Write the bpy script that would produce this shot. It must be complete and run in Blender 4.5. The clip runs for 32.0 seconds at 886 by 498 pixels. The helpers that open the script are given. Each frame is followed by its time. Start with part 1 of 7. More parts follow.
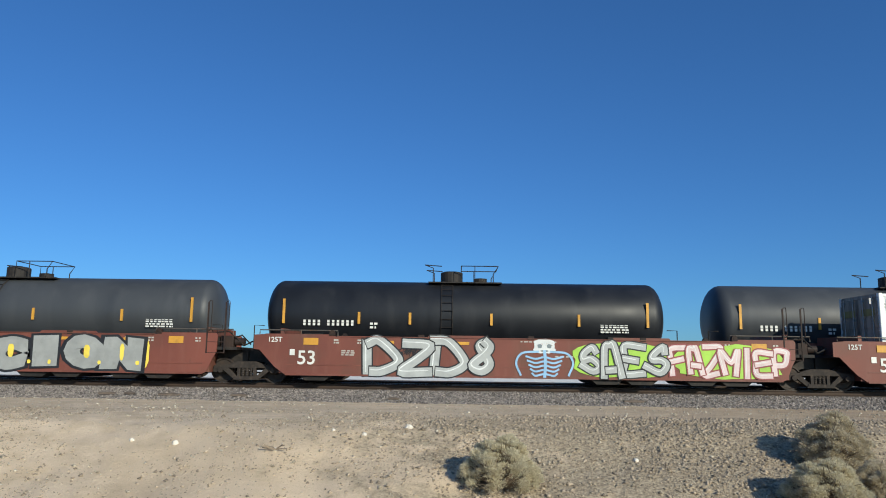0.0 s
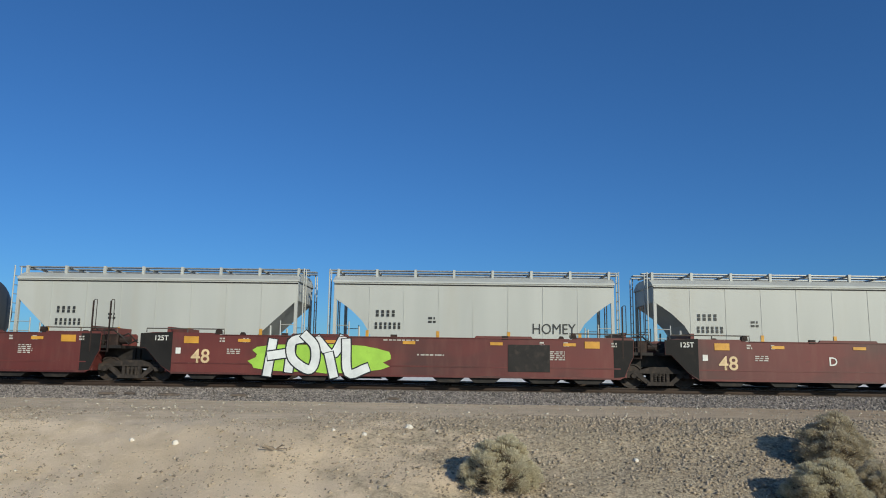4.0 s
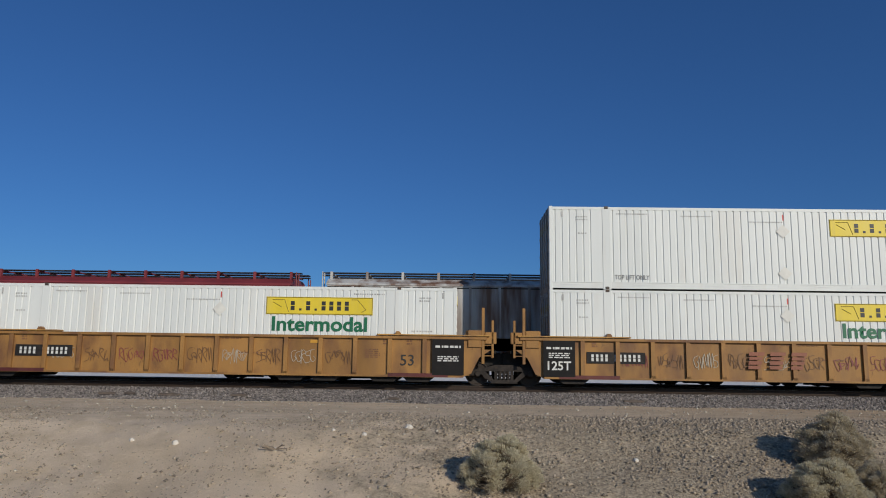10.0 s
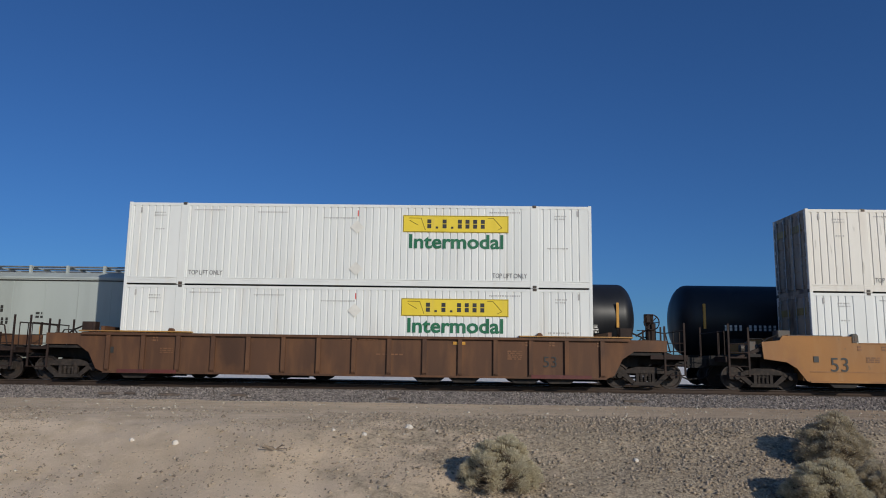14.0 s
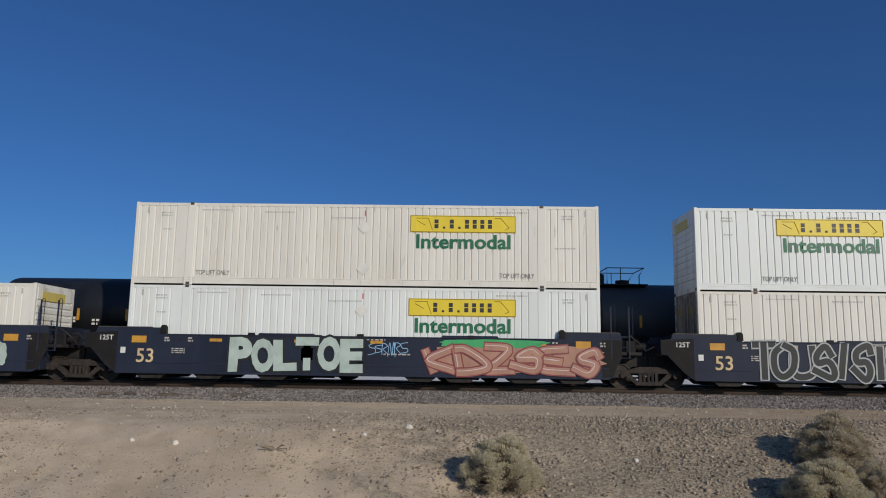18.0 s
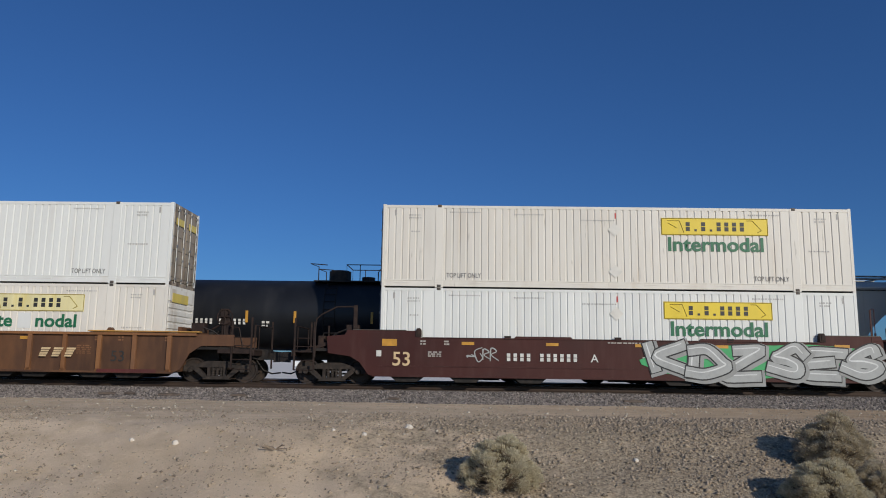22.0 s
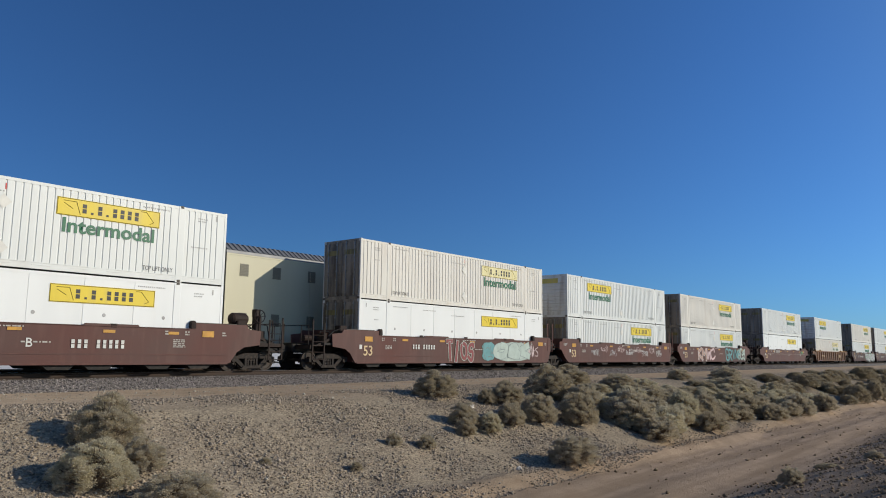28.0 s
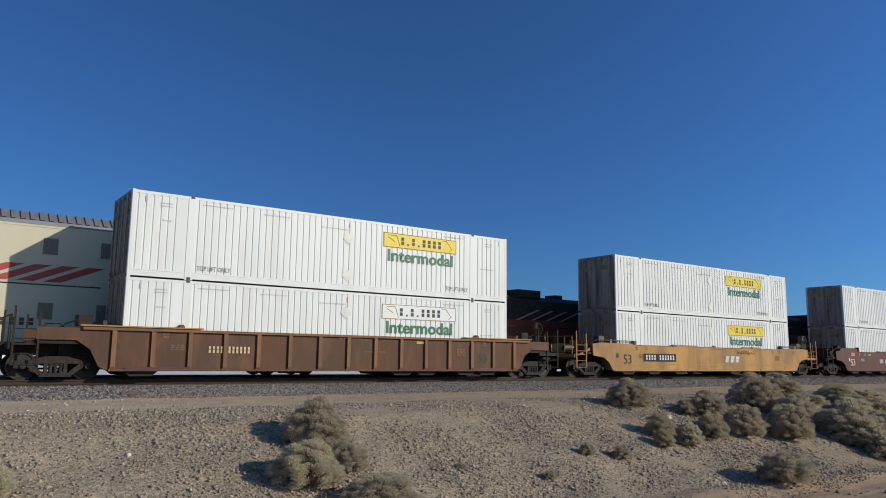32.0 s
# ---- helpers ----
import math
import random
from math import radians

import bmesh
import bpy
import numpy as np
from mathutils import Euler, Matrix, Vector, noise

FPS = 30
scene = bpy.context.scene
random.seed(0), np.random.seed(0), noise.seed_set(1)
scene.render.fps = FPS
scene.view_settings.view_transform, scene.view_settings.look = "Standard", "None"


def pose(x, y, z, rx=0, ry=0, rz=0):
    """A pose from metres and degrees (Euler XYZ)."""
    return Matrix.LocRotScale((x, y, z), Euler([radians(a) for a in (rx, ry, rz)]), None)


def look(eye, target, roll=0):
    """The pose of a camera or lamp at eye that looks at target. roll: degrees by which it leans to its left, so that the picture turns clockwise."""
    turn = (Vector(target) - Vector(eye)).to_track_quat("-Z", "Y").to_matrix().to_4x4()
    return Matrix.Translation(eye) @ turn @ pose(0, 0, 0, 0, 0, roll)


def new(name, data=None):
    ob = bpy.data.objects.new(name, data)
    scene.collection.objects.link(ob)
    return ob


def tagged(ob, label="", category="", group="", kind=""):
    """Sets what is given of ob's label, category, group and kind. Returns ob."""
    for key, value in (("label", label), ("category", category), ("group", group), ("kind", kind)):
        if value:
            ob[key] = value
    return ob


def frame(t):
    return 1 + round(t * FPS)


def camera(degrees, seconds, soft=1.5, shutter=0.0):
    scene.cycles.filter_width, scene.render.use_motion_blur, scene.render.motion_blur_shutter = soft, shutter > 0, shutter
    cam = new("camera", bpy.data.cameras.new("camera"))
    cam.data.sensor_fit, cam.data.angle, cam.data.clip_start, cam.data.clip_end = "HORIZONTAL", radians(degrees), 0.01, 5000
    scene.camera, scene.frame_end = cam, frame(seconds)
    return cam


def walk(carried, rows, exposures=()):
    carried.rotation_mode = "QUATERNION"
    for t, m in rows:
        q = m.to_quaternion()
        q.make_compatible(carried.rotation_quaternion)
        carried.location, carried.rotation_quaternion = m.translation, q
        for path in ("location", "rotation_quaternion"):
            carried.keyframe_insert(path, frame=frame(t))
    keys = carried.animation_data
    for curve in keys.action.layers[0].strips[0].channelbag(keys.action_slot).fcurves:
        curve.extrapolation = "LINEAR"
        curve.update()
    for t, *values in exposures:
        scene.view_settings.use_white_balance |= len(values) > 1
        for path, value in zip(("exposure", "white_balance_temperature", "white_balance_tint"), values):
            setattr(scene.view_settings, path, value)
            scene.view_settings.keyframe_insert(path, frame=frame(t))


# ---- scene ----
cam = camera(62.1, 32.0, soft=1.0)
EYE = (0.0, 0.0, 0.80)


def eye(yaw, pitch, roll):
    return pose(*EYE, 90 + pitch, roll, yaw)


PATH = [
    (0.0, eye(0.91, 8.71, -0.79)), (8.0, eye(0.91, 8.71, -0.79)), (16.0, eye(0.91, 8.71, -0.79)), (23.5, eye(0.91, 8.71, -0.79)),
    (23.8, eye(0.6, 8.71, -0.78)), (24.0, eye(-3.2, 8.75, -0.75)), (24.1, eye(-8.5, 8.7, -0.7)), (24.2, eye(-15.1, 8.6, -0.66)), (24.3, eye(-22.1, 8.45, -0.62)),
    (24.4, eye(-29.2, 8.3, -0.6)), (24.5, eye(-35.6, 8.2, -0.6)), (24.7, eye(-44.0, 8.1, -0.6)), (25.1, eye(-49.8, 8.05, -0.61)), (26.0, eye(-50.4, 8.03, -0.61)),
    (26.5, eye(-50.4, 7.97, -0.61)), (27.0, eye(-50.42, 8.03, -0.61)), (30.0, eye(-50.45, 8.07, -0.61)), (30.3, eye(-50.4, 8.1, -0.61)), (30.5, eye(-49.71, 8.16, -0.62)), (31.0, eye(-45.76, 8.26, -0.66)),
    (31.5, eye(-42.38, 8.35, -0.66)), (32.0, eye(-35.92, 8.46, -0.70)),
]
EXPOSURE = [(0, 0.42, 6500, 4), (1, 0.42, 6500, 4), (2, 0.36, 6500, 4), (3, 0.33, 6500, 4), (4, 0.16, 6500, 4), (7, 0.02, 6500, 8), (8, -0.06, 6500, 8), (9, -0.1, 6500, 10), (10, -0.33, 6400, 11), (11, -0.16, 6370, 10), (12, -0.36, 6370, 12), (13, -0.36, 6350, 13), (16, -0.22, 6400, 12), (17, -0.26, 6400, 12), (18, -0.38, 6400, 12), (19, -0.18, 6400, 12), (20, -0.13, 6460, 12), (21, -0.34, 6400, 12), (22, -0.3, 6400, 13), (23, -0.2, 6400, 12), (24, -0.26, 6400, 13), (24.5, -0.24, 6380, 12), (26.5, -0.08, 6550, 10), (29, -0.08, 6550, 10), (31, -0.02, 6500, 10), (32, -0.08, 6400, 11)]
walk(cam, PATH, exposures=EXPOSURE)

# ---- daylight: low clear sun behind and to the right of the camera ----
SUN = Vector((0.70, -1.0, 0.50)).normalized()
SUN_AZ = math.atan2(SUN.x, SUN.y)
world = bpy.data.worlds.new("sky")
scene.world = world
world.use_nodes = True
wn = world.node_tree
sky = wn.nodes.new("ShaderNodeTexSky")
sky.sky_type, sky.sun_disc = "NISHITA", False
sky.sun_elevation, sky.sun_rotation = math.asin(SUN.z), SUN_AZ
sky.altitude, sky.air_density, sky.dust_density, sky.ozone_density = 700, 1.0, 0.5, 3.0
tint = wn.nodes.new("ShaderNodeMix")          # the deep blue of dry desert air
tint.data_type, tint.blend_type = "RGBA", "MULTIPLY"
tint.inputs[0].default_value, tint.inputs[7].default_value = 1.0, (0.385, 0.75, 1.22, 1)
wn.links.new(sky.outputs[0], tint.inputs[6])
even = wn.nodes.new("ShaderNodeMix")          # light scattered again and again evens the sky out
even.data_type = "RGBA"
even.inputs[0].default_value, even.inputs[7].default_value = 0.10, (0.9, 2.6, 6.4, 1)
wn.links.new(tint.outputs[2], even.inputs[6])
way = wn.nodes.new("ShaderNodeTexCoord")      # the whole sunward half of the sky is brighter
toward = wn.nodes.new("ShaderNodeVectorMath")
toward.operation = "DOT_PRODUCT"
toward.inputs[1].default_value = Vector((SUN.x, SUN.y, 0)).normalized()
wn.links.new(way.outputs["Generated"], toward.inputs[0])
glow = wn.nodes.new("ShaderNodeMapRange")
glow.interpolation_type = "SMOOTHSTEP"
for i, q in enumerate((-0.45, 0.75, 0.98, 1.75)):
    glow.inputs[1 + i].default_value = q
wn.links.new(toward.outputs["Value"], glow.inputs[0])
gain = wn.nodes.new("ShaderNodeVectorMath")
gain.operation = "SCALE"
wn.links.new(even.outputs[2], gain.inputs[0])
wn.links.new(glow.outputs[0], gain.inputs["Scale"])
near_sun = wn.nodes.new("ShaderNodeVectorMath")   # the whitish aureole of a low sun
near_sun.operation = "DOT_PRODUCT"
near_sun.inputs[1].default_value = SUN
wn.links.new(way.outputs["Generated"], near_sun.inputs[0])
halo = wn.nodes.new("ShaderNodeMapRange")
halo.interpolation_type = "SMOOTHSTEP"
for i, q in enumerate((0.40, 1.0, 0.0, 1.0)):
    halo.inputs[1 + i].default_value = q
wn.links.new(near_sun.outputs["Value"], halo.inputs[0])
pale = wn.nodes.new("ShaderNodeMix")
pale.data_type, pale.blend_type = "RGBA", "MULTIPLY"
pale.inputs[7].default_value = (2.5, 1.42, 0.9, 1)
wn.links.new(halo.outputs[0], pale.inputs[0])
wn.links.new(gain.outputs[0], pale.inputs[6])
wn.links.new(pale.outputs[2], wn.nodes["Background"].inputs[0])
wn.nodes["Background"].inputs[1].default_value = 0.069
sun = new("sun", bpy.data.lights.new("sun", "SUN"))
sun.data.energy, sun.data.angle, sun.data.color = 3.7, radians(0.53), (1.0, 0.932, 0.79)
sun.matrix_world = look(SUN * 50, (0, 0, 0))

NEAR_Y, FAR_Y = 26.42, 30.82
NEAR_V, FAR_V = 22.62, -11.55
Z0, Z1 = 0.413, 3.309          # lower and upper container floors


# ---- materials ----
def mat(name, col, rough=0.6, metal=0.0, var=0.18, scale=3.0, grime=None, amount=0.35, streak=(1, 1, 1), bump=0.0, fine=40.0, spec=0.4, rnd=0.0, wash=None):
    """Paint or mineral: base colour, broad patches, fine grain, grime that runs along streak."""
    m = bpy.data.materials.new(name)
    m.use_nodes = True
    n, l = m.node_tree.nodes, m.node_tree.links
    b = n["Principled BSDF"]
    b.inputs["Metallic"].default_value = metal
    b.inputs["Specular IOR Level"].default_value = spec
    tc = n.new("ShaderNodeTexCoord")
    mp = n.new("ShaderNodeMapping")
    mp.inputs["Scale"].default_value = streak
    info = n.new("ShaderNodeObjectInfo")
    shift = n.new("ShaderNodeVectorMath")
    shift.operation = "SCALE"
    shift.inputs[0].default_value = (37.0, 11.0, 23.0)
    l.new(info.outputs["Random"], shift.inputs["Scale"])
    l.new(shift.outputs[0], mp.inputs["Location"])
    l.new(tc.outputs["Object"], mp.inputs[0])

    def cloud(s, detail, vec):
        t = n.new("ShaderNodeTexNoise")
        t.inputs["Scale"].default_value, t.inputs["Detail"].default_value = s, detail
        l.new(vec, t.inputs["Vector"])
        return t.outputs["Fac"]

    def mixc(fac, a, c, mode="MIX"):
        x = n.new("ShaderNodeMix")
        x.data_type, x.blend_type = "RGBA", mode
        for s, v in ((0, fac), (6, a), (7, c)):
            if isinstance(v, (int, float)):
                x.inputs[s].default_value = v
            elif isinstance(v, tuple):
                x.inputs[s].default_value = (*v, 1) if len(v) == 3 else v
            else:
                l.new(v, x.inputs[s])
        return x.outputs[2]

    def ramp(v, lo, hi, a=0.0, c=1.0):
        r = n.new("ShaderNodeMapRange")
        r.inputs[1].default_value, r.inputs[2].default_value, r.inputs[3].default_value, r.inputs[4].default_value = lo, hi, a, c
        l.new(v, r.inputs[0])
        return r.outputs[0]
    big = cloud(scale, 4, mp.outputs[0])
    small = cloud(fine, 3, tc.outputs["Object"])
    dark = tuple(c * (1 - var) for c in col)
    lite = tuple(min(1, c * (1 + var)) for c in col)
    base = mixc(ramp(big, 0.3, 0.7), dark, lite)
    base = mixc(ramp(small, 0.3, 0.7, 0.0, 0.5), base, mixc(1.0, base, (1 - var, 1 - var, 1 - var), "MULTIPLY"))
    if rnd:
        base = mixc(ramp(info.outputs["Random"], 0, 1, 0, 1), base, mixc(1.0, base, (1 - rnd, 1 - rnd * 0.95, 1 - rnd * 0.85), "MULTIPLY"))
    if grime:
        spots = cloud(scale * 1.7, 6, mp.outputs[0])
        base = mixc(ramp(spots, 0.62 - 0.25 * amount, 0.80 - 0.2 * amount, 0, min(1, amount * 1.6)), base, grime)
    if wash:
        # thin runs of dust and rust down the sheet, and small chips
        run = n.new("ShaderNodeMapping")
        run.inputs["Scale"].default_value = (2.4, 1.0, 0.45)
        l.new(shift.outputs[0], run.inputs["Location"])
        l.new(tc.outputs["Object"], run.inputs[0])
        base = mixc(ramp(cloud(1.6, 5, run.outputs[0]), 0.50, 0.80, 0, 0.38), base, wash)
        base = mixc(ramp(cloud(9.0, 4, mp.outputs[0]), 0.66, 0.74, 0, 0.5), base, tuple(k * 0.45 for k in wash))
    l.new(base, b.inputs["Base Color"])
    l.new(ramp(big, 0.2, 0.8, max(0, rough - 0.12), min(1, rough + 0.12)), b.inputs["Roughness"])
    if bump:
        bp = n.new("ShaderNodeBump")
        bp.inputs["Strength"].default_value, bp.inputs["Distance"].default_value = min(1, bump * 10), bump
        l.new(small, bp.inputs["Height"])
        l.new(bp.outputs[0], b.inputs["Normal"])
    return m


RUST = (0.16, 0.07, 0.03)
SOOT = (0.03, 0.027, 0.025)
DUST = (0.36, 0.29, 0.21)
V = (1, 1, 0.12)       # grime that runs down
WHITES = [
    mat("white_paint_clean", (0.67, 0.68, 0.65), 0.42, var=0.05, scale=1.2, grime=(0.56, 0.50, 0.42), amount=0.22, streak=V),
    mat("white_paint_cream", (0.665, 0.635, 0.57), 0.5, var=0.06, scale=1.0, grime=(0.50, 0.42, 0.33), amount=0.28, streak=V, wash=(0.58, 0.52, 0.43)),
    mat("white_paint_dusty", (0.45, 0.475, 0.43), 0.5, var=0.06, scale=1.1, grime=(0.50, 0.44, 0.36), amount=0.3, streak=V),
]
WHITE_SMOOTH = mat("white_panel", (0.74, 0.745, 0.725), 0.35, var=0.03, scale=0.8, grime=(0.6, 0.56, 0.5), amount=0.12, streak=V)
# door-end paint: weathered, and darkened for the shade that falls on that end
DOOR = mat("weathered_shaded_door_paint", (0.33, 0.275, 0.21), 0.6, var=0.3, scale=1.6, grime=(0.10, 0.075, 0.055), amount=0.6, streak=V)
FRONT = mat("front_wall_paint", (0.74, 0.72, 0.66), 0.5, var=0.08, scale=1.6, grime=(0.36, 0.27, 0.18), amount=0.4, streak=V)
GALV = mat("dull_steel", (0.30, 0.30, 0.29), 0.5, 0.6, var=0.2, grime=RUST, amount=0.3)
CAST = mat("dark_casting", (0.09, 0.08, 0.07), 0.6, 0.3, var=0.3, grime=RUST, amount=0.4)
YELLOW = mat("yellow_sign_paint", (0.70, 0.525, 0.035), 0.45, var=0.06, scale=2.0, grime=(0.5, 0.38, 0.12), amount=0.25, streak=V)
YELLOW_BLEACHED = mat("bleached_yellow_sign_paint", (0.70, 0.63, 0.34), 0.55, var=0.12, scale=3.0, grime=(0.66, 0.53, 0.14), amount=0.35, streak=V)
# grimy sign yellow, darkened to carry the shade on left-hand doors
YELLOW_SHADED = mat("grimy_shaded_yellow_sign_paint", (0.30, 0.24, 0.08), 0.6, var=0.25, scale=3.0, grime=(0.12, 0.09, 0.05), amount=0.6, streak=V)
YELLOW_OLD = mat("faded_yellow_sign_paint", (0.62, 0.49, 0.12), 0.55, var=0.1, scale=2.0, grime=(0.45, 0.38, 0.2), amount=0.4, streak=V)
BLACK = mat("black_sign_paint", (0.03, 0.03, 0.028), 0.5, var=0.2)
OLIVE = mat("olive_sign_line", (0.30, 0.23, 0.03), 0.5, var=0.2)
GREEN = mat("green_sign_paint", (0.015, 0.13, 0.06), 0.45, var=0.12, scale=3.0, grime=(0.12, 0.25, 0.17), amount=0.2, streak=V)
NAVY = mat("slate_blue_sign_paint", (0.06, 0.11, 0.18), 0.5, var=0.12)
GREYMARK = mat("grey_stencil", (0.40, 0.39, 0.37), 0.6, var=0.2)
DIMMARK = mat("dim_white_stencil", (0.40, 0.37, 0.33), 0.6, var=0.2)
GREYINK = mat("worn_black_stencil", (0.13, 0.125, 0.12), 0.6, var=0.3)
BROWNMARK = mat("faint_brown_stencil", (0.19, 0.088, 0.04), 0.6, var=0.25)
FAINT = mat("faded_grey_stencil", (0.50, 0.49, 0.47), 0.6, var=0.15)
PLACARD = mat("placard_paint", (0.66, 0.64, 0.58), 0.5, var=0.1)
REDMARK = mat("red_sign_paint", (0.62, 0.06, 0.05), 0.45, var=0.12)
WHITEMARK = mat("white_stencil", (0.60, 0.59, 0.55), 0.55, var=0.12, grime=(0.4, 0.33, 0.27), amount=0.25)
AMBER = mat("amber_reflector", (0.52, 0.26, 0.035), 0.45, var=0.15, grime=(0.22, 0.11, 0.04), amount=0.3)
BODY = {
    "brick": mat("brick_red_paint", (0.148, 0.044, 0.030), 0.6, var=0.22, scale=0.7, grime=(0.096, 0.046, 0.030), amount=0.5, streak=(0.7, 1, 0.5), wash=(0.208, 0.091, 0.065)),
    "maroon": mat("maroon_paint", (0.109, 0.024, 0.020), 0.55, var=0.25, scale=0.5, grime=(0.059, 0.024, 0.020), amount=0.55, streak=(0.5, 1, 0.8), wash=(0.152, 0.061, 0.046)),
    "tan": mat("faded_tan_brown_paint", (0.216, 0.090, 0.039), 0.65, var=0.2, scale=0.5, grime=(0.156, 0.069, 0.037), amount=0.6, streak=(0.5, 1, 0.8), wash=(0.276, 0.138, 0.069)),
    "mustard": mat("mustard_paint", (0.315, 0.158, 0.043), 0.6, var=0.25, scale=0.9, grime=(0.15, 0.068, 0.03), amount=0.6, streak=(0.8, 1, 0.4), wash=(0.24, 0.125, 0.055)),
    "orange": mat("orange_brown_paint", (0.288, 0.129, 0.034), 0.6, var=0.2, scale=0.6, grime=(0.189, 0.082, 0.034), amount=0.55, streak=(0.6, 1, 0.5), wash=(0.344, 0.198, 0.086)),
    "brown": mat("rusty_brown_paint", (0.090, 0.041, 0.020), 0.7, var=0.3, scale=0.8, grime=(0.172, 0.074, 0.027), amount=0.4, streak=(0.8, 1, 0.4), wash=(0.203, 0.093, 0.036)),
    "umber": mat("dark_umber_paint", (0.108, 0.045, 0.023), 0.65, var=0.25, scale=0.6, grime=(0.072, 0.031, 0.018), amount=0.5, streak=(0.6, 1, 0.5), wash=(0.180, 0.089, 0.046)),
    "rust": mat("orange_rust_paint", (0.22, 0.095, 0.035), 0.7, var=0.3, scale=0.8, grime=(0.12, 0.06, 0.035), amount=0.5, streak=(0.8, 1, 0.4), wash=(0.3, 0.15, 0.06)),
    "blue": mat("dark_blue_paint", (0.022, 0.027, 0.046), 0.45, var=0.2, scale=0.6, grime=(0.035, 0.035, 0.045), amount=0.3, streak=(0.6, 1, 0.5), spec=0.15, wash=(0.038, 0.040, 0.05)),
    "plum": mat("dark_plum_brown_paint", (0.058, 0.019, 0.016), 0.5, var=0.18, scale=0.6, grime=(0.045, 0.023, 0.020), amount=0.35, streak=(0.6, 1, 0.5), spec=0.2, wash=(0.095, 0.050, 0.041)),
    "redbrown": mat("red_brown_paint", (0.088, 0.028, 0.021), 0.6, var=0.22, scale=0.6, grime=(0.075, 0.032, 0.025), amount=0.5, streak=(0.6, 1, 0.5), wash=(0.146, 0.069, 0.053)),
    "amber": mat("amber_yellow_paint", (0.39, 0.205, 0.048), 0.55, var=0.26, scale=0.8, grime=(0.20, 0.10, 0.04), amount=0.6, streak=(0.8, 1, 0.4), wash=(0.40, 0.26, 0.11)),
}
BUFF = mat("buff_yellow_patch", (0.50, 0.29, 0.09), 0.6, var=0.12, scale=0.8, grime=(0.3, 0.16, 0.06), amount=0.35)
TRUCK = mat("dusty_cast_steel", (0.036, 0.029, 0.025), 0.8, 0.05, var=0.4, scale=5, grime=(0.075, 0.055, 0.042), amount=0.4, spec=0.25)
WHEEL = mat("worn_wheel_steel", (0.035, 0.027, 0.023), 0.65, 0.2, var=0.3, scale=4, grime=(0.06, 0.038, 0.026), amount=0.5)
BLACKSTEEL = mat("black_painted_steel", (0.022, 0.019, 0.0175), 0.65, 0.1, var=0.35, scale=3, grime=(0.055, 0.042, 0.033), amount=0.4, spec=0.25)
# rusty rail steel, its colour lowered for the shadow under the train
RAIL = mat("shade_dark_rusty_rail_web", (0.055, 0.036, 0.026), 0.7, 0.4, var=0.25, scale=5, grime=(0.05, 0.035, 0.03), amount=0.5)
RAILTOP = mat("polished_rail_head", (0.50, 0.47, 0.44), 0.3, 0.9, var=0.15)
TIE = mat("weathered_tie", (0.13, 0.10, 0.08), 0.85, var=0.3, scale=6, bump=0.01)


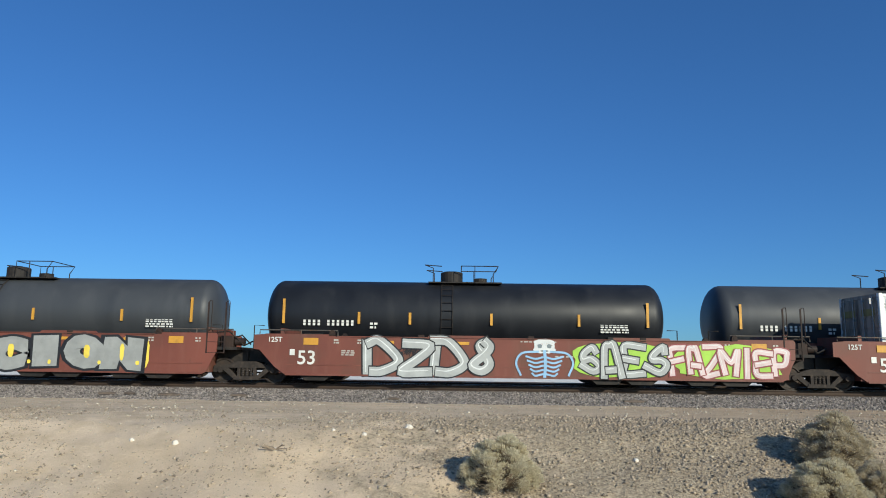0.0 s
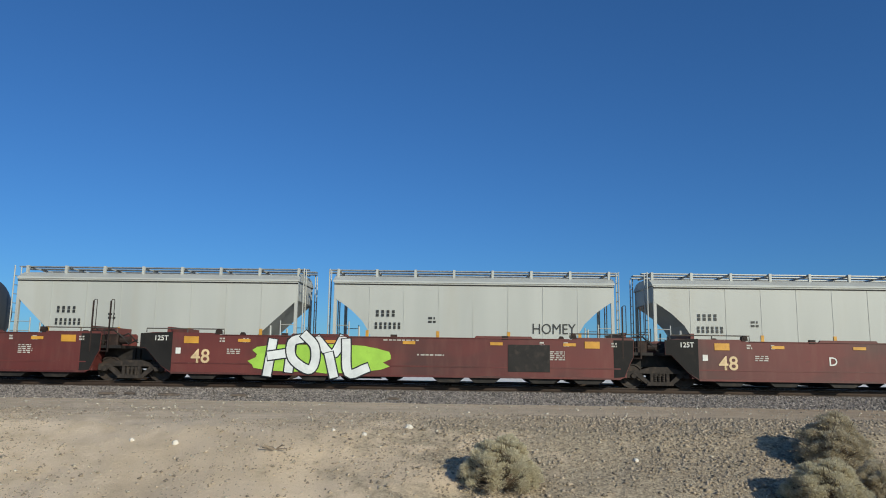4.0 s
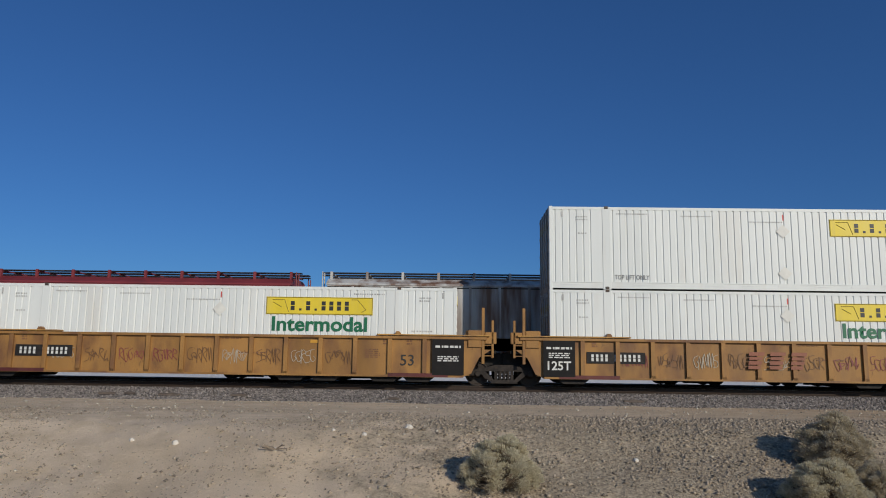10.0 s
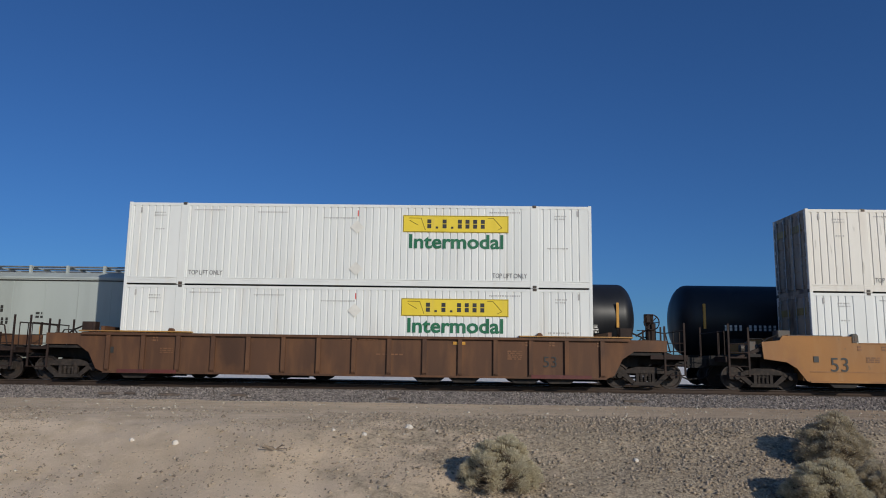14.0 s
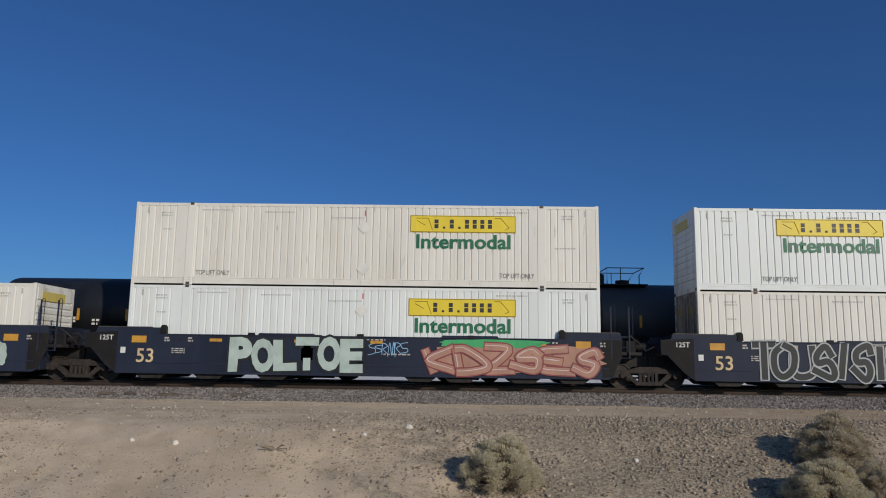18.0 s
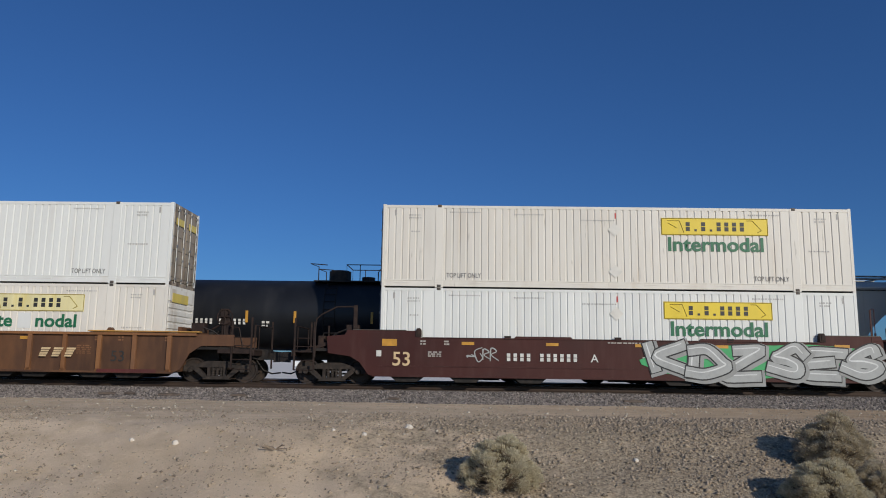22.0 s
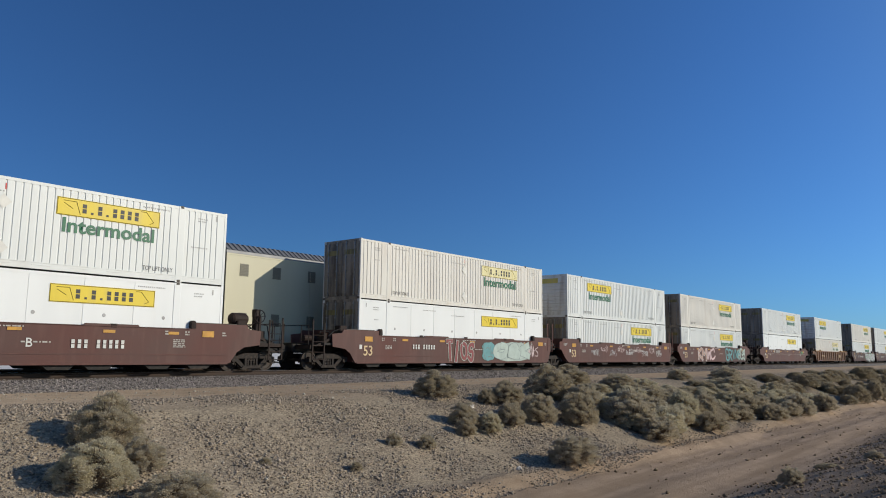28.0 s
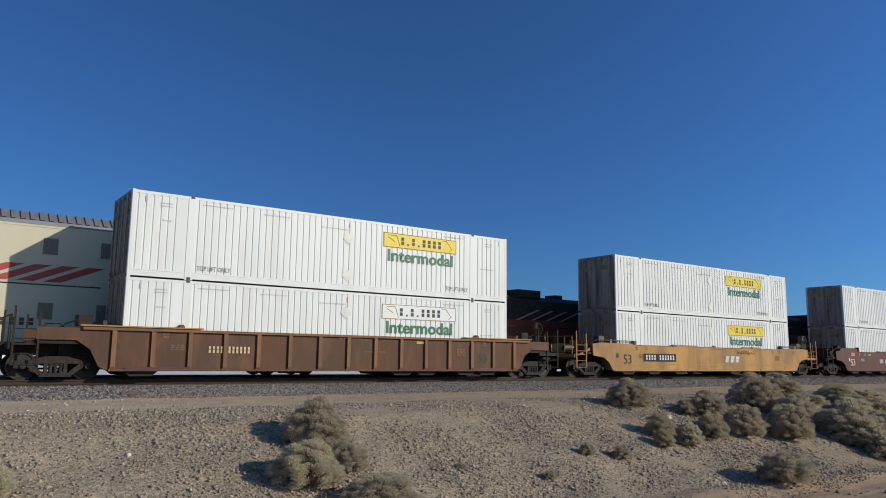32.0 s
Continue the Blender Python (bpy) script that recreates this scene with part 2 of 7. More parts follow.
# ---- geometry helpers ----
class Geo:
    def __init__(self):
        self.v, self.f, self.smooth = [], [], False

    def add(self, vs, fs):
        k = len(self.v)
        self.v += [tuple(p) for p in vs]
        self.f += [tuple(k + i for i in q) for q in fs]
        return self

    def box(self, x0, x1, y0, y1, z0, z1):
        return self.add([(x, y, z) for z in (z0, z1) for y in (y0, y1) for x in (x0, x1)],
                        [(0, 2, 3, 1), (4, 5, 7, 6), (0, 1, 5, 4), (2, 6, 7, 3), (0, 4, 6, 2), (1, 3, 7, 5)])

    def block(self, x0, x1, y0, y1, z0, z1, c=0.02):
        """A box with chamfered upright edges."""
        p = [(x0 + c, y0), (x1 - c, y0), (x1, y0 + c), (x1, y1 - c), (x1 - c, y1), (x0 + c, y1), (x0, y1 - c), (x0, y0 + c)]
        return self.column(p, z0, z1)

    def column(self, xy, z0, z1):
        n = len(xy)
        return self.add([(x, y, z0) for x, y in xy] + [(x, y, z1) for x, y in xy],
                        [tuple(range(n - 1, -1, -1)), tuple(range(n, 2 * n))] + [(i, (i + 1) % n, n + (i + 1) % n, n + i) for i in range(n)])

    def slab(self, xz, y0, y1):
        """An outline in x and z, given counterclockwise as seen from -y, with thickness in y."""
        n = len(xz)
        return self.add([(x, y0, z) for x, z in xz] + [(x, y1, z) for x, z in xz],
                        [tuple(range(n)), tuple(range(2 * n - 1, n - 1, -1))] + [(i, n + i, n + (i + 1) % n, (i + 1) % n) for i in range(n)])

    def bar(self, yz, x0, x1):
        n = len(yz)
        return self.add([(x0, y, z) for y, z in yz] + [(x1, y, z) for y, z in yz],
                        [tuple(range(n - 1, -1, -1)), tuple(range(n, 2 * n))] + [(i, (i + 1) % n, n + (i + 1) % n, n + i) for i in range(n)])

    def tube(self, pts, r, sides=6):
        pts = [Vector(p) for p in pts]
        k, n = len(self.v), sides
        for i, p in enumerate(pts):
            d = (pts[min(i + 1, len(pts) - 1)] - pts[max(i - 1, 0)]).normalized()
            a = d.cross(Vector((0, 0, 1)) if abs(d.z) < 0.9 else Vector((1, 0, 0))).normalized()
            b = d.cross(a)
            for j in range(n):
                t = 2 * math.pi * j / n
                self.v.append(tuple(p + r * (math.cos(t) * a + math.sin(t) * b)))
        for i in range(len(pts) - 1):
            for j in range(n):
                q = k + i * n
                self.f.append((q + j, q + n + j, q + n + (j + 1) % n, q + (j + 1) % n))
        self.f.append(tuple(k + j for j in range(n)))
        self.f.append(tuple(k + (len(pts) - 1) * n + j for j in range(n - 1, -1, -1)))
        return self

    def lathe(self, prof, origin, axis="y", sides=24):
        """Profile of (along, radius) turned about an axis through origin."""
        k = len(self.v)
        for a, r in prof:
            for j in range(sides):
                t = 2 * math.pi * j / sides
                c, s = r * math.cos(t), r * math.sin(t)
                p = {"x": (a, c, s), "y": (c, a, s), "z": (c, s, a)}[axis]
                self.v.append(tuple(o + q for o, q in zip(origin, p)))
        flip = axis == "y"
        for i in range(len(prof) - 1):
            for j in range(sides):
                q = (k + i * sides + j, k + i * sides + (j + 1) % sides, k + (i + 1) * sides + (j + 1) % sides, k + (i + 1) * sides + j)
                self.f.append(q[::-1] if not flip else q)
        self.f.append(tuple(k + j for j in range(sides)))
        self.f.append(tuple(k + (len(prof) - 1) * sides + j for j in range(sides)))
        return self

    def mesh(self, name, material):
        m = bpy.data.meshes.new(name)
        m.from_pydata(self.v, [], self.f)
        bm = bmesh.new()
        bm.from_mesh(m)
        if len(self.f) < 20000:
            bmesh.ops.recalc_face_normals(bm, faces=bm.faces)
        bm.to_mesh(m)
        bm.free()
        if self.smooth:
            m.polygons.foreach_set("use_smooth", [True] * len(m.polygons))
            m.set_sharp_from_angle(angle=radians(35))
        m.materials.append(material)
        return m


MESHES = {}


def shape(key, material, build):
    """The mesh that build(Geo) makes, made once for each key and material."""
    k = (key, material.name)
    if k not in MESHES:
        g = Geo()
        build(g)
        MESHES[k] = g.mesh(str(key if isinstance(key, str) else key[0]), material)
    return MESHES[k]


SMALL = ("stencil", "number_marking", "name_marking", "emblem_marking", "scrawl", "branchwork", "foliage", "name_outline", "dashed_stripe")


def part(name, data, parent, at=None, label=""):
    ob = new(name, data)
    if name in SMALL:
        tagged(ob, kind="stuff")
    ob.parent = parent
    if at is not None:
        ob.matrix_basis = at if isinstance(at, Matrix) else Matrix.Translation(at)
    return tagged(ob, label)


def thing(name, label, category, group="", kind=""):
    return tagged(new(name), label, category, group, kind)


TEXTS = {}


def letters(text, height, material, bold=0.0, width=None, shear=0.0, depth=0.004, track=1.0, wobble=0, wild=1.0):
    """Lettering that stands upright and faces -y, centred on its origin."""
    k = (text, height, material.name, bold, width, shear, track, wobble, wild)
    if k in TEXTS:
        return TEXTS[k]
    c = bpy.data.curves.new("lettering", "FONT")
    c.body, c.size, c.offset, c.shear, c.space_character = text, 1.0, bold, shear, track
    c.align_x, c.align_y, c.extrude, c.resolution_u = "CENTER", "CENTER", 0.0, 3
    o = bpy.data.objects.new("lettering", c)
    m = bpy.data.meshes.new_from_object(o)
    bpy.data.objects.remove(o)
    bpy.data.curves.remove(c)
    v = np.array([tuple(q.co) for q in m.vertices])
    v -= (v.max(0) + v.min(0)) / 2
    size = v.max(0) - v.min(0)
    sz = height / size[1]
    sx = width / size[0] if width else sz
    for q, p in zip(m.vertices, v):
        u, w = p[0] / size[0], p[1] / size[1]
        du = dw = 0.0
        if wobble:
            du = wild * (0.09 * math.sin(4.1 * w + wobble) + 0.05 * math.sin(8 * w + 2 * wobble) + 0.10 * u * math.sin(3 * w + wobble * 3))
            dw = wild * 0.06 * math.sin(5.0 * u + wobble * 1.7)
        q.co = ((u + du) * size[0] * sx, -depth, (w + dw) * size[1] * sz)
    m.materials.clear()
    m.materials.append(material)
    m.update()
    TEXTS[k] = m
    return m


def bars(spec, height, material, width, depth=0.004):
    """Blocks in place of characters: '#' a character, '.' a stop, ' ' a space."""
    def build(g):
        step = width / len(spec)
        for i, ch in enumerate(spec):
            x = -width / 2 + i * step
            if ch == ".":
                g.add([(x + step * 0.3, -depth, -height / 2), (x + step * 0.62, -depth, -height / 2), (x + step * 0.62, -depth, -height * 0.28), (x + step * 0.3, -depth, -height * 0.28)], [(0, 1, 2, 3)])
            elif ch != " ":
                for lo, hi in ((-0.47, -0.03), (0.05, 0.47)):
                    g.add([(x + step * 0.2, -depth, height * lo), (x + step * 0.72, -depth, height * lo), (x + step * 0.72, -depth, height * hi), (x + step * 0.2, -depth, height * hi)], [(0, 1, 2, 3)])
    return shape(("marking_bars", spec, height, width), material, build)


def striped(n, height, material, width, lean=0.12):
    """A logo as plain slanted blocks, each cut across by thin slits."""
    def build(g):
        step = width / n
        for i in range(n):
            a, b = -width / 2 + (i + 0.06) * step, -width / 2 + (i + 0.94) * step
            for lo, hi, inset in ((-0.5, -0.30, 0.16), (-0.24, -0.02, 0.13), (0.04, 0.22, 0.13), (0.28, 0.5, 0.08)):
                p, q = a + inset * step, b - inset * step
                g.add([(p + lean * lo, -0.004, lo * height), (q + lean * lo, -0.004, lo * height), (q + lean * hi, -0.004, hi * height), (p + lean * hi, -0.004, hi * height)], [(0, 1, 2, 3)])
    return shape(("striped", n, height, width), material, build)


def plate(w, h, material, t=0.012):
    return shape(("plate", w, h), material, lambda g: g.box(-w / 2, w / 2, -t, 0, -h / 2, h / 2))


def stencil(seed, w, h, rows, material, depth=0.004):
    """A small block of writing too fine to read: rows of short bars."""
    def build(g):
        r = random.Random(seed)
        for i in range(rows):
            z = h / 2 - (i + 0.5) * h / rows
            x = -w / 2
            while x < w / 2 - 0.02:
                d = r.uniform(0.05, 0.16)
                e = min(x + d, w / 2)
                g.add([(x, -depth, z - h / rows * 0.3), (e, -depth, z - h / rows * 0.3), (e, -depth, z + h / rows * 0.3), (x, -depth, z + h / rows * 0.3)], [(0, 1, 2, 3)])
                x = e + r.uniform(0.02, 0.06)
    return shape(("stencil", seed, w, h, rows), material, build)


MOVING = []          # (thing, x at 0 s, y, z, metres per second, turn)


def rides(ob, x, y, z, v, turn=0):
    MOVING.append((ob, x, y, z, v, turn))
    return ob


# ---- ground ----
def soft_step(a, b, v):
    t = np.clip((v - a) / (b - a), 0, 1)
    return t * t * (3 - 2 * t)


def waves(x, y, seed, size, octaves=4):
    """Smooth random relief from crossing sine waves."""
    r = np.random.RandomState(seed)
    out = np.zeros_like(x, dtype=float)
    for o in range(octaves):
        for _ in range(5):
            a, ph = r.uniform(0, 2 * np.pi, 2)
            k = 2 * np.pi / (size / 2 ** o) * r.uniform(0.7, 1.3)
            out += np.sin((x * np.cos(a) + y * np.sin(a)) * k + ph) / 5 ** 0.5 / 2 ** o
    return out


PROFILE = ((-400, -0.9), (-6, -0.85), (0.0, -0.82), (1.4, -0.95), (5.1, -2.12), (5.9, -2.32), (9.5, -2.31), (10.0, -2.10), (10.6, -2.12), (15.6, -0.56), (16.6, -0.47), (23.4, -0.47), (24.6, -0.5), (34.2, -0.55), (40, -0.85), (200, -1.1), (4000, -3.0))


def ground_z(x, y):
    x, y = np.asarray(x, float), np.asarray(y, float)
    yy = y + 0.35 * waves(x, y * 0, 3, 14.0, 3) * np.exp(-((y - 13) / 6.0) ** 2) + 0.25 * waves(x, y * 0, 8, 9.0, 2) * np.exp(-((y - 4) / 2.0) ** 2)
    z = np.interp(yy, [p[0] for p in PROFILE], [p[1] for p in PROFILE])
    slope = np.exp(-((y - 13) / 3.2) ** 2)
    z = z + (0.010 + 0.030 * slope) * waves(x, y, 5, 3.2, 4) * (y < 23.2) * (y > -200)
    gully = np.clip(waves(x, y * 0.25, 11, 2.2, 3), 0, 2) * slope * 0.03
    rut = -0.06 * np.exp(-((y - 6.6) / 0.35) ** 2) - 0.06 * np.exp(-((y - 8.3) / 0.35) ** 2)
    return z - gully + rut


xs = np.unique(np.concatenate([-np.geomspace(22, 3000, 26), np.arange(-22, 40, 0.16), np.arange(40, 130, 0.6), np.geomspace(130, 4000, 26)]))
ys = np.unique(np.concatenate([-np.geomspace(3, 3000, 22), np.arange(-3, 9.5, 0.35), np.arange(9.5, 17.6, 0.12), np.arange(17.6, 25, 0.5), np.arange(25, 42, 1.5), np.geomspace(42, 4000, 30)]))
X, Y = np.meshgrid(xs, ys)
Zg = ground_z(X, Y)
nx, ny = len(xs), len(ys)
ii = (np.arange(ny - 1)[:, None] * nx + np.arange(nx - 1)[None, :]).ravel()
gm = bpy.data.meshes.new("ground")
gm.from_pydata(np.stack([X.ravel(), Y.ravel(), Zg.ravel()], 1).tolist(), [], np.stack([ii, ii + 1, ii + nx + 1, ii + nx], 1).tolist())
gm.polygons.foreach_set("use_smooth", [True] * len(gm.polygons))


def earth():
    m = bpy.data.materials.new("desert_earth")
    m.use_nodes = True
    n, l = m.node_tree.nodes, m.node_tree.links
    b = n["Principled BSDF"]
    b.inputs["Roughness"].default_value, b.inputs["Specular IOR Level"].default_value = 0.95, 0.1
    geo = n.new("ShaderNodeNewGeometry")
    sep = n.new("ShaderNodeSeparateXYZ")
    l.new(geo.outputs["Position"], sep.inputs[0])

    def noise_at(s, d, rough=0.5):
        t = n.new("ShaderNodeTexNoise")
        t.inputs["Scale"].default_value, t.inputs["Detail"].default_value, t.inputs["Roughness"].default_value = s, d, rough
        l.new(geo.outputs["Position"], t.inputs["Vector"])
        return t.outputs["Fac"]

    def remap(v, a, c, lo=0.0, hi=1.0):
        r = n.new("ShaderNodeMapRange")
        for i, q in enumerate((a, c, lo, hi)):
            r.inputs[1 + i].default_value = q
        l.new(v, r.inputs[0])
        return r.outputs[0]

    def math_node(op, a, c):
        t = n.new("ShaderNodeMath")
        t.operation = op
        for i, q in enumerate((a, c)):
            if isinstance(q, (int, float)):
                t.inputs[i].default_value = q
            else:
                l.new(q, t.inputs[i])
        return t.outputs[0]

    def blend(f, a, c):
        x = n.new("ShaderNodeMix")
        x.data_type = "RGBA"
        l.new(f, x.inputs[0])
        for s, v in ((6, a), (7, c)):
            if isinstance(v, tuple):
                x.inputs[s].default_value = (*v, 1)
            else:
                l.new(v, x.inputs[s])
        return x.outputs[2]
    broad, mid, fine = noise_at(0.22, 4), noise_at(1.3, 5, 0.6), noise_at(55, 4, 0.75)
    col = blend(remap(broad, 0.35, 0.65), (0.625, 0.482, 0.335), (0.735, 0.575, 0.41))
    col = blend(remap(mid, 0.42, 0.66), col, (0.565, 0.43, 0.29))
    col = blend(remap(sep.outputs["X"], 0.0, 13.0, 0.0, 0.9), col, blend(remap(mid, 0.4, 0.62), (0.40, 0.282, 0.175), (0.31, 0.215, 0.132)))
    # gravelly patches on the bank, more of them to the right
    right = remap(sep.outputs["X"], -4.5, 3.5, -0.18, 0.26)
    grav = math_node("ADD", mid, right)
    gcol = n.new("ShaderNodeTexVoronoi")
    gcol.inputs["Scale"].default_value = 24.0
    l.new(geo.outputs["Position"], gcol.inputs["Vector"])
    tone = n.new("ShaderNodeSeparateXYZ")
    l.new(gcol.outputs["Color"], tone.inputs[0])
    stone = blend(tone.outputs[0], (0.16, 0.13, 0.095), (0.52, 0.425, 0.295))
    bank = math_node("MULTIPLY", remap(sep.outputs["Y"], 10.0, 11.0), remap(sep.outputs["Y"], 18.5, 15.5))
    col = blend(math_node("MULTIPLY", remap(grav, 0.46, 0.62, 0.0, 0.85), bank), col, stone)
    # dark-grey gravel further along the bank, darkened as well for shade among the shrubs
    dark_gravel = math_node("MULTIPLY", remap(sep.outputs["X"], 24.0, 46.0, 0.0, 0.8), math_node("MULTIPLY", remap(sep.outputs["Y"], 10.2, 10.9), remap(sep.outputs["Y"], 18.0, 16.2)))
    col = blend(dark_gravel, col, blend(tone.outputs[0], (0.13, 0.105, 0.08), (0.30, 0.24, 0.175)))
    col = blend(remap(fine, 0.50, 0.72, 0.0, 0.6), col, (0.36, 0.28, 0.195))
    # rake lines along the graded shelf beside the ballast
    rake = n.new("ShaderNodeMapping")
    rake.inputs["Scale"].default_value = (0.07, 3.2, 1.0)
    l.new(geo.outputs["Position"], rake.inputs[0])
    comb = n.new("ShaderNodeTexNoise")
    comb.inputs["Scale"].default_value, comb.inputs["Detail"].default_value = 1.5, 4
    l.new(rake.outputs[0], comb.inputs["Vector"])
    shelf = math_node("MULTIPLY", remap(sep.outputs["Y"], 15.8, 17.0), remap(sep.outputs["Y"], 24.0, 23.0))
    col = blend(math_node("MULTIPLY", remap(comb.outputs["Fac"], 0.46, 0.60, 0.0, 0.6), shelf), col, (0.44, 0.34, 0.245))
    # the track itself is browner, trodden earth
    lane = n.new("ShaderNodeMapping")
    lane.inputs["Scale"].default_value = (0.10, 1.7, 1.0)
    l.new(geo.outputs["Position"], lane.inputs[0])
    tread = n.new("ShaderNodeTexNoise")
    tread.inputs["Scale"].default_value, tread.inputs["Detail"].default_value = 1.6, 5
    l.new(lane.outputs[0], tread.inputs["Vector"])
    track = math_node("MULTIPLY", remap(sep.outputs["Y"], 10.3, 9.2), remap(sep.outputs["X"], 4.0, 20.0, 0.0, 0.8))
    col = blend(track, col, blend(remap(tread.outputs["Fac"], 0.40, 0.62), blend(remap(mid, 0.4, 0.64), (0.465, 0.335, 0.228), (0.395, 0.282, 0.19)), (0.30, 0.212, 0.14)))
    # beyond the tracks the plain blends paler, distance haze put into its colour
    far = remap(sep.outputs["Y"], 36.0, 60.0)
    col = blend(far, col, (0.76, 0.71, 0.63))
    l.new(col, b.inputs["Base Color"])
    bp = n.new("ShaderNodeBump")
    bp.inputs["Strength"].default_value, bp.inputs["Distance"].default_value = 0.8, 0.03
    h = math_node("ADD", fine, math_node("MULTIPLY", gcol.outputs["Distance"], -0.6))
    l.new(h, bp.inputs["Height"])
    l.new(bp.outputs[0], b.inputs["Normal"])
    return m


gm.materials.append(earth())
ground = tagged(new("ground", gm), "dry sandy desert ground with a gravelly railway bank and dirt track", "ground", kind="structure")


def gravel_mat():
    m = bpy.data.materials.new("grey_ballast")
    m.use_nodes = True
    n, l = m.node_tree.nodes, m.node_tree.links
    b = n["Principled BSDF"]
    b.inputs["Roughness"].default_value, b.inputs["Specular IOR Level"].default_value = 0.9, 0.2
    geo = n.new("ShaderNodeNewGeometry")
    v = n.new("ShaderNodeTexVoronoi")
    v.inputs["Scale"].default_value = 18.0
    l.new(geo.outputs["Position"], v.inputs["Vector"])
    s = n.new("ShaderNodeSeparateXYZ")
    l.new(v.outputs["Color"], s.inputs[0])
    r = n.new("ShaderNodeValToRGB")
    r.color_ramp.elements[0].color, r.color_ramp.elements[1].color = (0.09, 0.08, 0.072, 1), (0.34, 0.295, 0.26, 1)
    l.new(s.outputs[0], r.inputs[0])
    l.new(r.outputs[0], b.inputs["Base Color"])
    bp = n.new("ShaderNodeBump")
    bp.inputs["Strength"].default_value, bp.inputs["Distance"].default_value = 1.0, 0.05
    bp.invert = True
    l.new(v.outputs["Distance"], bp.inputs["Height"])
    l.new(bp.outputs[0], b.inputs["Normal"])
    return m


BALLAST = gravel_mat()
bed = Geo().bar([(22.85, -0.62), (23.08, -0.465), (24.55, -0.20), (28.1, -0.20), (28.5, -0.27), (28.8, -0.27), (29.1, -0.20), (32.7, -0.20), (34.2, -0.50), (34.4, -0.9)][::-1], -2500, 3500)
tagged(new("ballast", bed.mesh("ballast", BALLAST)), "grey crushed-stone ballast bed under two tracks", "ballast", kind="structure")


def rail_at(y):
    head = [(-0.036, 0.0), (0.036, 0.0), (0.036, -0.035), (0.012, -0.05), (0.010, -0.135), (0.07, -0.155), (0.07, -0.17), (-0.07, -0.17), (-0.07, -0.155), (-0.010, -0.135), (-0.012, -0.05), (-0.036, -0.035)]
    r = tagged(new("rail", Geo().bar([(y + a, z - 0.003) for a, z in head[::-1]], -2000, 3000).mesh("rail", RAIL)), "rusty steel rail with a polished head", "rail", "rails of the two tracks")
    part("rail_head", Geo().bar([(y - 0.03, -0.003), (y + 0.03, -0.003), (y + 0.028, 0.0), (y - 0.028, 0.0)], -2000, 3000).mesh("rail_head", RAILTOP), r)


for c in (NEAR_Y, FAR_Y):
    for s in (-0.755, 0.755):
        rail_at(c + s)
ties = Geo()
rt = random.Random(4)
for c in (NEAR_Y, FAR_Y):
    for i in range(620):
        x = -60 + i * 0.52 + rt.uniform(-0.02, 0.02)
        ties.box(x - 0.115, x + 0.115, c - 1.3 + rt.uniform(-0.04, 0.04), c + 1.3, -0.36, -0.172)
tagged(new("ties", ties.mesh("ties", TIE)), "weathered wooden ties half buried in ballast", "railway ties", kind="stuff")


# ---- stones ----
def stones(name, label, pts, sizes, material, seed):
    """Loose angular stones, eight faces each, in one mesh."""
    r = np.random.RandomState(seed)
    n = len(pts)
    base = np.array([(1, 0, 0), (-1, 0, 0), (0, 1, 0), (0, -1, 0), (0, 0, 1), (0, 0, -1)], float)
    tri = np.array([(0, 2, 4), (2, 1, 4), (1, 3, 4), (3, 0, 4), (2, 0, 5), (1, 2, 5), (3, 1, 5), (0, 3, 5)])
    v = base[None] * r.uniform(0.55, 1.25, (n, 6, 1)) + r.uniform(-0.35, 0.35, (n, 6, 3))
    a = r.uniform(0, 2 * np.pi, n)
    c, s = np.cos(a)[:, None], np.sin(a)[:, None]
    v = np.stack([v[..., 0] * c - v[..., 1] * s, v[..., 0] * s + v[..., 1] * c, v[..., 2] * 0.75], -1)
    v = v * sizes[:, None, None] + pts[:, None, :]
    f = (tri[None] + 6 * np.arange(n)[:, None, None]).reshape(-1, 3)
    m = bpy.data.meshes.new(name)
    m.vertices.add(n * 6)
    m.vertices.foreach_set("co", v.reshape(-1))
    m.loops.add(len(f) * 3)
    m.loops.foreach_set("vertex_index", f.reshape(-1).astype(np.int32))
    m.polygons.add(len(f))
    m.polygons.foreach_set("loop_start", np.arange(0, len(f) * 3, 3, dtype=np.int32))
    m.update(calc_edges=True)
    m.materials.append(material)
    return tagged(new(name, m), label, "stones", kind="stuff")


def stone_mat(name, dark, lite):
    m = bpy.data.materials.new(name)
    m.use_nodes = True
    n, l = m.node_tree.nodes, m.node_tree.links
    b = n["Principled BSDF"]
    b.inputs["Roughness"].default_value, b.inputs["Specular IOR Level"].default_value = 0.9, 0.2
    geo = n.new("ShaderNodeNewGeometry")
    r = n.new("ShaderNodeValToRGB")
    r.color_ramp.elements[0].color, r.color_ramp.elements[1].color = (*dark, 1), (*lite, 1)
    l.new(geo.outputs["Random Per Island"], r.inputs[0])
    t = n.new("ShaderNodeTexNoise")
    t.inputs["Scale"].default_value = 60
    l.new(geo.outputs["Position"], t.inputs["Vector"])
    x = n.new("ShaderNodeMix")
    x.data_type, x.blend_type = "RGBA", "MULTIPLY"
    x.inputs[0].default_value = 0.5
    l.new(r.outputs[0], x.inputs[6])
    l.new(t.outputs["Fac"], x.inputs[7])
    l.new(x.outputs[2], b.inputs["Base Color"])
    return m


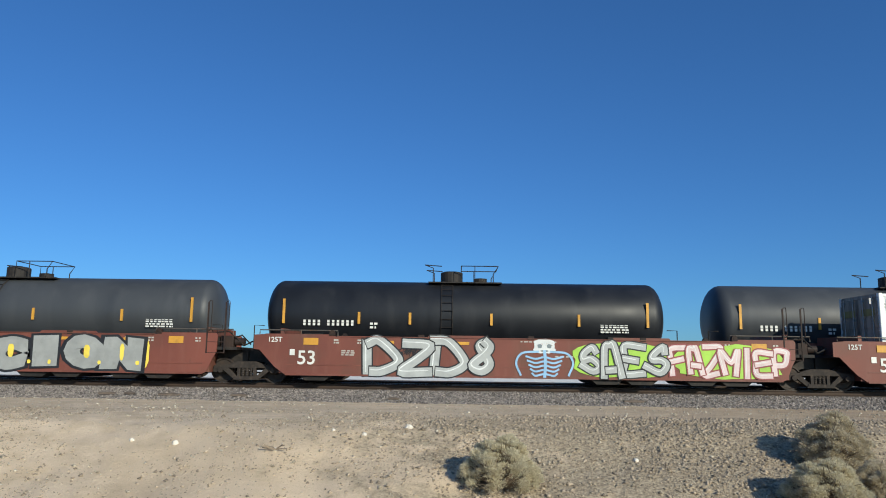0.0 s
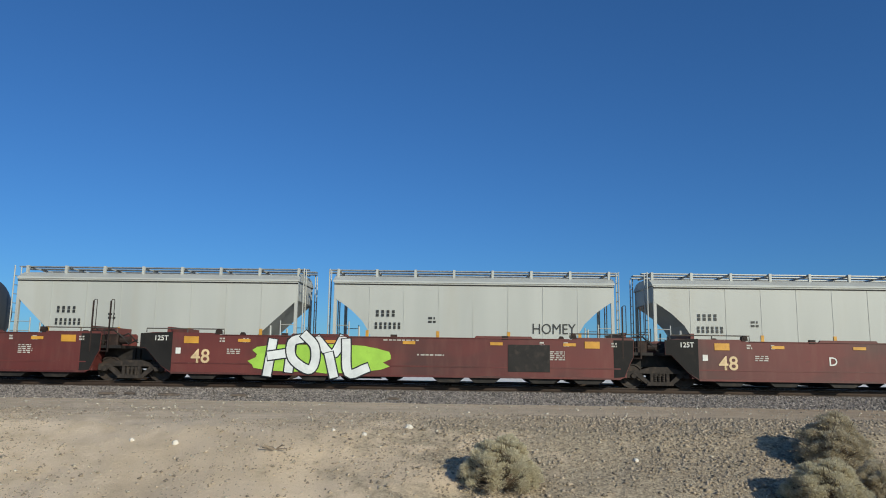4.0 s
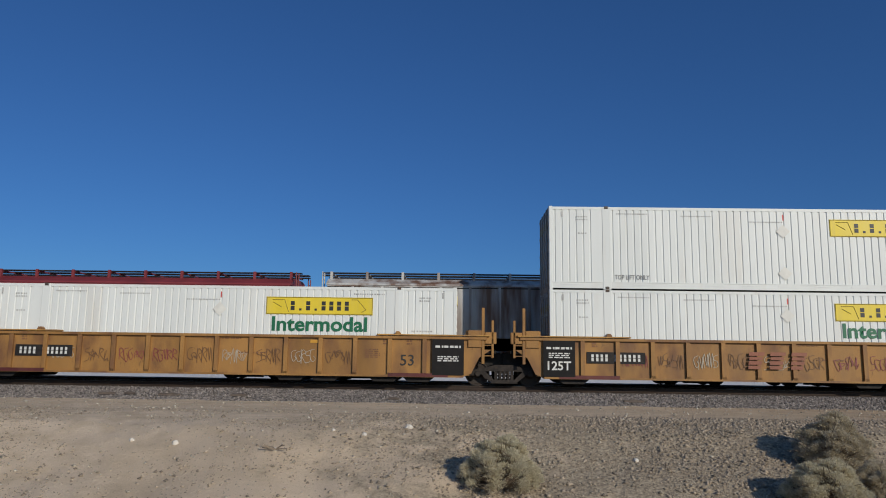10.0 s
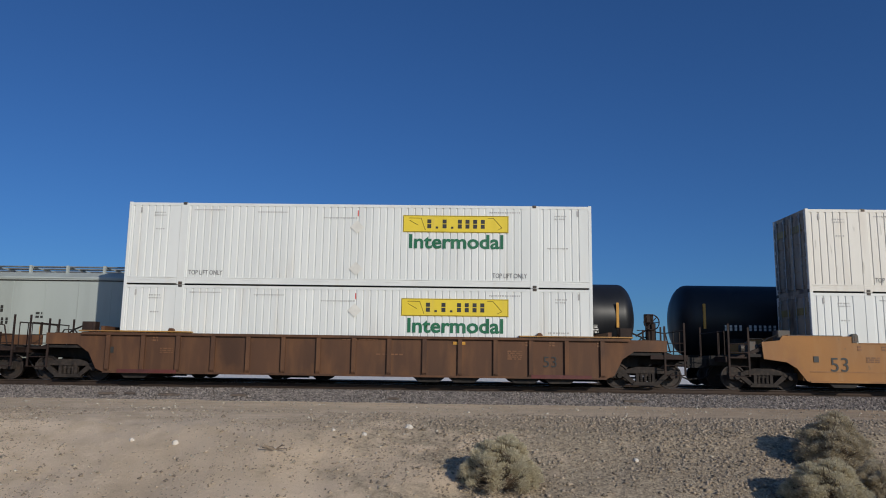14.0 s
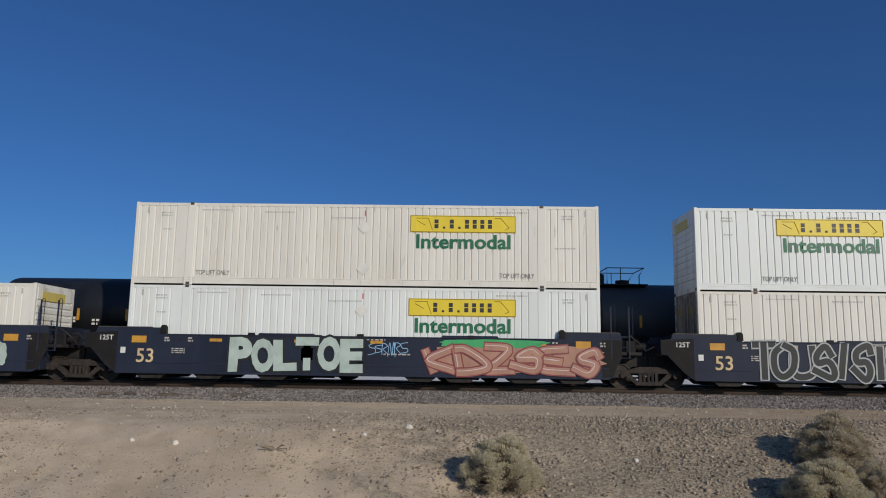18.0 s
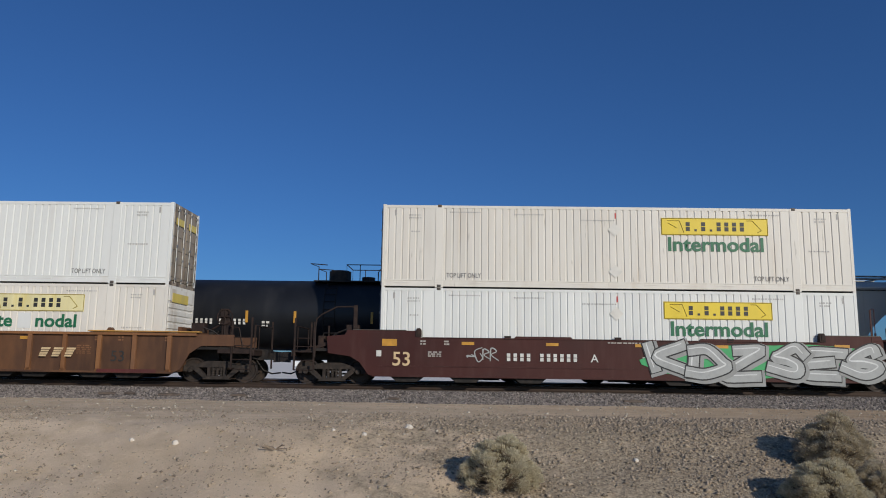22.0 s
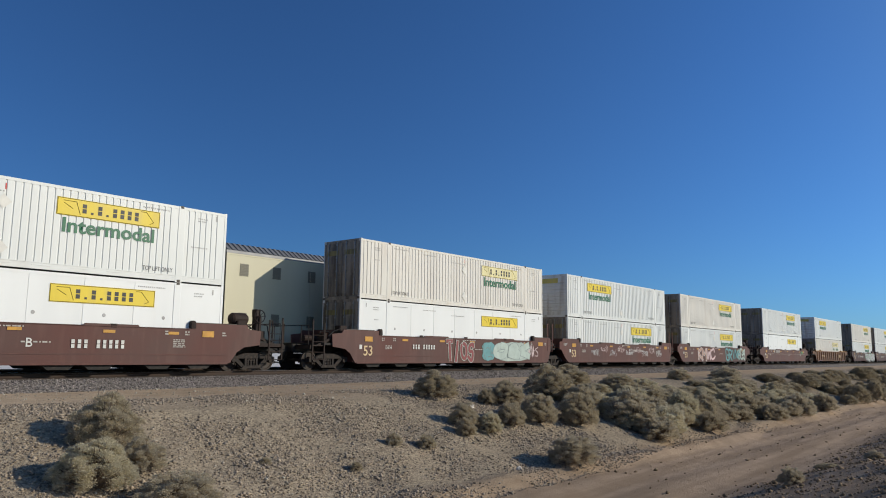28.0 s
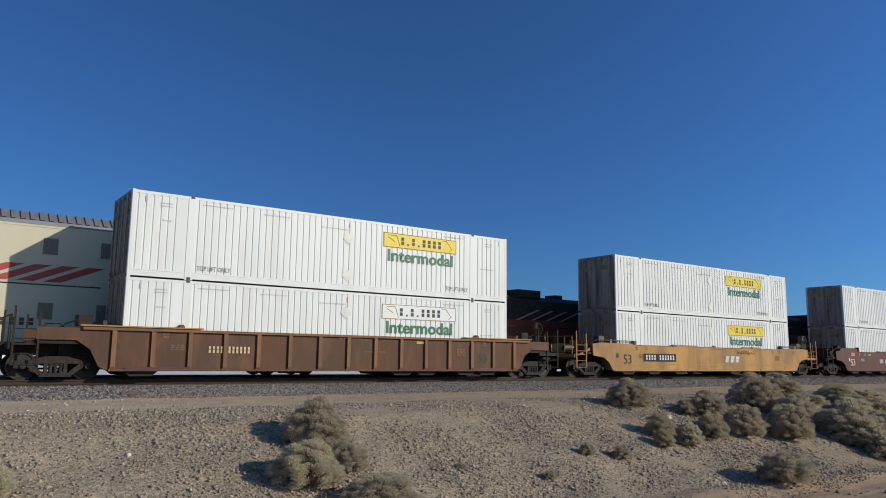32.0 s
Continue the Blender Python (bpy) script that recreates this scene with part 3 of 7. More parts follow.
rs = np.random.RandomState(7)
n = 52000
bx = np.concatenate([rs.uniform(-20, 30, 34000), rs.uniform(30, 90, 18000)])
t = rs.uniform(0, 1, n) ** 0.9
by = 25.6 - t * 2.75
bz = np.interp(by, [22.85, 23.08, 24.55, 26], [-0.47, -0.465, -0.20, -0.20])
size = rs.uniform(0.022, 0.05, n) * np.where(bx > 30, 1.3, 1.0)
stones("ballast_stones", "angular grey ballast stones", np.stack([bx, by, bz + 0.004], 1), size, stone_mat("ballast_stone", (0.08, 0.069, 0.062), (0.47, 0.405, 0.355)), 1)
n = 190000
sx = np.concatenate([rs.uniform(-15, 22, 130000), rs.uniform(0, 34, 60000)])
sy = rs.uniform(9.6, 18.5, n)
dens = np.where(sx > 7.5, 1.7, 0.7) * waves(sx, sy, 21, 5.0, 3) + np.clip((sx + 1.6) / 3.5, -0.85, np.where(sx > 7.5, 0.75, 1.4))
keep = rs.uniform(-1.3, 1.7, n) < dens
sx, sy = sx[keep], sy[keep]
size = np.clip(rs.gamma(2.4, 0.0068, len(sx)) * np.where(sx > 9, 1.08, 1.0), 0.007, 0.055)
size = np.where((rs.uniform(0, 1, len(sx)) < 0.014) & (sx > 0.5), rs.uniform(0.03, 0.06, len(sx)), size)
stones("bank_stones", "small loose stones on the sandy bank", np.stack([sx, sy, ground_z(sx, sy) + size * 0.2], 1), size, stone_mat("bank_stone", (0.23, 0.185, 0.138), (0.56, 0.452, 0.335)), 2)
n = 16000
sx, sy = rs.uniform(-16, 40, n), rs.uniform(9.8, 23.2, n)
size = np.clip(rs.gamma(1.8, 0.008, n), 0.006, 0.05)
stones("pale_stones", "scattered pale pebbles on the shelf and bank", np.stack([sx, sy, ground_z(sx, sy) + size * 0.3], 1), size, stone_mat("pale_stone", (0.34, 0.285, 0.205), (0.70, 0.62, 0.50)), 3)
n = 16000
sx, sy = rs.uniform(8, 55, n), np.where(rs.uniform(0, 1, n) < 0.75, rs.uniform(2.0, 6.0, n), rs.uniform(2.0, 10.4, n))
keep = (np.abs(sy - 7.4) > 2.0) | (rs.uniform(0, 1, n) < 0.4)
sx, sy = sx[keep], sy[keep]
size = np.clip(rs.gamma(1.6, 0.012, len(sx)), 0.006, 0.07)
stones("roadside_stones", "clods and stones beside the dirt track", np.stack([sx, sy, ground_z(sx, sy) + size * 0.2], 1), size, stone_mat("clod", (0.18, 0.13, 0.08), (0.44, 0.32, 0.20)), 4)


def boulder(x, y, r, seed):
    q = random.Random(seed)
    bm = bmesh.new()
    bmesh.ops.create_icosphere(bm, subdivisions=2, radius=1)
    for v in bm.verts:
        d = noise.noise(v.co * 1.7 + Vector((seed, 0, 0)))
        v.co *= 1 + 0.35 * d
        v.co = Vector((v.co.x * r * q.uniform(0.95, 1.05), v.co.y * r * 0.8, v.co.z * r * 0.8))
    m = bpy.data.meshes.new("pale_rock")
    bm.to_mesh(m)
    bm.free()
    m.materials.append(ROCK)
    o = tagged(new("rock", m), "single pale rock lying on the sandy bank", "rock", "pale rocks on the bank")
    o.location = (x, y, float(ground_z(x, y)) + r * 0.25)


ROCK = mat("pale_rock", (0.62, 0.56, 0.48), 0.9, var=0.15, scale=8, bump=0.01)


# ---- containers ----
CW = 2.59


def corrugated(L, H, depth=0.026, pitch=0.245):
    """A side wall in the plane y = 0, its outward side to -y, with flat lift posts and pressed ribs."""
    def build(g):
        zl, zh = 0.27, H - 0.10
        px = [(-L / 2 + 0.10, 0.0)]
        stops = [-6.1, 6.1] if L > 13 else []
        x = -L / 2 + 0.16
        while x < L / 2 - 0.16 - pitch * 0.9:
            if any(abs(x + pitch / 2 - s) < 0.26 for s in stops):
                x += 0.13
                continue
            if L < 13:
                px += [(x, 0.0), (x + 0.07, 0.036), (x + 0.14, 0.036), (x + 0.21, 0.0)]
                x += 0.28
                continue
            px += [(x, 0.0), (x + pitch * 0.08, depth), (x + pitch * 0.20, depth), (x + pitch * 0.28, 0.0)]
            x += pitch
        px.append((L / 2 - 0.10, 0.0))
        n = len(px)
        g.add([(a, b, zl) for a, b in px] + [(a, b, zh) for a, b in px], [(i, i + 1, n + i + 1, n + i) for i in range(n - 1)])
    return build


def flat_side(L, H):
    def build(g):
        zl, zh = 0.20, H - 0.10
        g.box(-L / 2 + 0.1, L / 2 - 0.1, 0.012, 0.04, zl, zh)
    return build


def slotted_rail(L):
    def build(g):
        g.box(-L / 2 + 0.1, L / 2 - 0.1, 0.0, 0.09, 0.042, 0.27)
        n = int(L / 1.16)
        for i in range(n):
            x = -L / 2 + 0.7 + i * (L - 1.4) / (n - 1)
            g.box(x - 0.30, x + 0.30, -0.012, 0.0, 0.155, 0.185)
        g.box(-L / 2 + 0.1, L / 2 - 0.1, -0.014, 0.0, 0.235, 0.27)
    return build


def door_leaf(H):
    def build(g):
        g.box(-0.03, 0.02, -0.61, 0.61, 0.17, H - 0.14)
        for i in range(5):
            z = 0.3 + i * (H - 0.5) / 5
            g.box(-0.05, -0.03, -0.56, 0.56, z, z + (H - 0.5) / 5 - 0.12)
    return build


def front_wall(H):
    def build(g):
        n, pr = 9, [(-0.03, 0.15), (0.045, 0.15), (0.045, 0.32)]
        for i in range(n):
            z, s = 0.35 + i * (H - 0.75) / n, (H - 0.75) / n
            pr += [(0.045, z), (0.012, z + 0.03), (0.012, z + 0.07), (0.045, z + 0.10)]
        pr += [(0.045, H - 0.12), (-0.03, H - 0.12)]
        g.slab(pr, -CW / 2 + 0.12, CW / 2 - 0.12)
    return build


def container_stencils(H):
    """The fine stencils along the top of one side, too small to read: rows of short bars."""
    def build(g):
        r = random.Random(7)
        for x, z, w, h, rows in ((-5.2, H - 0.26, 1.1, 0.075, 1), (5.1, H - 0.26, 1.1, 0.075, 1), (-3.0, H - 0.32, 1.05, 0.075, 1), (-0.6, H - 0.5, 1.2, 0.06, 1), (-6.95, H - 0.42, 0.40, 0.20, 2), (7.0, H - 0.42, 0.40, 0.20, 2), (-6.9, H - 0.95, 0.35, 0.10, 1), (6.9, H - 1.5, 0.7, 0.07, 1)):
            for i in range(rows):
                c, e = z + h / 2 - (i + 0.5) * h / rows, x - w / 2
                while e < x + w / 2 - 0.02:
                    d = min(e + r.uniform(0.03, 0.06), x + w / 2)
                    g.add([(e, 0, c - 0.022), (d, 0, c - 0.022), (d, 0, c + 0.022), (e, 0, c + 0.022)], [(0, 1, 2, 3)])
                    e = d + r.uniform(0.02, 0.05)
        for x in (-7.62, 7.6):
            g.add([(x - 0.03, 0, H - 0.38), (x + 0.03, 0, H - 0.38), (x + 0.03, 0, H - 0.18), (x - 0.03, 0, H - 0.18)], [(0, 1, 2, 3)])
    return shape(("container_stencils", H), GREYMARK, build)


def container(label, H=2.896, L=16.15, paint=0, smooth=False, panel="R", word=True, sign="yellow", group="freight containers on the train"):
    ob = thing("container", label, "freight container", group)
    W = WHITE_SMOOTH if smooth else WHITES[paint]
    side = shape(("side_wall", L, H, smooth), W, flat_side(L, H) if smooth else corrugated(L, H))
    part("side_wall", side, ob, (0, -CW / 2, 0))
    part("side_wall", side, ob, pose(0, CW / 2, 0, 0, 0, 180))
    if smooth:
        wide = (L - 0.2) / 9
        pan = shape(("wall_panel", L, H), W, lambda g: g.block(-wide / 2 + 0.006, wide / 2 - 0.006, 0.0, 0.016, 0.20, H - 0.10, 0.004))
        for i in range(9):
            part("wall_panel", pan, ob, (-L / 2 + 0.1 + (i + 0.5) * wide, -CW / 2, 0))
        ring = shape("lashing_ring", GREYMARK, lambda g: g.lathe([(-0.006, 0.0), (-0.006, 0.055), (0.004, 0.065)], (0, 0, 0), "y", 12))
        for x in (-5.6, -3.4, -1.1, 1.1, 3.4, 5.6):
            part("lashing_ring", ring, ob, (x, -CW / 2 - 0.004, 1.55))
    rail = shape(("bottom_rail", L), W, slotted_rail(L))
    part("bottom_rail", rail, ob, (0, -CW / 2 - 0.006, 0))
    part("bottom_rail", rail, ob, pose(0, CW / 2 + 0.006, 0, 0, 0, 180))
    top = shape(("top_rail", L, H), W, lambda g: g.box(-L / 2 + 0.1, L / 2 - 0.1, -0.008, 0.08, H - 0.12, H - 0.022))
    part("top_rail", top, ob, (0, -CW / 2, 0))
    part("top_rail", top, ob, pose(0, CW / 2, 0, 0, 0, 180))

    def roof(g):
        n = int(L / 0.6)
        for i in range(n):
            a = -L / 2 + 0.06 + i * (L - 0.12) / n
            g.box(a, a + (L - 0.12) / n - 0.10, -CW / 2 + 0.08, CW / 2 - 0.08, H - 0.07, H - 0.028)
        g.box(-L / 2 + 0.05, L / 2 - 0.05, -CW / 2 + 0.05, CW / 2 - 0.05, H - 0.09, H - 0.06)
    part("roof", shape(("roof", L, H), WHITES[2], roof), ob)
    part("floor", shape(("floor", L), CAST, lambda g: g.box(-L / 2 + 0.05, L / 2 - 0.05, -CW / 2 + 0.05, CW / 2 - 0.05, 0.06, 0.16)), ob)
    post = shape(("corner_post", H), W, lambda g: g.block(-0.06, 0.06, -0.08, 0.08, 0.0, H, 0.015))
    cast = shape("corner_casting", CAST, lambda g: g.block(-0.075, 0.075, -0.085, 0.085, 0, 0.11, 0.012))
    for sx in (-1, 1):
        for sy in (-1, 1):
            part("corner_post", post, ob, (sx * (L / 2 - 0.06), sy * (CW / 2 - 0.07), 0))
            part("corner_casting", cast, ob, (sx * (L / 2 - 0.073), sy * (CW / 2 - 0.083), 0.0))
    if L > 13:
        lift = shape(("lift_post", H), W, lambda g: g.block(-0.14, 0.14, -0.012, 0.06, 0.0, H - 0.02, 0.01))
        lug = shape("lift_casting", CAST, lambda g: (g.block(-0.07, 0.07, -0.02, 0.09, -0.01, 0.08, 0.012), g.box(-0.03, 0.03, -0.035, 0, 0.01, 0.06)))
        for x in (-6.1, 6.1):
            part("lift_post", lift, ob, (x, -CW / 2 - 0.004, 0))
            part("lift_casting", lug, ob, (x, -CW / 2 - 0.006, H - 0.08))
            part("lift_casting", lug, ob, (x, -CW / 2 - 0.006, 0.02))
    # one end: two door leaves with locking rods; the other, beside the name panel: the front wall
    leaf = shape(("door_leaf", H), DOOR, door_leaf(H))
    rod = shape(("lock_rod", H), GALV, lambda g: (g.tube([(0, 0, 0.1), (0, 0, H - 0.08)], 0.022), *[g.box(-0.03, 0.03, -0.05, 0.05, z, z + 0.07) for z in (0.2, 0.9, 1.35, 2.0, H - 0.25)]))
    end = pose(0, 0, 0, 0, 0, 180 if panel == "L" else 0)
    for y in (-0.62, 0.62):
        d = part("door_leaf", leaf, ob, end @ Matrix.Translation((-L / 2 + 0.03, y, 0)))
        # left-hand doors get the darker yellow, their shade being put into the paint
        part("end_sign", plate(0.8, 0.24, YELLOW_OLD if panel == "L" else YELLOW_SHADED), d, pose(-0.055, 0, H - 0.62, 0, 0, -90), "faded yellow name panel")
        for k in (-0.32, 0.28):
            part("lock_rod", rod, d, (-0.075, k, 0))
    fw = part("front_wall", shape(("front_wall", H), FRONT, front_wall(H)), ob, end @ Matrix.Translation((L / 2 - 0.03, 0, 0)), "weathered front wall with horizontal ribs")
    # the door-end frame shares the door paint with shade in its colour
    for side, paint_end in ((1, FRONT), (-1, DOOR)):
        x = side * (L / 2 - 0.055) * (-1 if panel == "L" else 1)
        part("header", shape(("header", H, side), paint_end, lambda g: g.box(-0.05, 0.05, -CW / 2 + 0.15, CW / 2 - 0.15, H - 0.13, H - 0.005)), ob, (x, 0, 0))
        part("end_sill", shape(("end_sill", side), paint_end, lambda g: g.box(-0.05, 0.05, -CW / 2 + 0.15, CW / 2 - 0.15, 0.0, 0.15)), ob, (x, 0, 0))
    part("end_sign", plate(1.5, 0.32, YELLOW_OLD), fw, pose(0.047, -0.15, H - 0.42, 0, 0, 90), "faded yellow name panel")
    f = -CW / 2 - 0.004
    if sign and L > 13:
        yel = {"yellow": YELLOW, "faded": YELLOW_BLEACHED, "white": WHITES[0]}[sign]
        px = (3.38 if panel == "R" else -3.45)
        pz = H - 0.68
        sg = part("name_panel", plate(3.66, 0.60, yel, 0.010), ob, (px, f, pz), "yellow name panel with dark bars" if sign != "white" else "white name panel with dark bars")
        part("name_marking", bars("#.#.####", 0.33, BLACK, 2.12), sg, (0.02, -0.012, 0))

        def lines(g):
            for a, b in (((-1.81, 0.28), (1.81, 0.28)), ((-1.81, -0.28), (1.81, -0.28)), ((-1.81, -0.28), (-1.81, 0.28)), ((1.81, -0.28), (1.81, 0.28)),
                         ((-1.62, 0.20), (-1.2, 0.20)), ((-1.2, 0.20), (-1.05, -0.22)), ((1.1, 0.22), (1.3, 0.22)), ((1.3, 0.22), (1.6, -0.12)), ((1.6, -0.12), (1.45, -0.2)), ((-1.6, 0.12), (-1.3, -0.05))):
                g.tube([(a[0], -0.012, a[1]), (b[0], -0.012, b[1])], 0.012, 4)
        part("name_outline", shape("sign_lines", OLIVE, lines), sg, (0, 0, 0))
        if word:
            spec = {True: "Intermodal"}.get(word, word)
            if spec == "Intermodal":
                part("lettering", letters("Intermodal", 0.50, GREEN, 0.026, 3.26), ob, (px + 0.02, f - 0.006, H - 1.30), "bold green lettering")
            else:
                part("lettering", letters("Inte", 0.45, GREEN, 0.028, 0.98), ob, (px - 1.1, f - 0.006, H - 1.30), "bold green lettering")
                part("lettering", letters("nodal", 0.45, GREEN, 0.028, 1.42), ob, (px + 0.9, f - 0.006, H - 1.30), "bold green lettering")
                part("patch", plate(0.46, 0.52, WHITES[0], 0.008), ob, (px - 0.2, f, H - 1.30), "clean white patch over lettering")
    if L > 13:
        if not smooth:
            for x in (-5.25, 5.25):
                part("lettering", letters("TOP LIFT ONLY", 0.16, GREYINK, 0.0, 1.18), ob, (x, f - 0.006, 0.43))
        part("stencil", container_stencils(H), ob, (0, f - 0.006, 0))
        if not smooth:
            dia = shape("placard", PLACARD, lambda g: g.add([(-0.24, -0.016, 0), (0, -0.016, -0.24), (0.24, -0.016, 0), (0, -0.016, 0.24)], [(0, 1, 2, 3)]).add([(-0.24, 0, 0), (0, 0, -0.24), (0.24, 0, 0), (0, 0, 0.24)], [(3, 2, 1, 0)]))
            for z in (H - 0.82, 0.62):
                part("placard", dia, ob, (-0.05, f, z), "weathered placard holder")
            part("mark", plate(0.035, 0.20, REDMARK, 0.006), ob, (-0.02, f, H - 0.33), "small red stencil mark")
    return ob


# ---- railway trucks ----
def side_frame(g):
    """Cast side frame, centred, in the plane y = 0, wheelbase 1.78 m."""
    top = [(-1.12, 0.56), (-0.62, 0.60), (-0.30, 0.70), (0.30, 0.70), (0.62, 0.60), (1.12, 0.56)]
    bot = [(1.14, 0.36), (0.92, 0.34), (0.42, 0.12), (-0.42, 0.12), (-0.92, 0.34), (-1.14, 0.36)]
    g.slab([(-1.14, 0.36), (-0.92, 0.34), (-0.70, 0.46), (-0.66, 0.60), (-1.12, 0.58)], -0.09, 0.09)
    g.slab([(0.92, 0.34), (1.14, 0.36), (1.12, 0.58), (0.66, 0.60), (0.70, 0.46)], -0.09, 0.09)
    g.slab([(-0.70, 0.50), (0.70, 0.50), (0.66, 0.62), (0.30, 0.72), (-0.30, 0.72), (-0.66, 0.62)], -0.08, 0.08)
    g.slab([(-0.80, 0.42), (-0.42, 0.12), (-0.34, 0.22), (-0.66, 0.52)], -0.07, 0.07)
    g.slab([(0.42, 0.12), (0.80, 0.42), (0.66, 0.52), (0.34, 0.22)], -0.07, 0.07)
    g.slab([(-0.46, 0.10), (0.46, 0.10), (0.40, 0.22), (-0.40, 0.22)], -0.10, 0.10)
    g.box(-0.32, -0.22, -0.07, 0.07, 0.2, 0.52)
    g.box(0.22, 0.32, -0.07, 0.07, 0.2, 0.52)


def spring(g):
    g.lathe([(0.22 + k * 0.035, (0.048, 0.064)[k % 2]) for k in range(9)], (0, 0, 0), "z", 8)


def wheelset(g):
    for s in (-1, 1):
        y = 0.72 * s
        g.lathe([(y - 0.06 * s, 0.10), (y - 0.055 * s, 0.36), (y - 0.065 * s, 0.37), (y - 0.065 * s, 0.42), (y + 0.065 * s, 0.42), (y + 0.065 * s, 0.37), (y + 0.03 * s, 0.34), (y + 0.02 * s, 0.16), (y + 0.08 * s, 0.12), (y + 0.08 * s, 0.0)], (0, 0, 0), "y", 28)
        g.lathe([(1.06 * s, 0.06), (1.06 * s, 0.09), (1.12 * s, 0.09), (1.13 * s, 0.05)], (0, 0, 0), "y", 10)
    g.lathe([(-1.1, 0.075), (1.1, 0.075)], (0, 0, 0), "y", 10)


def truck(parent, x, label="dusty dark cast-steel truck"):
    t = part("truck", shape("bolster", TRUCK, lambda g: (g.box(-0.2, 0.2, -1.05, 1.05, 0.42, 0.66), g.box(-0.32, 0.32, -0.3, 0.3, 0.6, 0.82), g.box(-0.8, 0.8, -0.06, 0.06, 0.3, 0.36))), parent, (x, 0, 0), label)
    ws = shape("wheelset", WHEEL, wheelset)
    sf = shape("side_frame", TRUCK, side_frame)
    sp = shape("spring", TRUCK, spring)
    for d in (-0.89, 0.89):
        part("wheelset", ws, t, (d, 0, 0.42))
    for y in (-1.02, 1.02):
        part("side_frame", sf, t, (0, y, 0))
    for d in (-0.14, 0.0, 0.14):
        part("spring", sp, t, (d, -1.02, 0))
    cap = shape("bearing_cap", TRUCK, lambda g: g.lathe([(-0.05, 0.0), (-0.05, 0.085), (0.0, 0.10), (0.04, 0.10)], (0, 0, 0), "y", 12))
    for d in (-0.89, 0.89):
        part("bearing_cap", cap, t, (d, -1.12, 0.42))
    return t


def coupler(parent, x, s):
    def build(g):
        g.box(-0.2, 0.75, -0.12, 0.12, 0.78, 1.02)
        g.slab([(0.7, 0.70), (1.02, 0.72), (1.02, 1.06), (0.7, 1.08)], -0.17, 0.14)
        g.tube([(0.15, -0.3, 0.75), (0.4, -0.3, 0.42), (0.7, -0.25, 0.30), (1.0, -0.2, 0.34)], 0.03)
        g.tube([(0.0, -1.15, 0.9), (0.45, -1.1, 0.78), (0.75, -0.35, 0.82)], 0.02)
    part("coupler", shape("coupler", BLACKSTEEL, build), parent, pose(x, 0, 0, 0, 0, 0 if s > 0 else 180), "black coupler with air hose")


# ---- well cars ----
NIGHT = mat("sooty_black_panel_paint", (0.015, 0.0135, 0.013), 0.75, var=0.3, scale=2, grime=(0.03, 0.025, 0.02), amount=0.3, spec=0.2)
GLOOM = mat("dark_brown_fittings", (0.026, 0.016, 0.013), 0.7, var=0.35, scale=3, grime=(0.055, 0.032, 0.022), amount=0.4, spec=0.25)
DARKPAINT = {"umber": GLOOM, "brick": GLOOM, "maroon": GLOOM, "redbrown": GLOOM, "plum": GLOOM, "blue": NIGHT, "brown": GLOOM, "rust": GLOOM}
FACE = -1.46


def well_side(half, left, right, ribbed, tall=True):
    """Outline of a well's side sheet; ends marked C run out over the truck to the coupler, ends marked R meet the next unit."""
    h = half - 1.4
    def end(kind):
        if ribbed:
            return [(h, 0.30), (h + 0.28, 0.42), (h + 0.55, 0.95), (h + 0.95, 1.22), (h + 2.05, 1.22), (h + 2.05, 1.60)]
        up = [(h - 1.45, 1.82), (h - 1.62, 1.60)] if tall else [(h - 1.42, 1.66), (h - 1.62, 1.60)]
        hi = 1.82 if tall else 1.665
        if kind == "C":
            return [(h, 0.30), (h + 0.12, 0.34), (h + 0.42, 0.74), (h + 0.75, 0.94), (h + 1.5, 1.04), (h + 1.55, 1.60), (h + 0.95, 1.66), (h + 0.85, hi)] + up
        if kind == "S":
            return [(h, 0.30), (h + 0.14, 0.36), (h + 0.32, 0.80), (h + 0.44, 1.02), (h + 0.46, 1.60), (h + 0.40, hi)] + up
        return [(h, 0.30), (h + 0.36, 0.55), (h + 0.9, 1.12), (h + 1.10, 1.14), (h + 1.10, 1.62), (h + 0.75, 1.65), (h + 0.7, hi)] + up
    r = end("S" if right == "R" else right)
    l = [(-x, z) for x, z in end(left)][::-1]
    return lambda g: g.slab(r + l, 0.0, 0.06)


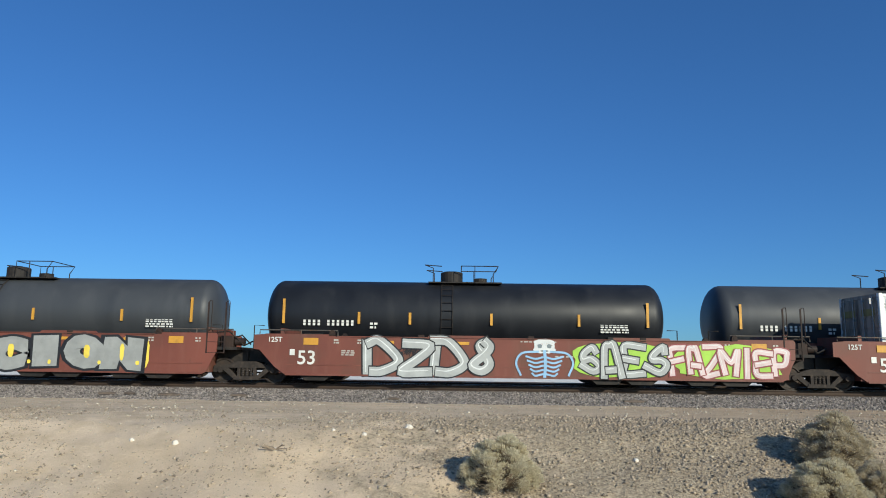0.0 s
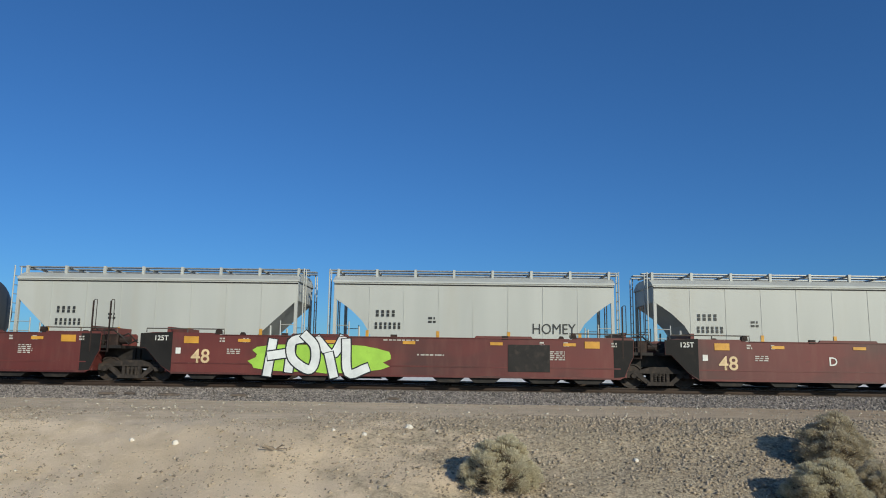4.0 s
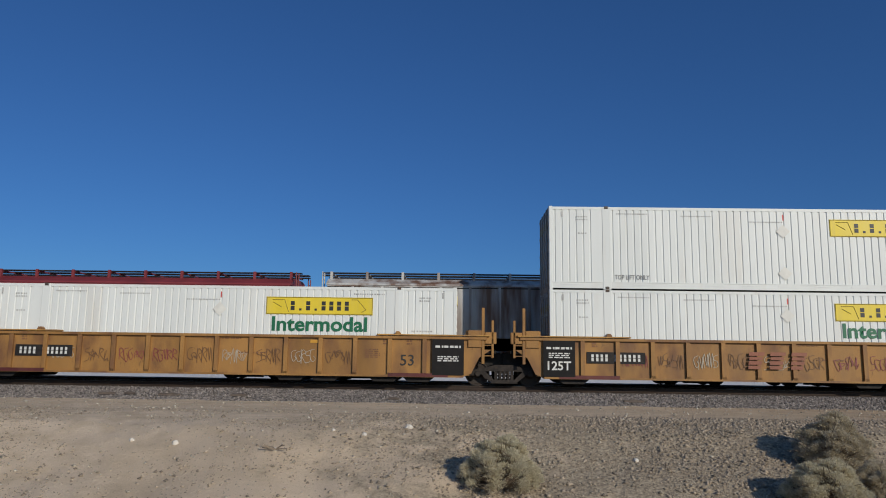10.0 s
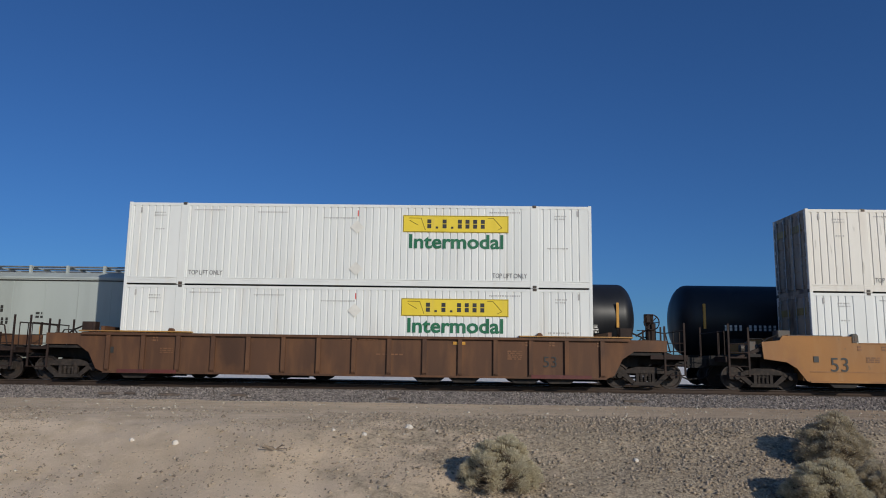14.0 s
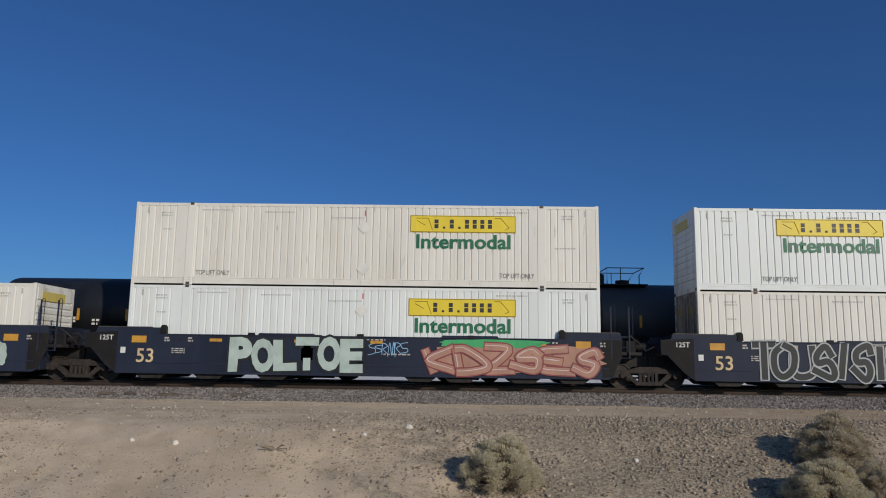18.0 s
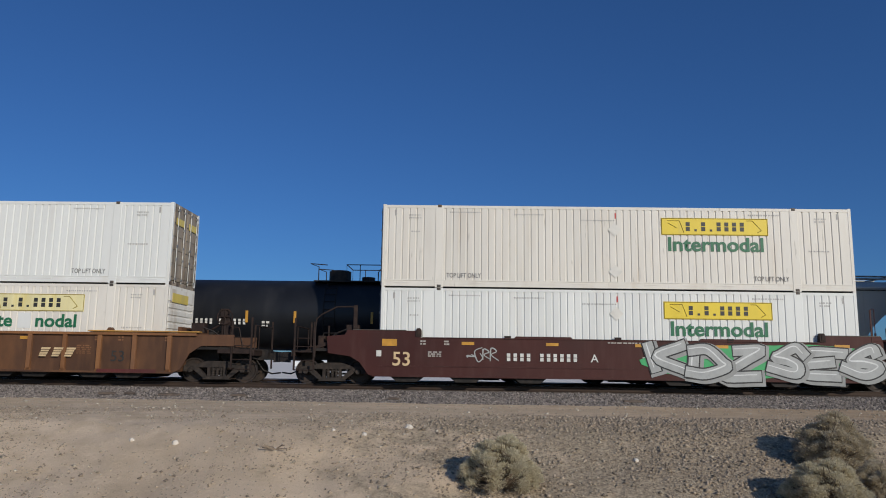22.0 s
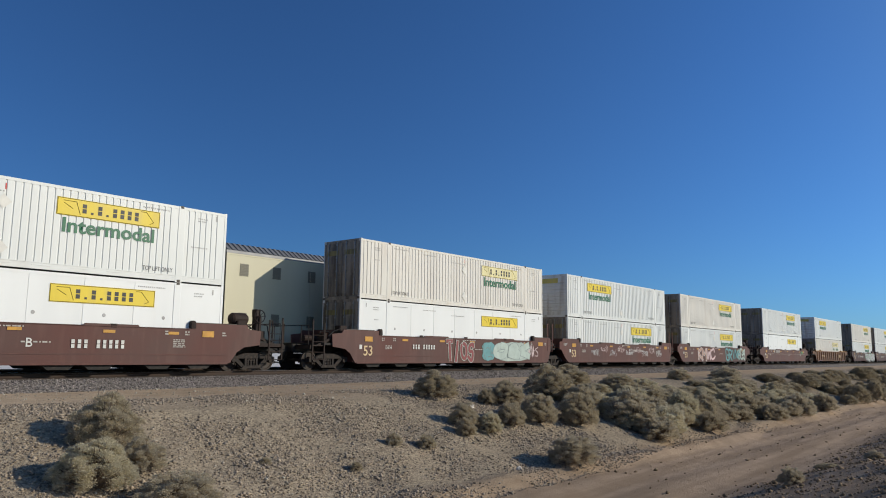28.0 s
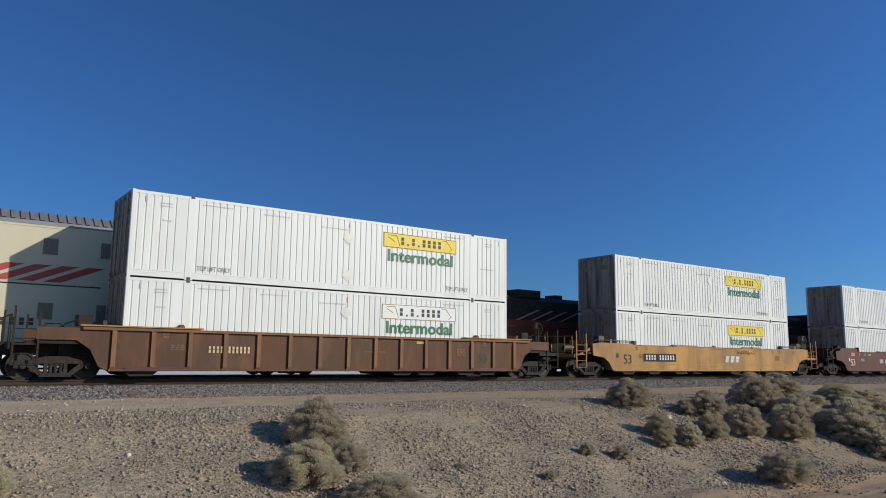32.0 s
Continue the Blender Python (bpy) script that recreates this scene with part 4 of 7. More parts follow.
def well_car(x, half, left, right, paint, ribbed=False, label="", chord=None, dark_ends=True):
    """One unit of an intermodal well car, centred between its trucks."""
    ob = thing("well_car", label, "well car", "well cars of the container train")
    P = BODY[paint]
    C = BODY[chord] if chord else P
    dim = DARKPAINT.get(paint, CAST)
    tall = paint not in ("brick", "maroon", "amber", "umber")
    h = half - 1.4
    side = part("side_panel", shape(("side_panel", half, left, right, ribbed), P, well_side(half, left, right, ribbed, tall)), ob, (0, FACE, 0))
    part("side_panel", shape(("far_side_panel", half, left, right, ribbed), P, well_side(half, left, right, ribbed, tall)), ob, (0, -FACE - 0.06, 0))
    chordm = shape(("top_chord", half, ribbed), C, lambda g: (g.box(-h - 0.8, h + 0.8, -0.012 if not ribbed else -0.10, 0.10, 1.55, 1.635),) if ribbed else (g.box(-h + 1.7, h - 1.7, -0.03, 0.10, 1.585, 1.61),))
    part("top_chord", chordm, ob, (0, FACE, 0))
    part("top_chord", chordm, ob, pose(0, -FACE, 0, 0, 0, 180))
    sill = shape(("side_sill", half, ribbed), P, lambda g: g.box(-h, h, -0.02 if not ribbed else -0.09, 0.16, 0.28, 0.345))
    part("side_sill", sill, ob, (0, FACE, 0))
    part("side_sill", sill, ob, pose(0, -FACE, 0, 0, 0, 180))
    part("well_floor", shape(("well_floor", half), BLACKSTEEL, lambda g: (g.box(-h, h, -1.3, -0.95, 0.30, 0.405), g.box(-h, h, 0.95, 1.3, 0.30, 0.405), *[g.box(k - 0.2, k + 0.2, -1.35, 1.35, 0.30, 0.4) for k in (-h + 0.4, -5.9, -3.0, 0, 3.0, 5.9, h - 0.4)])), ob)
    hang = shape("cross_member", BLACKSTEEL, lambda g: g.slab([(-0.34, 0.12), (0.34, 0.12), (0.55, 0.29), (-0.55, 0.29)], -1.36, 1.36))
    for k in (-0.88, 0.30, 0.44, 0.68, 0.82) if ribbed or paint == "brick" else (-0.86, -0.62, -0.36, 0.24, 0.40, 0.66, 0.86):
        part("cross_member", hang, ob, (k * h, 0, 0))
    if ribbed:
        n = 15
        rib = shape("rib", C if chord else P, lambda g: (g.slab([(-0.07, 0.34), (0.07, 0.34), (0.07, 1.56), (-0.07, 1.56)], -0.085, 0.0), g.slab([(-0.10, 0.34), (0.10, 0.34), (0.06, 0.42), (-0.06, 0.42)], -0.085, 0.0)))
        for i in range(n):
            part("rib", rib, ob, (-h + 0.12 + i * (2 * h - 0.24) / (n - 1), FACE, 0))
        cap = shape(("end_plate", half), BODY["amber"], lambda g: g.block(-1.9, 1.9, -0.14, 0.45, 1.66, 1.70, 0.03))
        for s in (-1, 1):
            part("end_plate", cap, ob, (s * (h - 1.0), FACE, 0), "worn yellow plate on the top chord")
    else:
        # raised end rails with their sloping inner ends
        flange = shape(("end_flange", tall), CAST, (lambda g: g.box(-1.05, 0.75, -0.012, 0.14, 1.822, 1.845)) if tall else (lambda g: (g.tube([(-1.3, 0.05, 1.66), (-1.3, 0.05, 1.79), (1.35, 0.05, 1.79), (1.35, 0.05, 1.62)], 0.022, 6), g.tube([(0.1, 0.05, 1.66), (0.1, 0.05, 1.79)], 0.02, 6))))
        lip = shape("chord_bracket", dim, lambda g: g.block(-0.11, 0.11, -0.022, 0.08, 1.56, 1.685, 0.02))
        for x in (-3.75, -0.05, 3.7):
            part("chord_bracket", lip, ob, (x, FACE, 0))
        for s in (-1, 1):
            part("end_flange", flange, ob, (s * (h - 0.38), FACE, 0))
        rise = shape("chord_rise", P, lambda g: g.slab([(-1.0, 1.585), (1.0, 1.585), (0.92, 1.675), (-0.92, 1.675)], -0.006, 0.09))
        for x in (-2.55, 3.65):
            part("chord_rise", rise, ob, (x, FACE, 0))
        part("crease", shape(("crease", half), P, lambda g: g.slab([(-h, 0.62), (h, 0.62), (h, 0.66), (-h, 0.66)], -0.012, 0.0)), ob, (0, FACE, 0))
    top = 1.91 if tall and not ribbed else 1.80
    guide = shape(("container_guide", top), dim if not ribbed else P, lambda g: (g.slab([(-0.10, 1.62), (0.10, 1.62), (0.09, top - 0.06), (0.04, top), (-0.05, top), (-0.09, top - 0.07)], -0.02, 0.16), g.box(-0.04, 0.04, -0.035, 0.0, 1.68, top - 0.07)))
    gx = h - 1.55 if not ribbed else h - 2.2
    for s in (-1, 1):
        part("container_guide", guide, ob, (s * gx, FACE - 0.01, 0))
        part("container_guide", guide, ob, (s * gx, -FACE - 0.07, 0))
    # the ends of ribbed units: dark lettered panels, red stripes, tall posts
    if ribbed:
        for s, kind in ((-1, left), (1, right)):
            part("red_stripe", plate(2.0, 0.12, BODY["maroon"], 0.004), ob, (s * (h - 1.5), FACE - 0.094, 0.35), "dark red stripe along the sill")
            if kind == "C":
                continue
            part("end_panel", plate(1.06, 1.19, NIGHT, 0.012), ob, (s * (h - 0.5), FACE - 0.09, 0.95), "dark blue-black panel with white stencils")
            part("stencil", stencil(2, 0.85, 0.12, 1, WHITEMARK), ob, (s * (h - 0.5), FACE - 0.106, 1.30))
            part("stencil", stencil(4, 0.7, 0.2, 3, WHITEMARK), ob, (s * (h - 0.5), FACE - 0.106, 1.06 if s < 0 else 0.9))
            if s < 0:
                part("lettering", letters("125T", 0.30, WHITEMARK, 0.02, 0.78), ob, (-(h - 0.5), FACE - 0.108, 0.72))
            tall = shape(("tall_post", half), P, lambda g: (g.block(h + 0.62, h + 0.72, -1.5, -1.44, 0.75, 2.62, 0.01), g.block(h + 0.95, h + 1.03, -1.5, -1.44, 0.95, 2.2, 0.01), *[g.box(h + 0.70, h + 0.97, -1.49, -1.46, z, z + 0.03) for z in (1.0, 1.35)]))
            part("tall_post", tall, ob, None if s > 0 else Matrix.Diagonal((-1, 1, 1, 1)))
            part("end_block", shape(("end_block", half), P, lambda g: (g.block(h + 0.15, h + 0.62, -1.52, -1.42, 1.30, 1.86, 0.03), g.block(h + 0.72, h + 1.12, -1.50, -1.40, 1.42, 1.80, 0.03))), ob, None if s > 0 else Matrix.Diagonal((-1, 1, 1, 1)))
    # bulkheads and decks over the trucks
    for s, kind in ((-1, left), (1, right)):
        m = pose(0, 0, 0, 0, 0, 0 if s > 0 else 180)
        part("bulkhead", shape(("bulkhead", half), P, lambda g: g.box(h + 0.1, h + 0.22, -1.4, 1.4, 0.35, 1.85)), ob, m)
        out = 2.05 if kind == "C" else 1.12
        part("end_deck", shape(("end_deck", half, kind), BLACKSTEEL, lambda g: (g.box(h + 0.2, h + out, -1.38, 1.38, 1.10, 1.20), g.box(h + 0.2, h + out + (0.9 if kind == "C" else 0.2), -0.4, 0.4, 0.80, 1.14))), ob, m)
        flip = None if s > 0 else Matrix.Diagonal((-1, 1, 1, 1))
        part("end_bolster", shape(("end_bolster", half), BLACKSTEEL, lambda g: g.slab([(h, 0.34), (h + 0.5, 0.5), (h + 1.0, 0.72), (h + 1.3, 0.74), (h + 1.3, 1.12), (h, 1.12)], -0.6, 0.6)), ob, flip)
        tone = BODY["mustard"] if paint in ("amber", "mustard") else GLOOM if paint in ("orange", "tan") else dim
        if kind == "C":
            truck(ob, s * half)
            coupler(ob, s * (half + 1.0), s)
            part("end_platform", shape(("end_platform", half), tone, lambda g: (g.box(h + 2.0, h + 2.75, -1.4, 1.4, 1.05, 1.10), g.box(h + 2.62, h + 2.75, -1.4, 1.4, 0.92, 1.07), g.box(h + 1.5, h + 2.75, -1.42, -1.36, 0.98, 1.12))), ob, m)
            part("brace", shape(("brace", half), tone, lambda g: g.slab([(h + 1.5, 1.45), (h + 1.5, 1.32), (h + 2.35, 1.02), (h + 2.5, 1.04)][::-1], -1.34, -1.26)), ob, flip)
            # end ladder of flat posts, with a stirrup below the sill
            def steps(g):
                for x, zt in ((h + 1.98, 2.08), (h + 2.64, 2.2)):
                    g.box(x - 0.03, x + 0.03, -1.45, -1.41, 0.45, zt)
                    g.box(x - 0.03, x + 0.03, 1.41, 1.45, 0.45, zt)
                for z in (0.46, 0.78, 1.24, 1.52):
                    g.tube([(h + 1.98, -1.43, z), (h + 2.64, -1.43, z)], 0.016, 5)
                g.tube([(h + 2.70, -1.2, 1.1), (h + 2.70, -1.2, 1.95), (h + 2.70, 1.2, 1.95), (h + 2.70, 1.2, 1.1)], 0.022, 5)
                g.tube([(h + 2.70, -0.7, 1.1), (h + 2.70, -0.7, 1.95)], 0.018, 5)
            part("end_ladder", shape(("end_ladder", half), tone, steps), ob, flip)
            if paint == "plum":
                arc = shape(("handrail", half), dim, lambda g: (g.block(h + 0.55, h + 0.68, -1.40, -1.32, 1.86, 2.66, 0.01), g.tube([(h + 0.62, -1.36, 2.62), (h + 1.25, -1.38, 2.60), (h + 1.75, -1.42, 2.34), (h + 1.92, -1.43, 2.18), (h + 1.95, -1.43, 1.9), (h + 1.95, -1.43, 0.9)], 0.026, 6)))
                part("handrail", arc, ob, flip)
            if s > 0:
                wheel = shape("brake_wheel", dim, lambda g: (g.tube([(0.26 * math.cos(a * math.pi / 8), 0.0, 0.26 * math.sin(a * math.pi / 8)) for a in range(17)], 0.022, 5), g.tube([(-0.25, 0, 0), (0.25, 0, 0)], 0.014, 4), g.tube([(0, 0, -0.25), (0, 0, 0.25)], 0.014, 4), g.tube([(-0.18, 0, -0.18), (0.18, 0, 0.18)], 0.014, 4), g.tube([(0, 0.05, 0.05), (0, 0.05, -0.7)], 0.03, 5)))
                part("brake_wheel", wheel, ob, (h + 1.62, -1.22, 2.22))
                part("brake_stand", shape(("brake_stand", half), dim, lambda g: (g.block(h + 1.48, h + 1.78, -1.16, -0.86, 1.15, 2.2, 0.04), g.block(h + 1.42, h + 1.70, -1.2, -0.9, 2.2, 2.5, 0.05), g.box(h + 1.2, h + 1.5, -1.1, -1.0, 1.5, 1.62))), ob)
                if paint == "redbrown" and left == "R":
                    part("reservoir", shape(("reservoir", half), dim, lambda g: (g.lathe([(h + 0.30, 0.0), (h + 0.36, 0.19), (h + 0.44, 0.24), (h + 1.02, 0.24), (h + 1.10, 0.19), (h + 1.16, 0.0)], (0, -1.0, 2.08), "x", 16), g.box(h + 0.5, h + 0.6, -1.25, -0.75, 1.6, 1.9), g.box(h + 0.9, h + 1.0, -1.25, -0.75, 1.6, 1.9))), ob)
                part("lever", shape(("lever", half), dim, lambda g: (g.tube([(h + 1.1, -1.1, 1.75), (h + 1.45, -1.12, 1.95), (h + 1.5, -1.12, 2.3)], 0.03, 5), g.tube([(h + 1.75, -1.1, 1.9), (h + 2.1, -1.1, 1.85), (h + 2.25, -1.1, 1.2)], 0.025, 5))), ob)
            gear = shape(("brake_gear", half), dim, lambda g: g.block(h + 1.05, h + 1.45, -1.25, -0.8, 1.15, 1.45, 0.03))
            part("brake_gear", gear, ob, flip)
            part("valve_box", shape(("valve_box", half), dim, lambda g: g.block(h + 1.65, h + 1.9, -1.25, -0.85, 1.12, 1.62, 0.03)), ob, flip)
            part("tool_box", shape(("tool_box", half), dim, lambda g: g.block(h + 0.5, h + 0.95, -1.3, -0.9, 1.66, 2.0, 0.04)), ob, flip)
            pipe = shape(("brake_pipe", half), BLACKSTEEL, lambda g: (g.tube([(h + 0.9, -1.28, 1.85), (h + 1.25, -1.2, 1.72), (h + 1.55, -1.2, 1.5), (h + 1.6, -1.2, 1.2), (h + 1.95, -1.15, 1.15)], 0.03, 6), g.tube([(h + 1.1, -1.0, 1.45), (h + 1.35, -0.95, 1.72), (h + 1.75, -0.9, 1.72), (h + 1.9, -0.9, 1.4)], 0.025, 6)))
            part("brake_pipe", pipe, ob, flip)
            part("air_cylinder", shape(("air_cylinder", half), dim, lambda g: g.lathe([(h + 0.75, 0.0), (h + 0.78, 0.15), (h + 1.5, 0.15), (h + 1.53, 0.0)], (0, -0.6, 1.42), "x", 12)), ob, m)
        else:
            if s > 0:
                truck(ob, half)
            zt = 2.40 if paint in ("orange", "tan", "mustard", "amber") else 2.75
            def loops(g):
                for x in (h + 0.12, h + 0.72):
                    g.box(x - 0.045, x + 0.0, -1.47, -1.43, 0.98, zt - 0.04)
                    g.tube([(x - 0.02, -1.45, zt - 0.05), (x + 0.02, -1.45, zt), (x + 0.09, -1.45, zt), (x + 0.10, -1.45, zt - 0.08), (x + 0.10, -1.45, 1.78), (x + 0.02, -1.45, 1.74)], 0.014, 5)
                for z in (1.0, 1.36, 1.68):
                    g.tube([(h + 0.12, -1.45, z), (h + 0.72, -1.45, z)], 0.016, 5)
            if s > 0 and not ribbed:
                part("end_ladder", shape(("loop_ladder", half, zt), P if tall else dim, loops), ob)
            joint = shape(("joint", half), BLACKSTEEL, lambda g: (g.box(h + 1.0, h + 1.42, -0.5, 0.5, 0.72, 1.1), g.tube([(h + 0.6, -0.9, 1.4), (h + 1.1, -0.8, 1.62), (h + 1.4, -0.7, 1.3)], 0.03), g.box(h + 0.35, h + 0.7, -1.2, -0.7, 1.2, 1.55)))
            part("articulation", joint, ob, m)
            if s > 0 and not ribbed:
                part("valve_box", shape(("joint_box", half), dim, lambda g: g.block(h + 0.5, h + 0.95, -1.3, -0.85, 1.2, 1.58, 0.04)), ob)
                part("brake_pipe", shape(("joint_pipe", half), BLACKSTEEL, lambda g: g.tube([(h + 0.45, -1.36, 1.7), (h + 0.8, -1.3, 1.72), (h + 1.05, -1.2, 1.5), (h + 1.3, -1.2, 1.25), (h + 1.6, -1.2, 1.4)], 0.03, 6)), ob)
                part("air_cylinder", shape(("joint_cylinder", half), dim, lambda g: g.lathe([(h + 0.95, 0.0), (h + 0.98, 0.13), (h + 1.3, 0.13), (h + 1.33, 0.0)], (0, -1.1, 1.38), "x", 12)), ob)
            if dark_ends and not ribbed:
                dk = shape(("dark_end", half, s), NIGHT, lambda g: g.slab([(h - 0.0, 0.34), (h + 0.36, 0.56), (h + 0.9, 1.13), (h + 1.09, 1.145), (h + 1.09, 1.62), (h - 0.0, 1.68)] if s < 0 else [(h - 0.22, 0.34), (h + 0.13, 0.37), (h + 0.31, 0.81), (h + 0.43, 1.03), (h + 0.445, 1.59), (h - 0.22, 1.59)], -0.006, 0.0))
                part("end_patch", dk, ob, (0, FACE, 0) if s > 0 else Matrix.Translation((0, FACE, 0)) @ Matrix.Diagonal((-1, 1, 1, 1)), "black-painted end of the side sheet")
    ob["half"] = half
    return ob


def mark(ob, text, x, z, height, material, bold=0.01, width=None, shear=0.0):
    return part("lettering", letters(text, height, material, bold, width, shear), ob, (x, FACE - 0.014, z))


def number(ob, spec, x, z, height, width, material=WHITEMARK, back=None):
    """A car number as plain bars, on a dark plate where there is one."""
    if back:
        part("number_plate", plate(width + 0.25, height + 0.14, back, 0.010), ob, (x, FACE - 0.012, z))
    return part("number_marking", bars(spec, height, material, width), ob, (x, FACE - 0.026, z))


def dress(ob, seed, half, light=WHITEMARK, size="53", ink=None, load_limit=True, plain=False, left="R", at=0.98, ribbed=False):
    """The stencils and reflectors that each unit carries along its side."""
    r = random.Random(seed)
    h = half - 1.4
    ink = ink or light
    mark(ob, size, -h + at if not ribbed else h - 1.87, 0.88 if not ribbed else 0.84, 0.47 if not ribbed else 0.36, ink, 0.0 if ink == BLACK else 0.012)
    if left == "R" and not ribbed:
        mark(ob, "125T", -h - 0.36, 1.47, 0.17, WHITEMARK, 0.015)
    if plain:
        light = ink
    faint = DIMMARK if light == WHITEMARK else BROWNMARK
    for x in (-h + 0.7, -5.0, -2.2, 0.6, 3.4, 5.9, h - 0.8) if not plain else (3.4,):
        w = 0.42 if abs(x) < h - 1.2 else 0.50
        part("reflector", plate(w, 0.10 if w < 0.45 else 0.23, AMBER, 0.008), ob, (x + r.uniform(-0.15, 0.15), FACE - 0.012, 1.42))
    for x in (-h + 1.7, -h + 2.5, h - 2.6, h - 1.8, h - 0.2):
        part("stencil", stencil(r.randint(0, 6), 0.18, 0.18, 2, faint), ob, (x, FACE - 0.012, 1.43))
    for x, w, hh, n in ((-h + 2.1, 0.45, 0.2, 3), (h - 2.1 if not ribbed else h - 3.04, 0.5, 0.32, 5), (1.2, 0.9, 0.08, 1)):
        part("stencil", stencil(r.randint(0, 6), w, hh, n, faint), ob, (x, FACE - 0.012, 1.05 if n != 1 else 1.02))
    part("stencil", plate(0.17, 0.20, light, 0.006), ob, (-h + 0.22, FACE - 0.012, 1.05))
    if load_limit:
        part("stencil", stencil(r.randint(0, 6), 1.2, 0.07, 1, faint), ob, (0.2, FACE - 0.012, 1.50))


# ---- painted tags ----
def colour(name, c, rough=0.5):
    return mat(name, c, rough, var=0.12, scale=2.5, grime=tuple(k * 0.6 for k in c), amount=0.25)


INK = {
    "rose": colour("worn_red_emblem_paint", (0.25, 0.085, 0.045)),
    "faded": colour("faded_brown_spray_paint", (0.15, 0.075, 0.035)), "ash": colour("chalky_spray_paint", (0.40, 0.34, 0.26)),
    "silver": colour("silver_spray_paint", (0.35, 0.36, 0.35)), "white": colour("white_spray_paint", (0.60, 0.61, 0.60)), "black": colour("black_spray_paint", (0.015, 0.015, 0.017)),
    "lime": colour("lime_spray_paint", (0.30, 0.50, 0.06)), "pink": colour("pink_spray_paint", (0.58, 0.45, 0.44)), "yellow": colour("yellow_spray_paint", (0.72, 0.55, 0.08)),
    "blue": colour("blue_spray_paint", (0.05, 0.09, 0.34)), "sky": colour("light_blue_spray_paint", (0.25, 0.42, 0.60)), "teal": colour("teal_spray_paint", (0.12, 0.29, 0.30)),
    "stone": colour("grey_spray_paint", (0.27, 0.275, 0.265)), "slate": colour("slate_spray_paint", (0.16, 0.19, 0.20)), "salmon": colour("salmon_spray_paint", (0.38, 0.20, 0.14)), "green": colour("green_spray_paint", (0.05, 0.34, 0.12)), "red": colour("red_spray_paint", (0.42, 0.05, 0.04)), "maroon": colour("dark_red_spray_paint", (0.22, 0.05, 0.05)), "mint": colour("pale_mint_spray_paint", (0.40, 0.47, 0.42)),
}


def blob(parent, x, z, w, h, ink, seed, layer=0.016, n=26):
    """A cloud of spray paint with a ragged outline."""
    r = random.Random(seed)
    pts = []
    for i in range(n):
        a = 2 * math.pi * i / n
        c, s = math.cos(a), math.sin(a)
        e = r.uniform(0.82, 1.0) * min(1 / max(abs(c), 1e-3), 1 / max(abs(s), 1e-3)) ** 0.85
        pts.append((c * w / 2 * min(e, 1.15), -layer, s * h / 2 * min(e, 1.0)))
    g = Geo().add(pts, [tuple(range(n))])
    part("spray_cloud", g.mesh("spray_cloud", INK[ink]), parent, (x, FACE, z))


def tag(parent, word, x, z, w, h, fill, edge, seed=1, bold=0.09, tilt=6, layer=0.018, wild=0.6, halo=None, shear=0.0):
    """Fat hand-painted letters, each on its dark outline."""
    r = random.Random(seed)
    step = w / len(word)
    for i, ch in enumerate(word):
        if ch == " ":
            continue
        a, dz, sc = r.uniform(-tilt, tilt), r.uniform(-0.04, 0.04) * h, r.uniform(0.92, 1.04)
        wide = step * (1.16 if ch not in "I!1" else 0.72)
        wob = (seed * 7 + i) % 9 + 1
        at = pose(x - w / 2 + (i + 0.5) * step, FACE - layer - 0.0015 * (i % 3), z + dz, 0, a, 0)
        if halo:
            part("letter_halo", letters(ch, h * sc * 1.1, INK[halo], bold + 0.13, wide * 1.25, shear, depth=-0.004, wobble=wob, wild=wild), parent, at)
        if edge:
            part("letter_outline", letters(ch, h * sc * 1.0, INK[edge], bold + 0.06, wide * 1.08, shear, depth=0.0, wobble=wob, wild=wild), parent, at)
        part("letter", letters(ch, h * sc * 0.88, INK[fill], bold, wide * 0.90, shear, depth=0.004, wobble=wob, wild=wild), parent, at)


def curve(pts, per=5):
    """A smooth line through points in the plane of a wall."""
    p = [np.array(q, float) for q in pts]
    p = [2 * p[0] - p[1]] + p + [2 * p[-1] - p[-2]]
    out = []
    for i in range(1, len(p) - 2):
        for k in range(per):
            t = k / per
            out.append(0.5 * (2 * p[i] + (p[i + 1] - p[i - 1]) * t + (2 * p[i - 1] - 5 * p[i] + 4 * p[i + 1] - p[i + 2]) * t * t + (3 * p[i] - p[i - 1] - 3 * p[i + 1] + p[i + 2]) * t ** 3))
    return out + [p[-2]]


def ribbon(g, line, thick, y, taper=0.0):
    """A brush stroke of half-width thick along a line; it rises by a hair so that it never lies in its own plane."""
    n = len(line)
    left, right = [], []
    for i, q in enumerate(line):
        d = line[min(i + 1, n - 1)] - line[max(i - 1, 0)]
        d = d / (np.linalg.norm(d) + 1e-9)
        w = thick * (1 - taper * abs(2 * i / (n - 1) - 1))
        s = np.array([-d[1], d[0]]) * w
        e = d * w * 0.6 * (-1 if i == 0 else 1 if i == n - 1 else 0)
        z = y - 0.00006 * i
        left.append((q[0] + s[0] + e[0], z, q[1] + s[1] + e[1]))
        right.append((q[0] - s[0] + e[0], z, q[1] - s[1] + e[1]))
    g.add(right + left, [(i, i + 1, n + i + 1, n + i) for i in range(n - 1)])


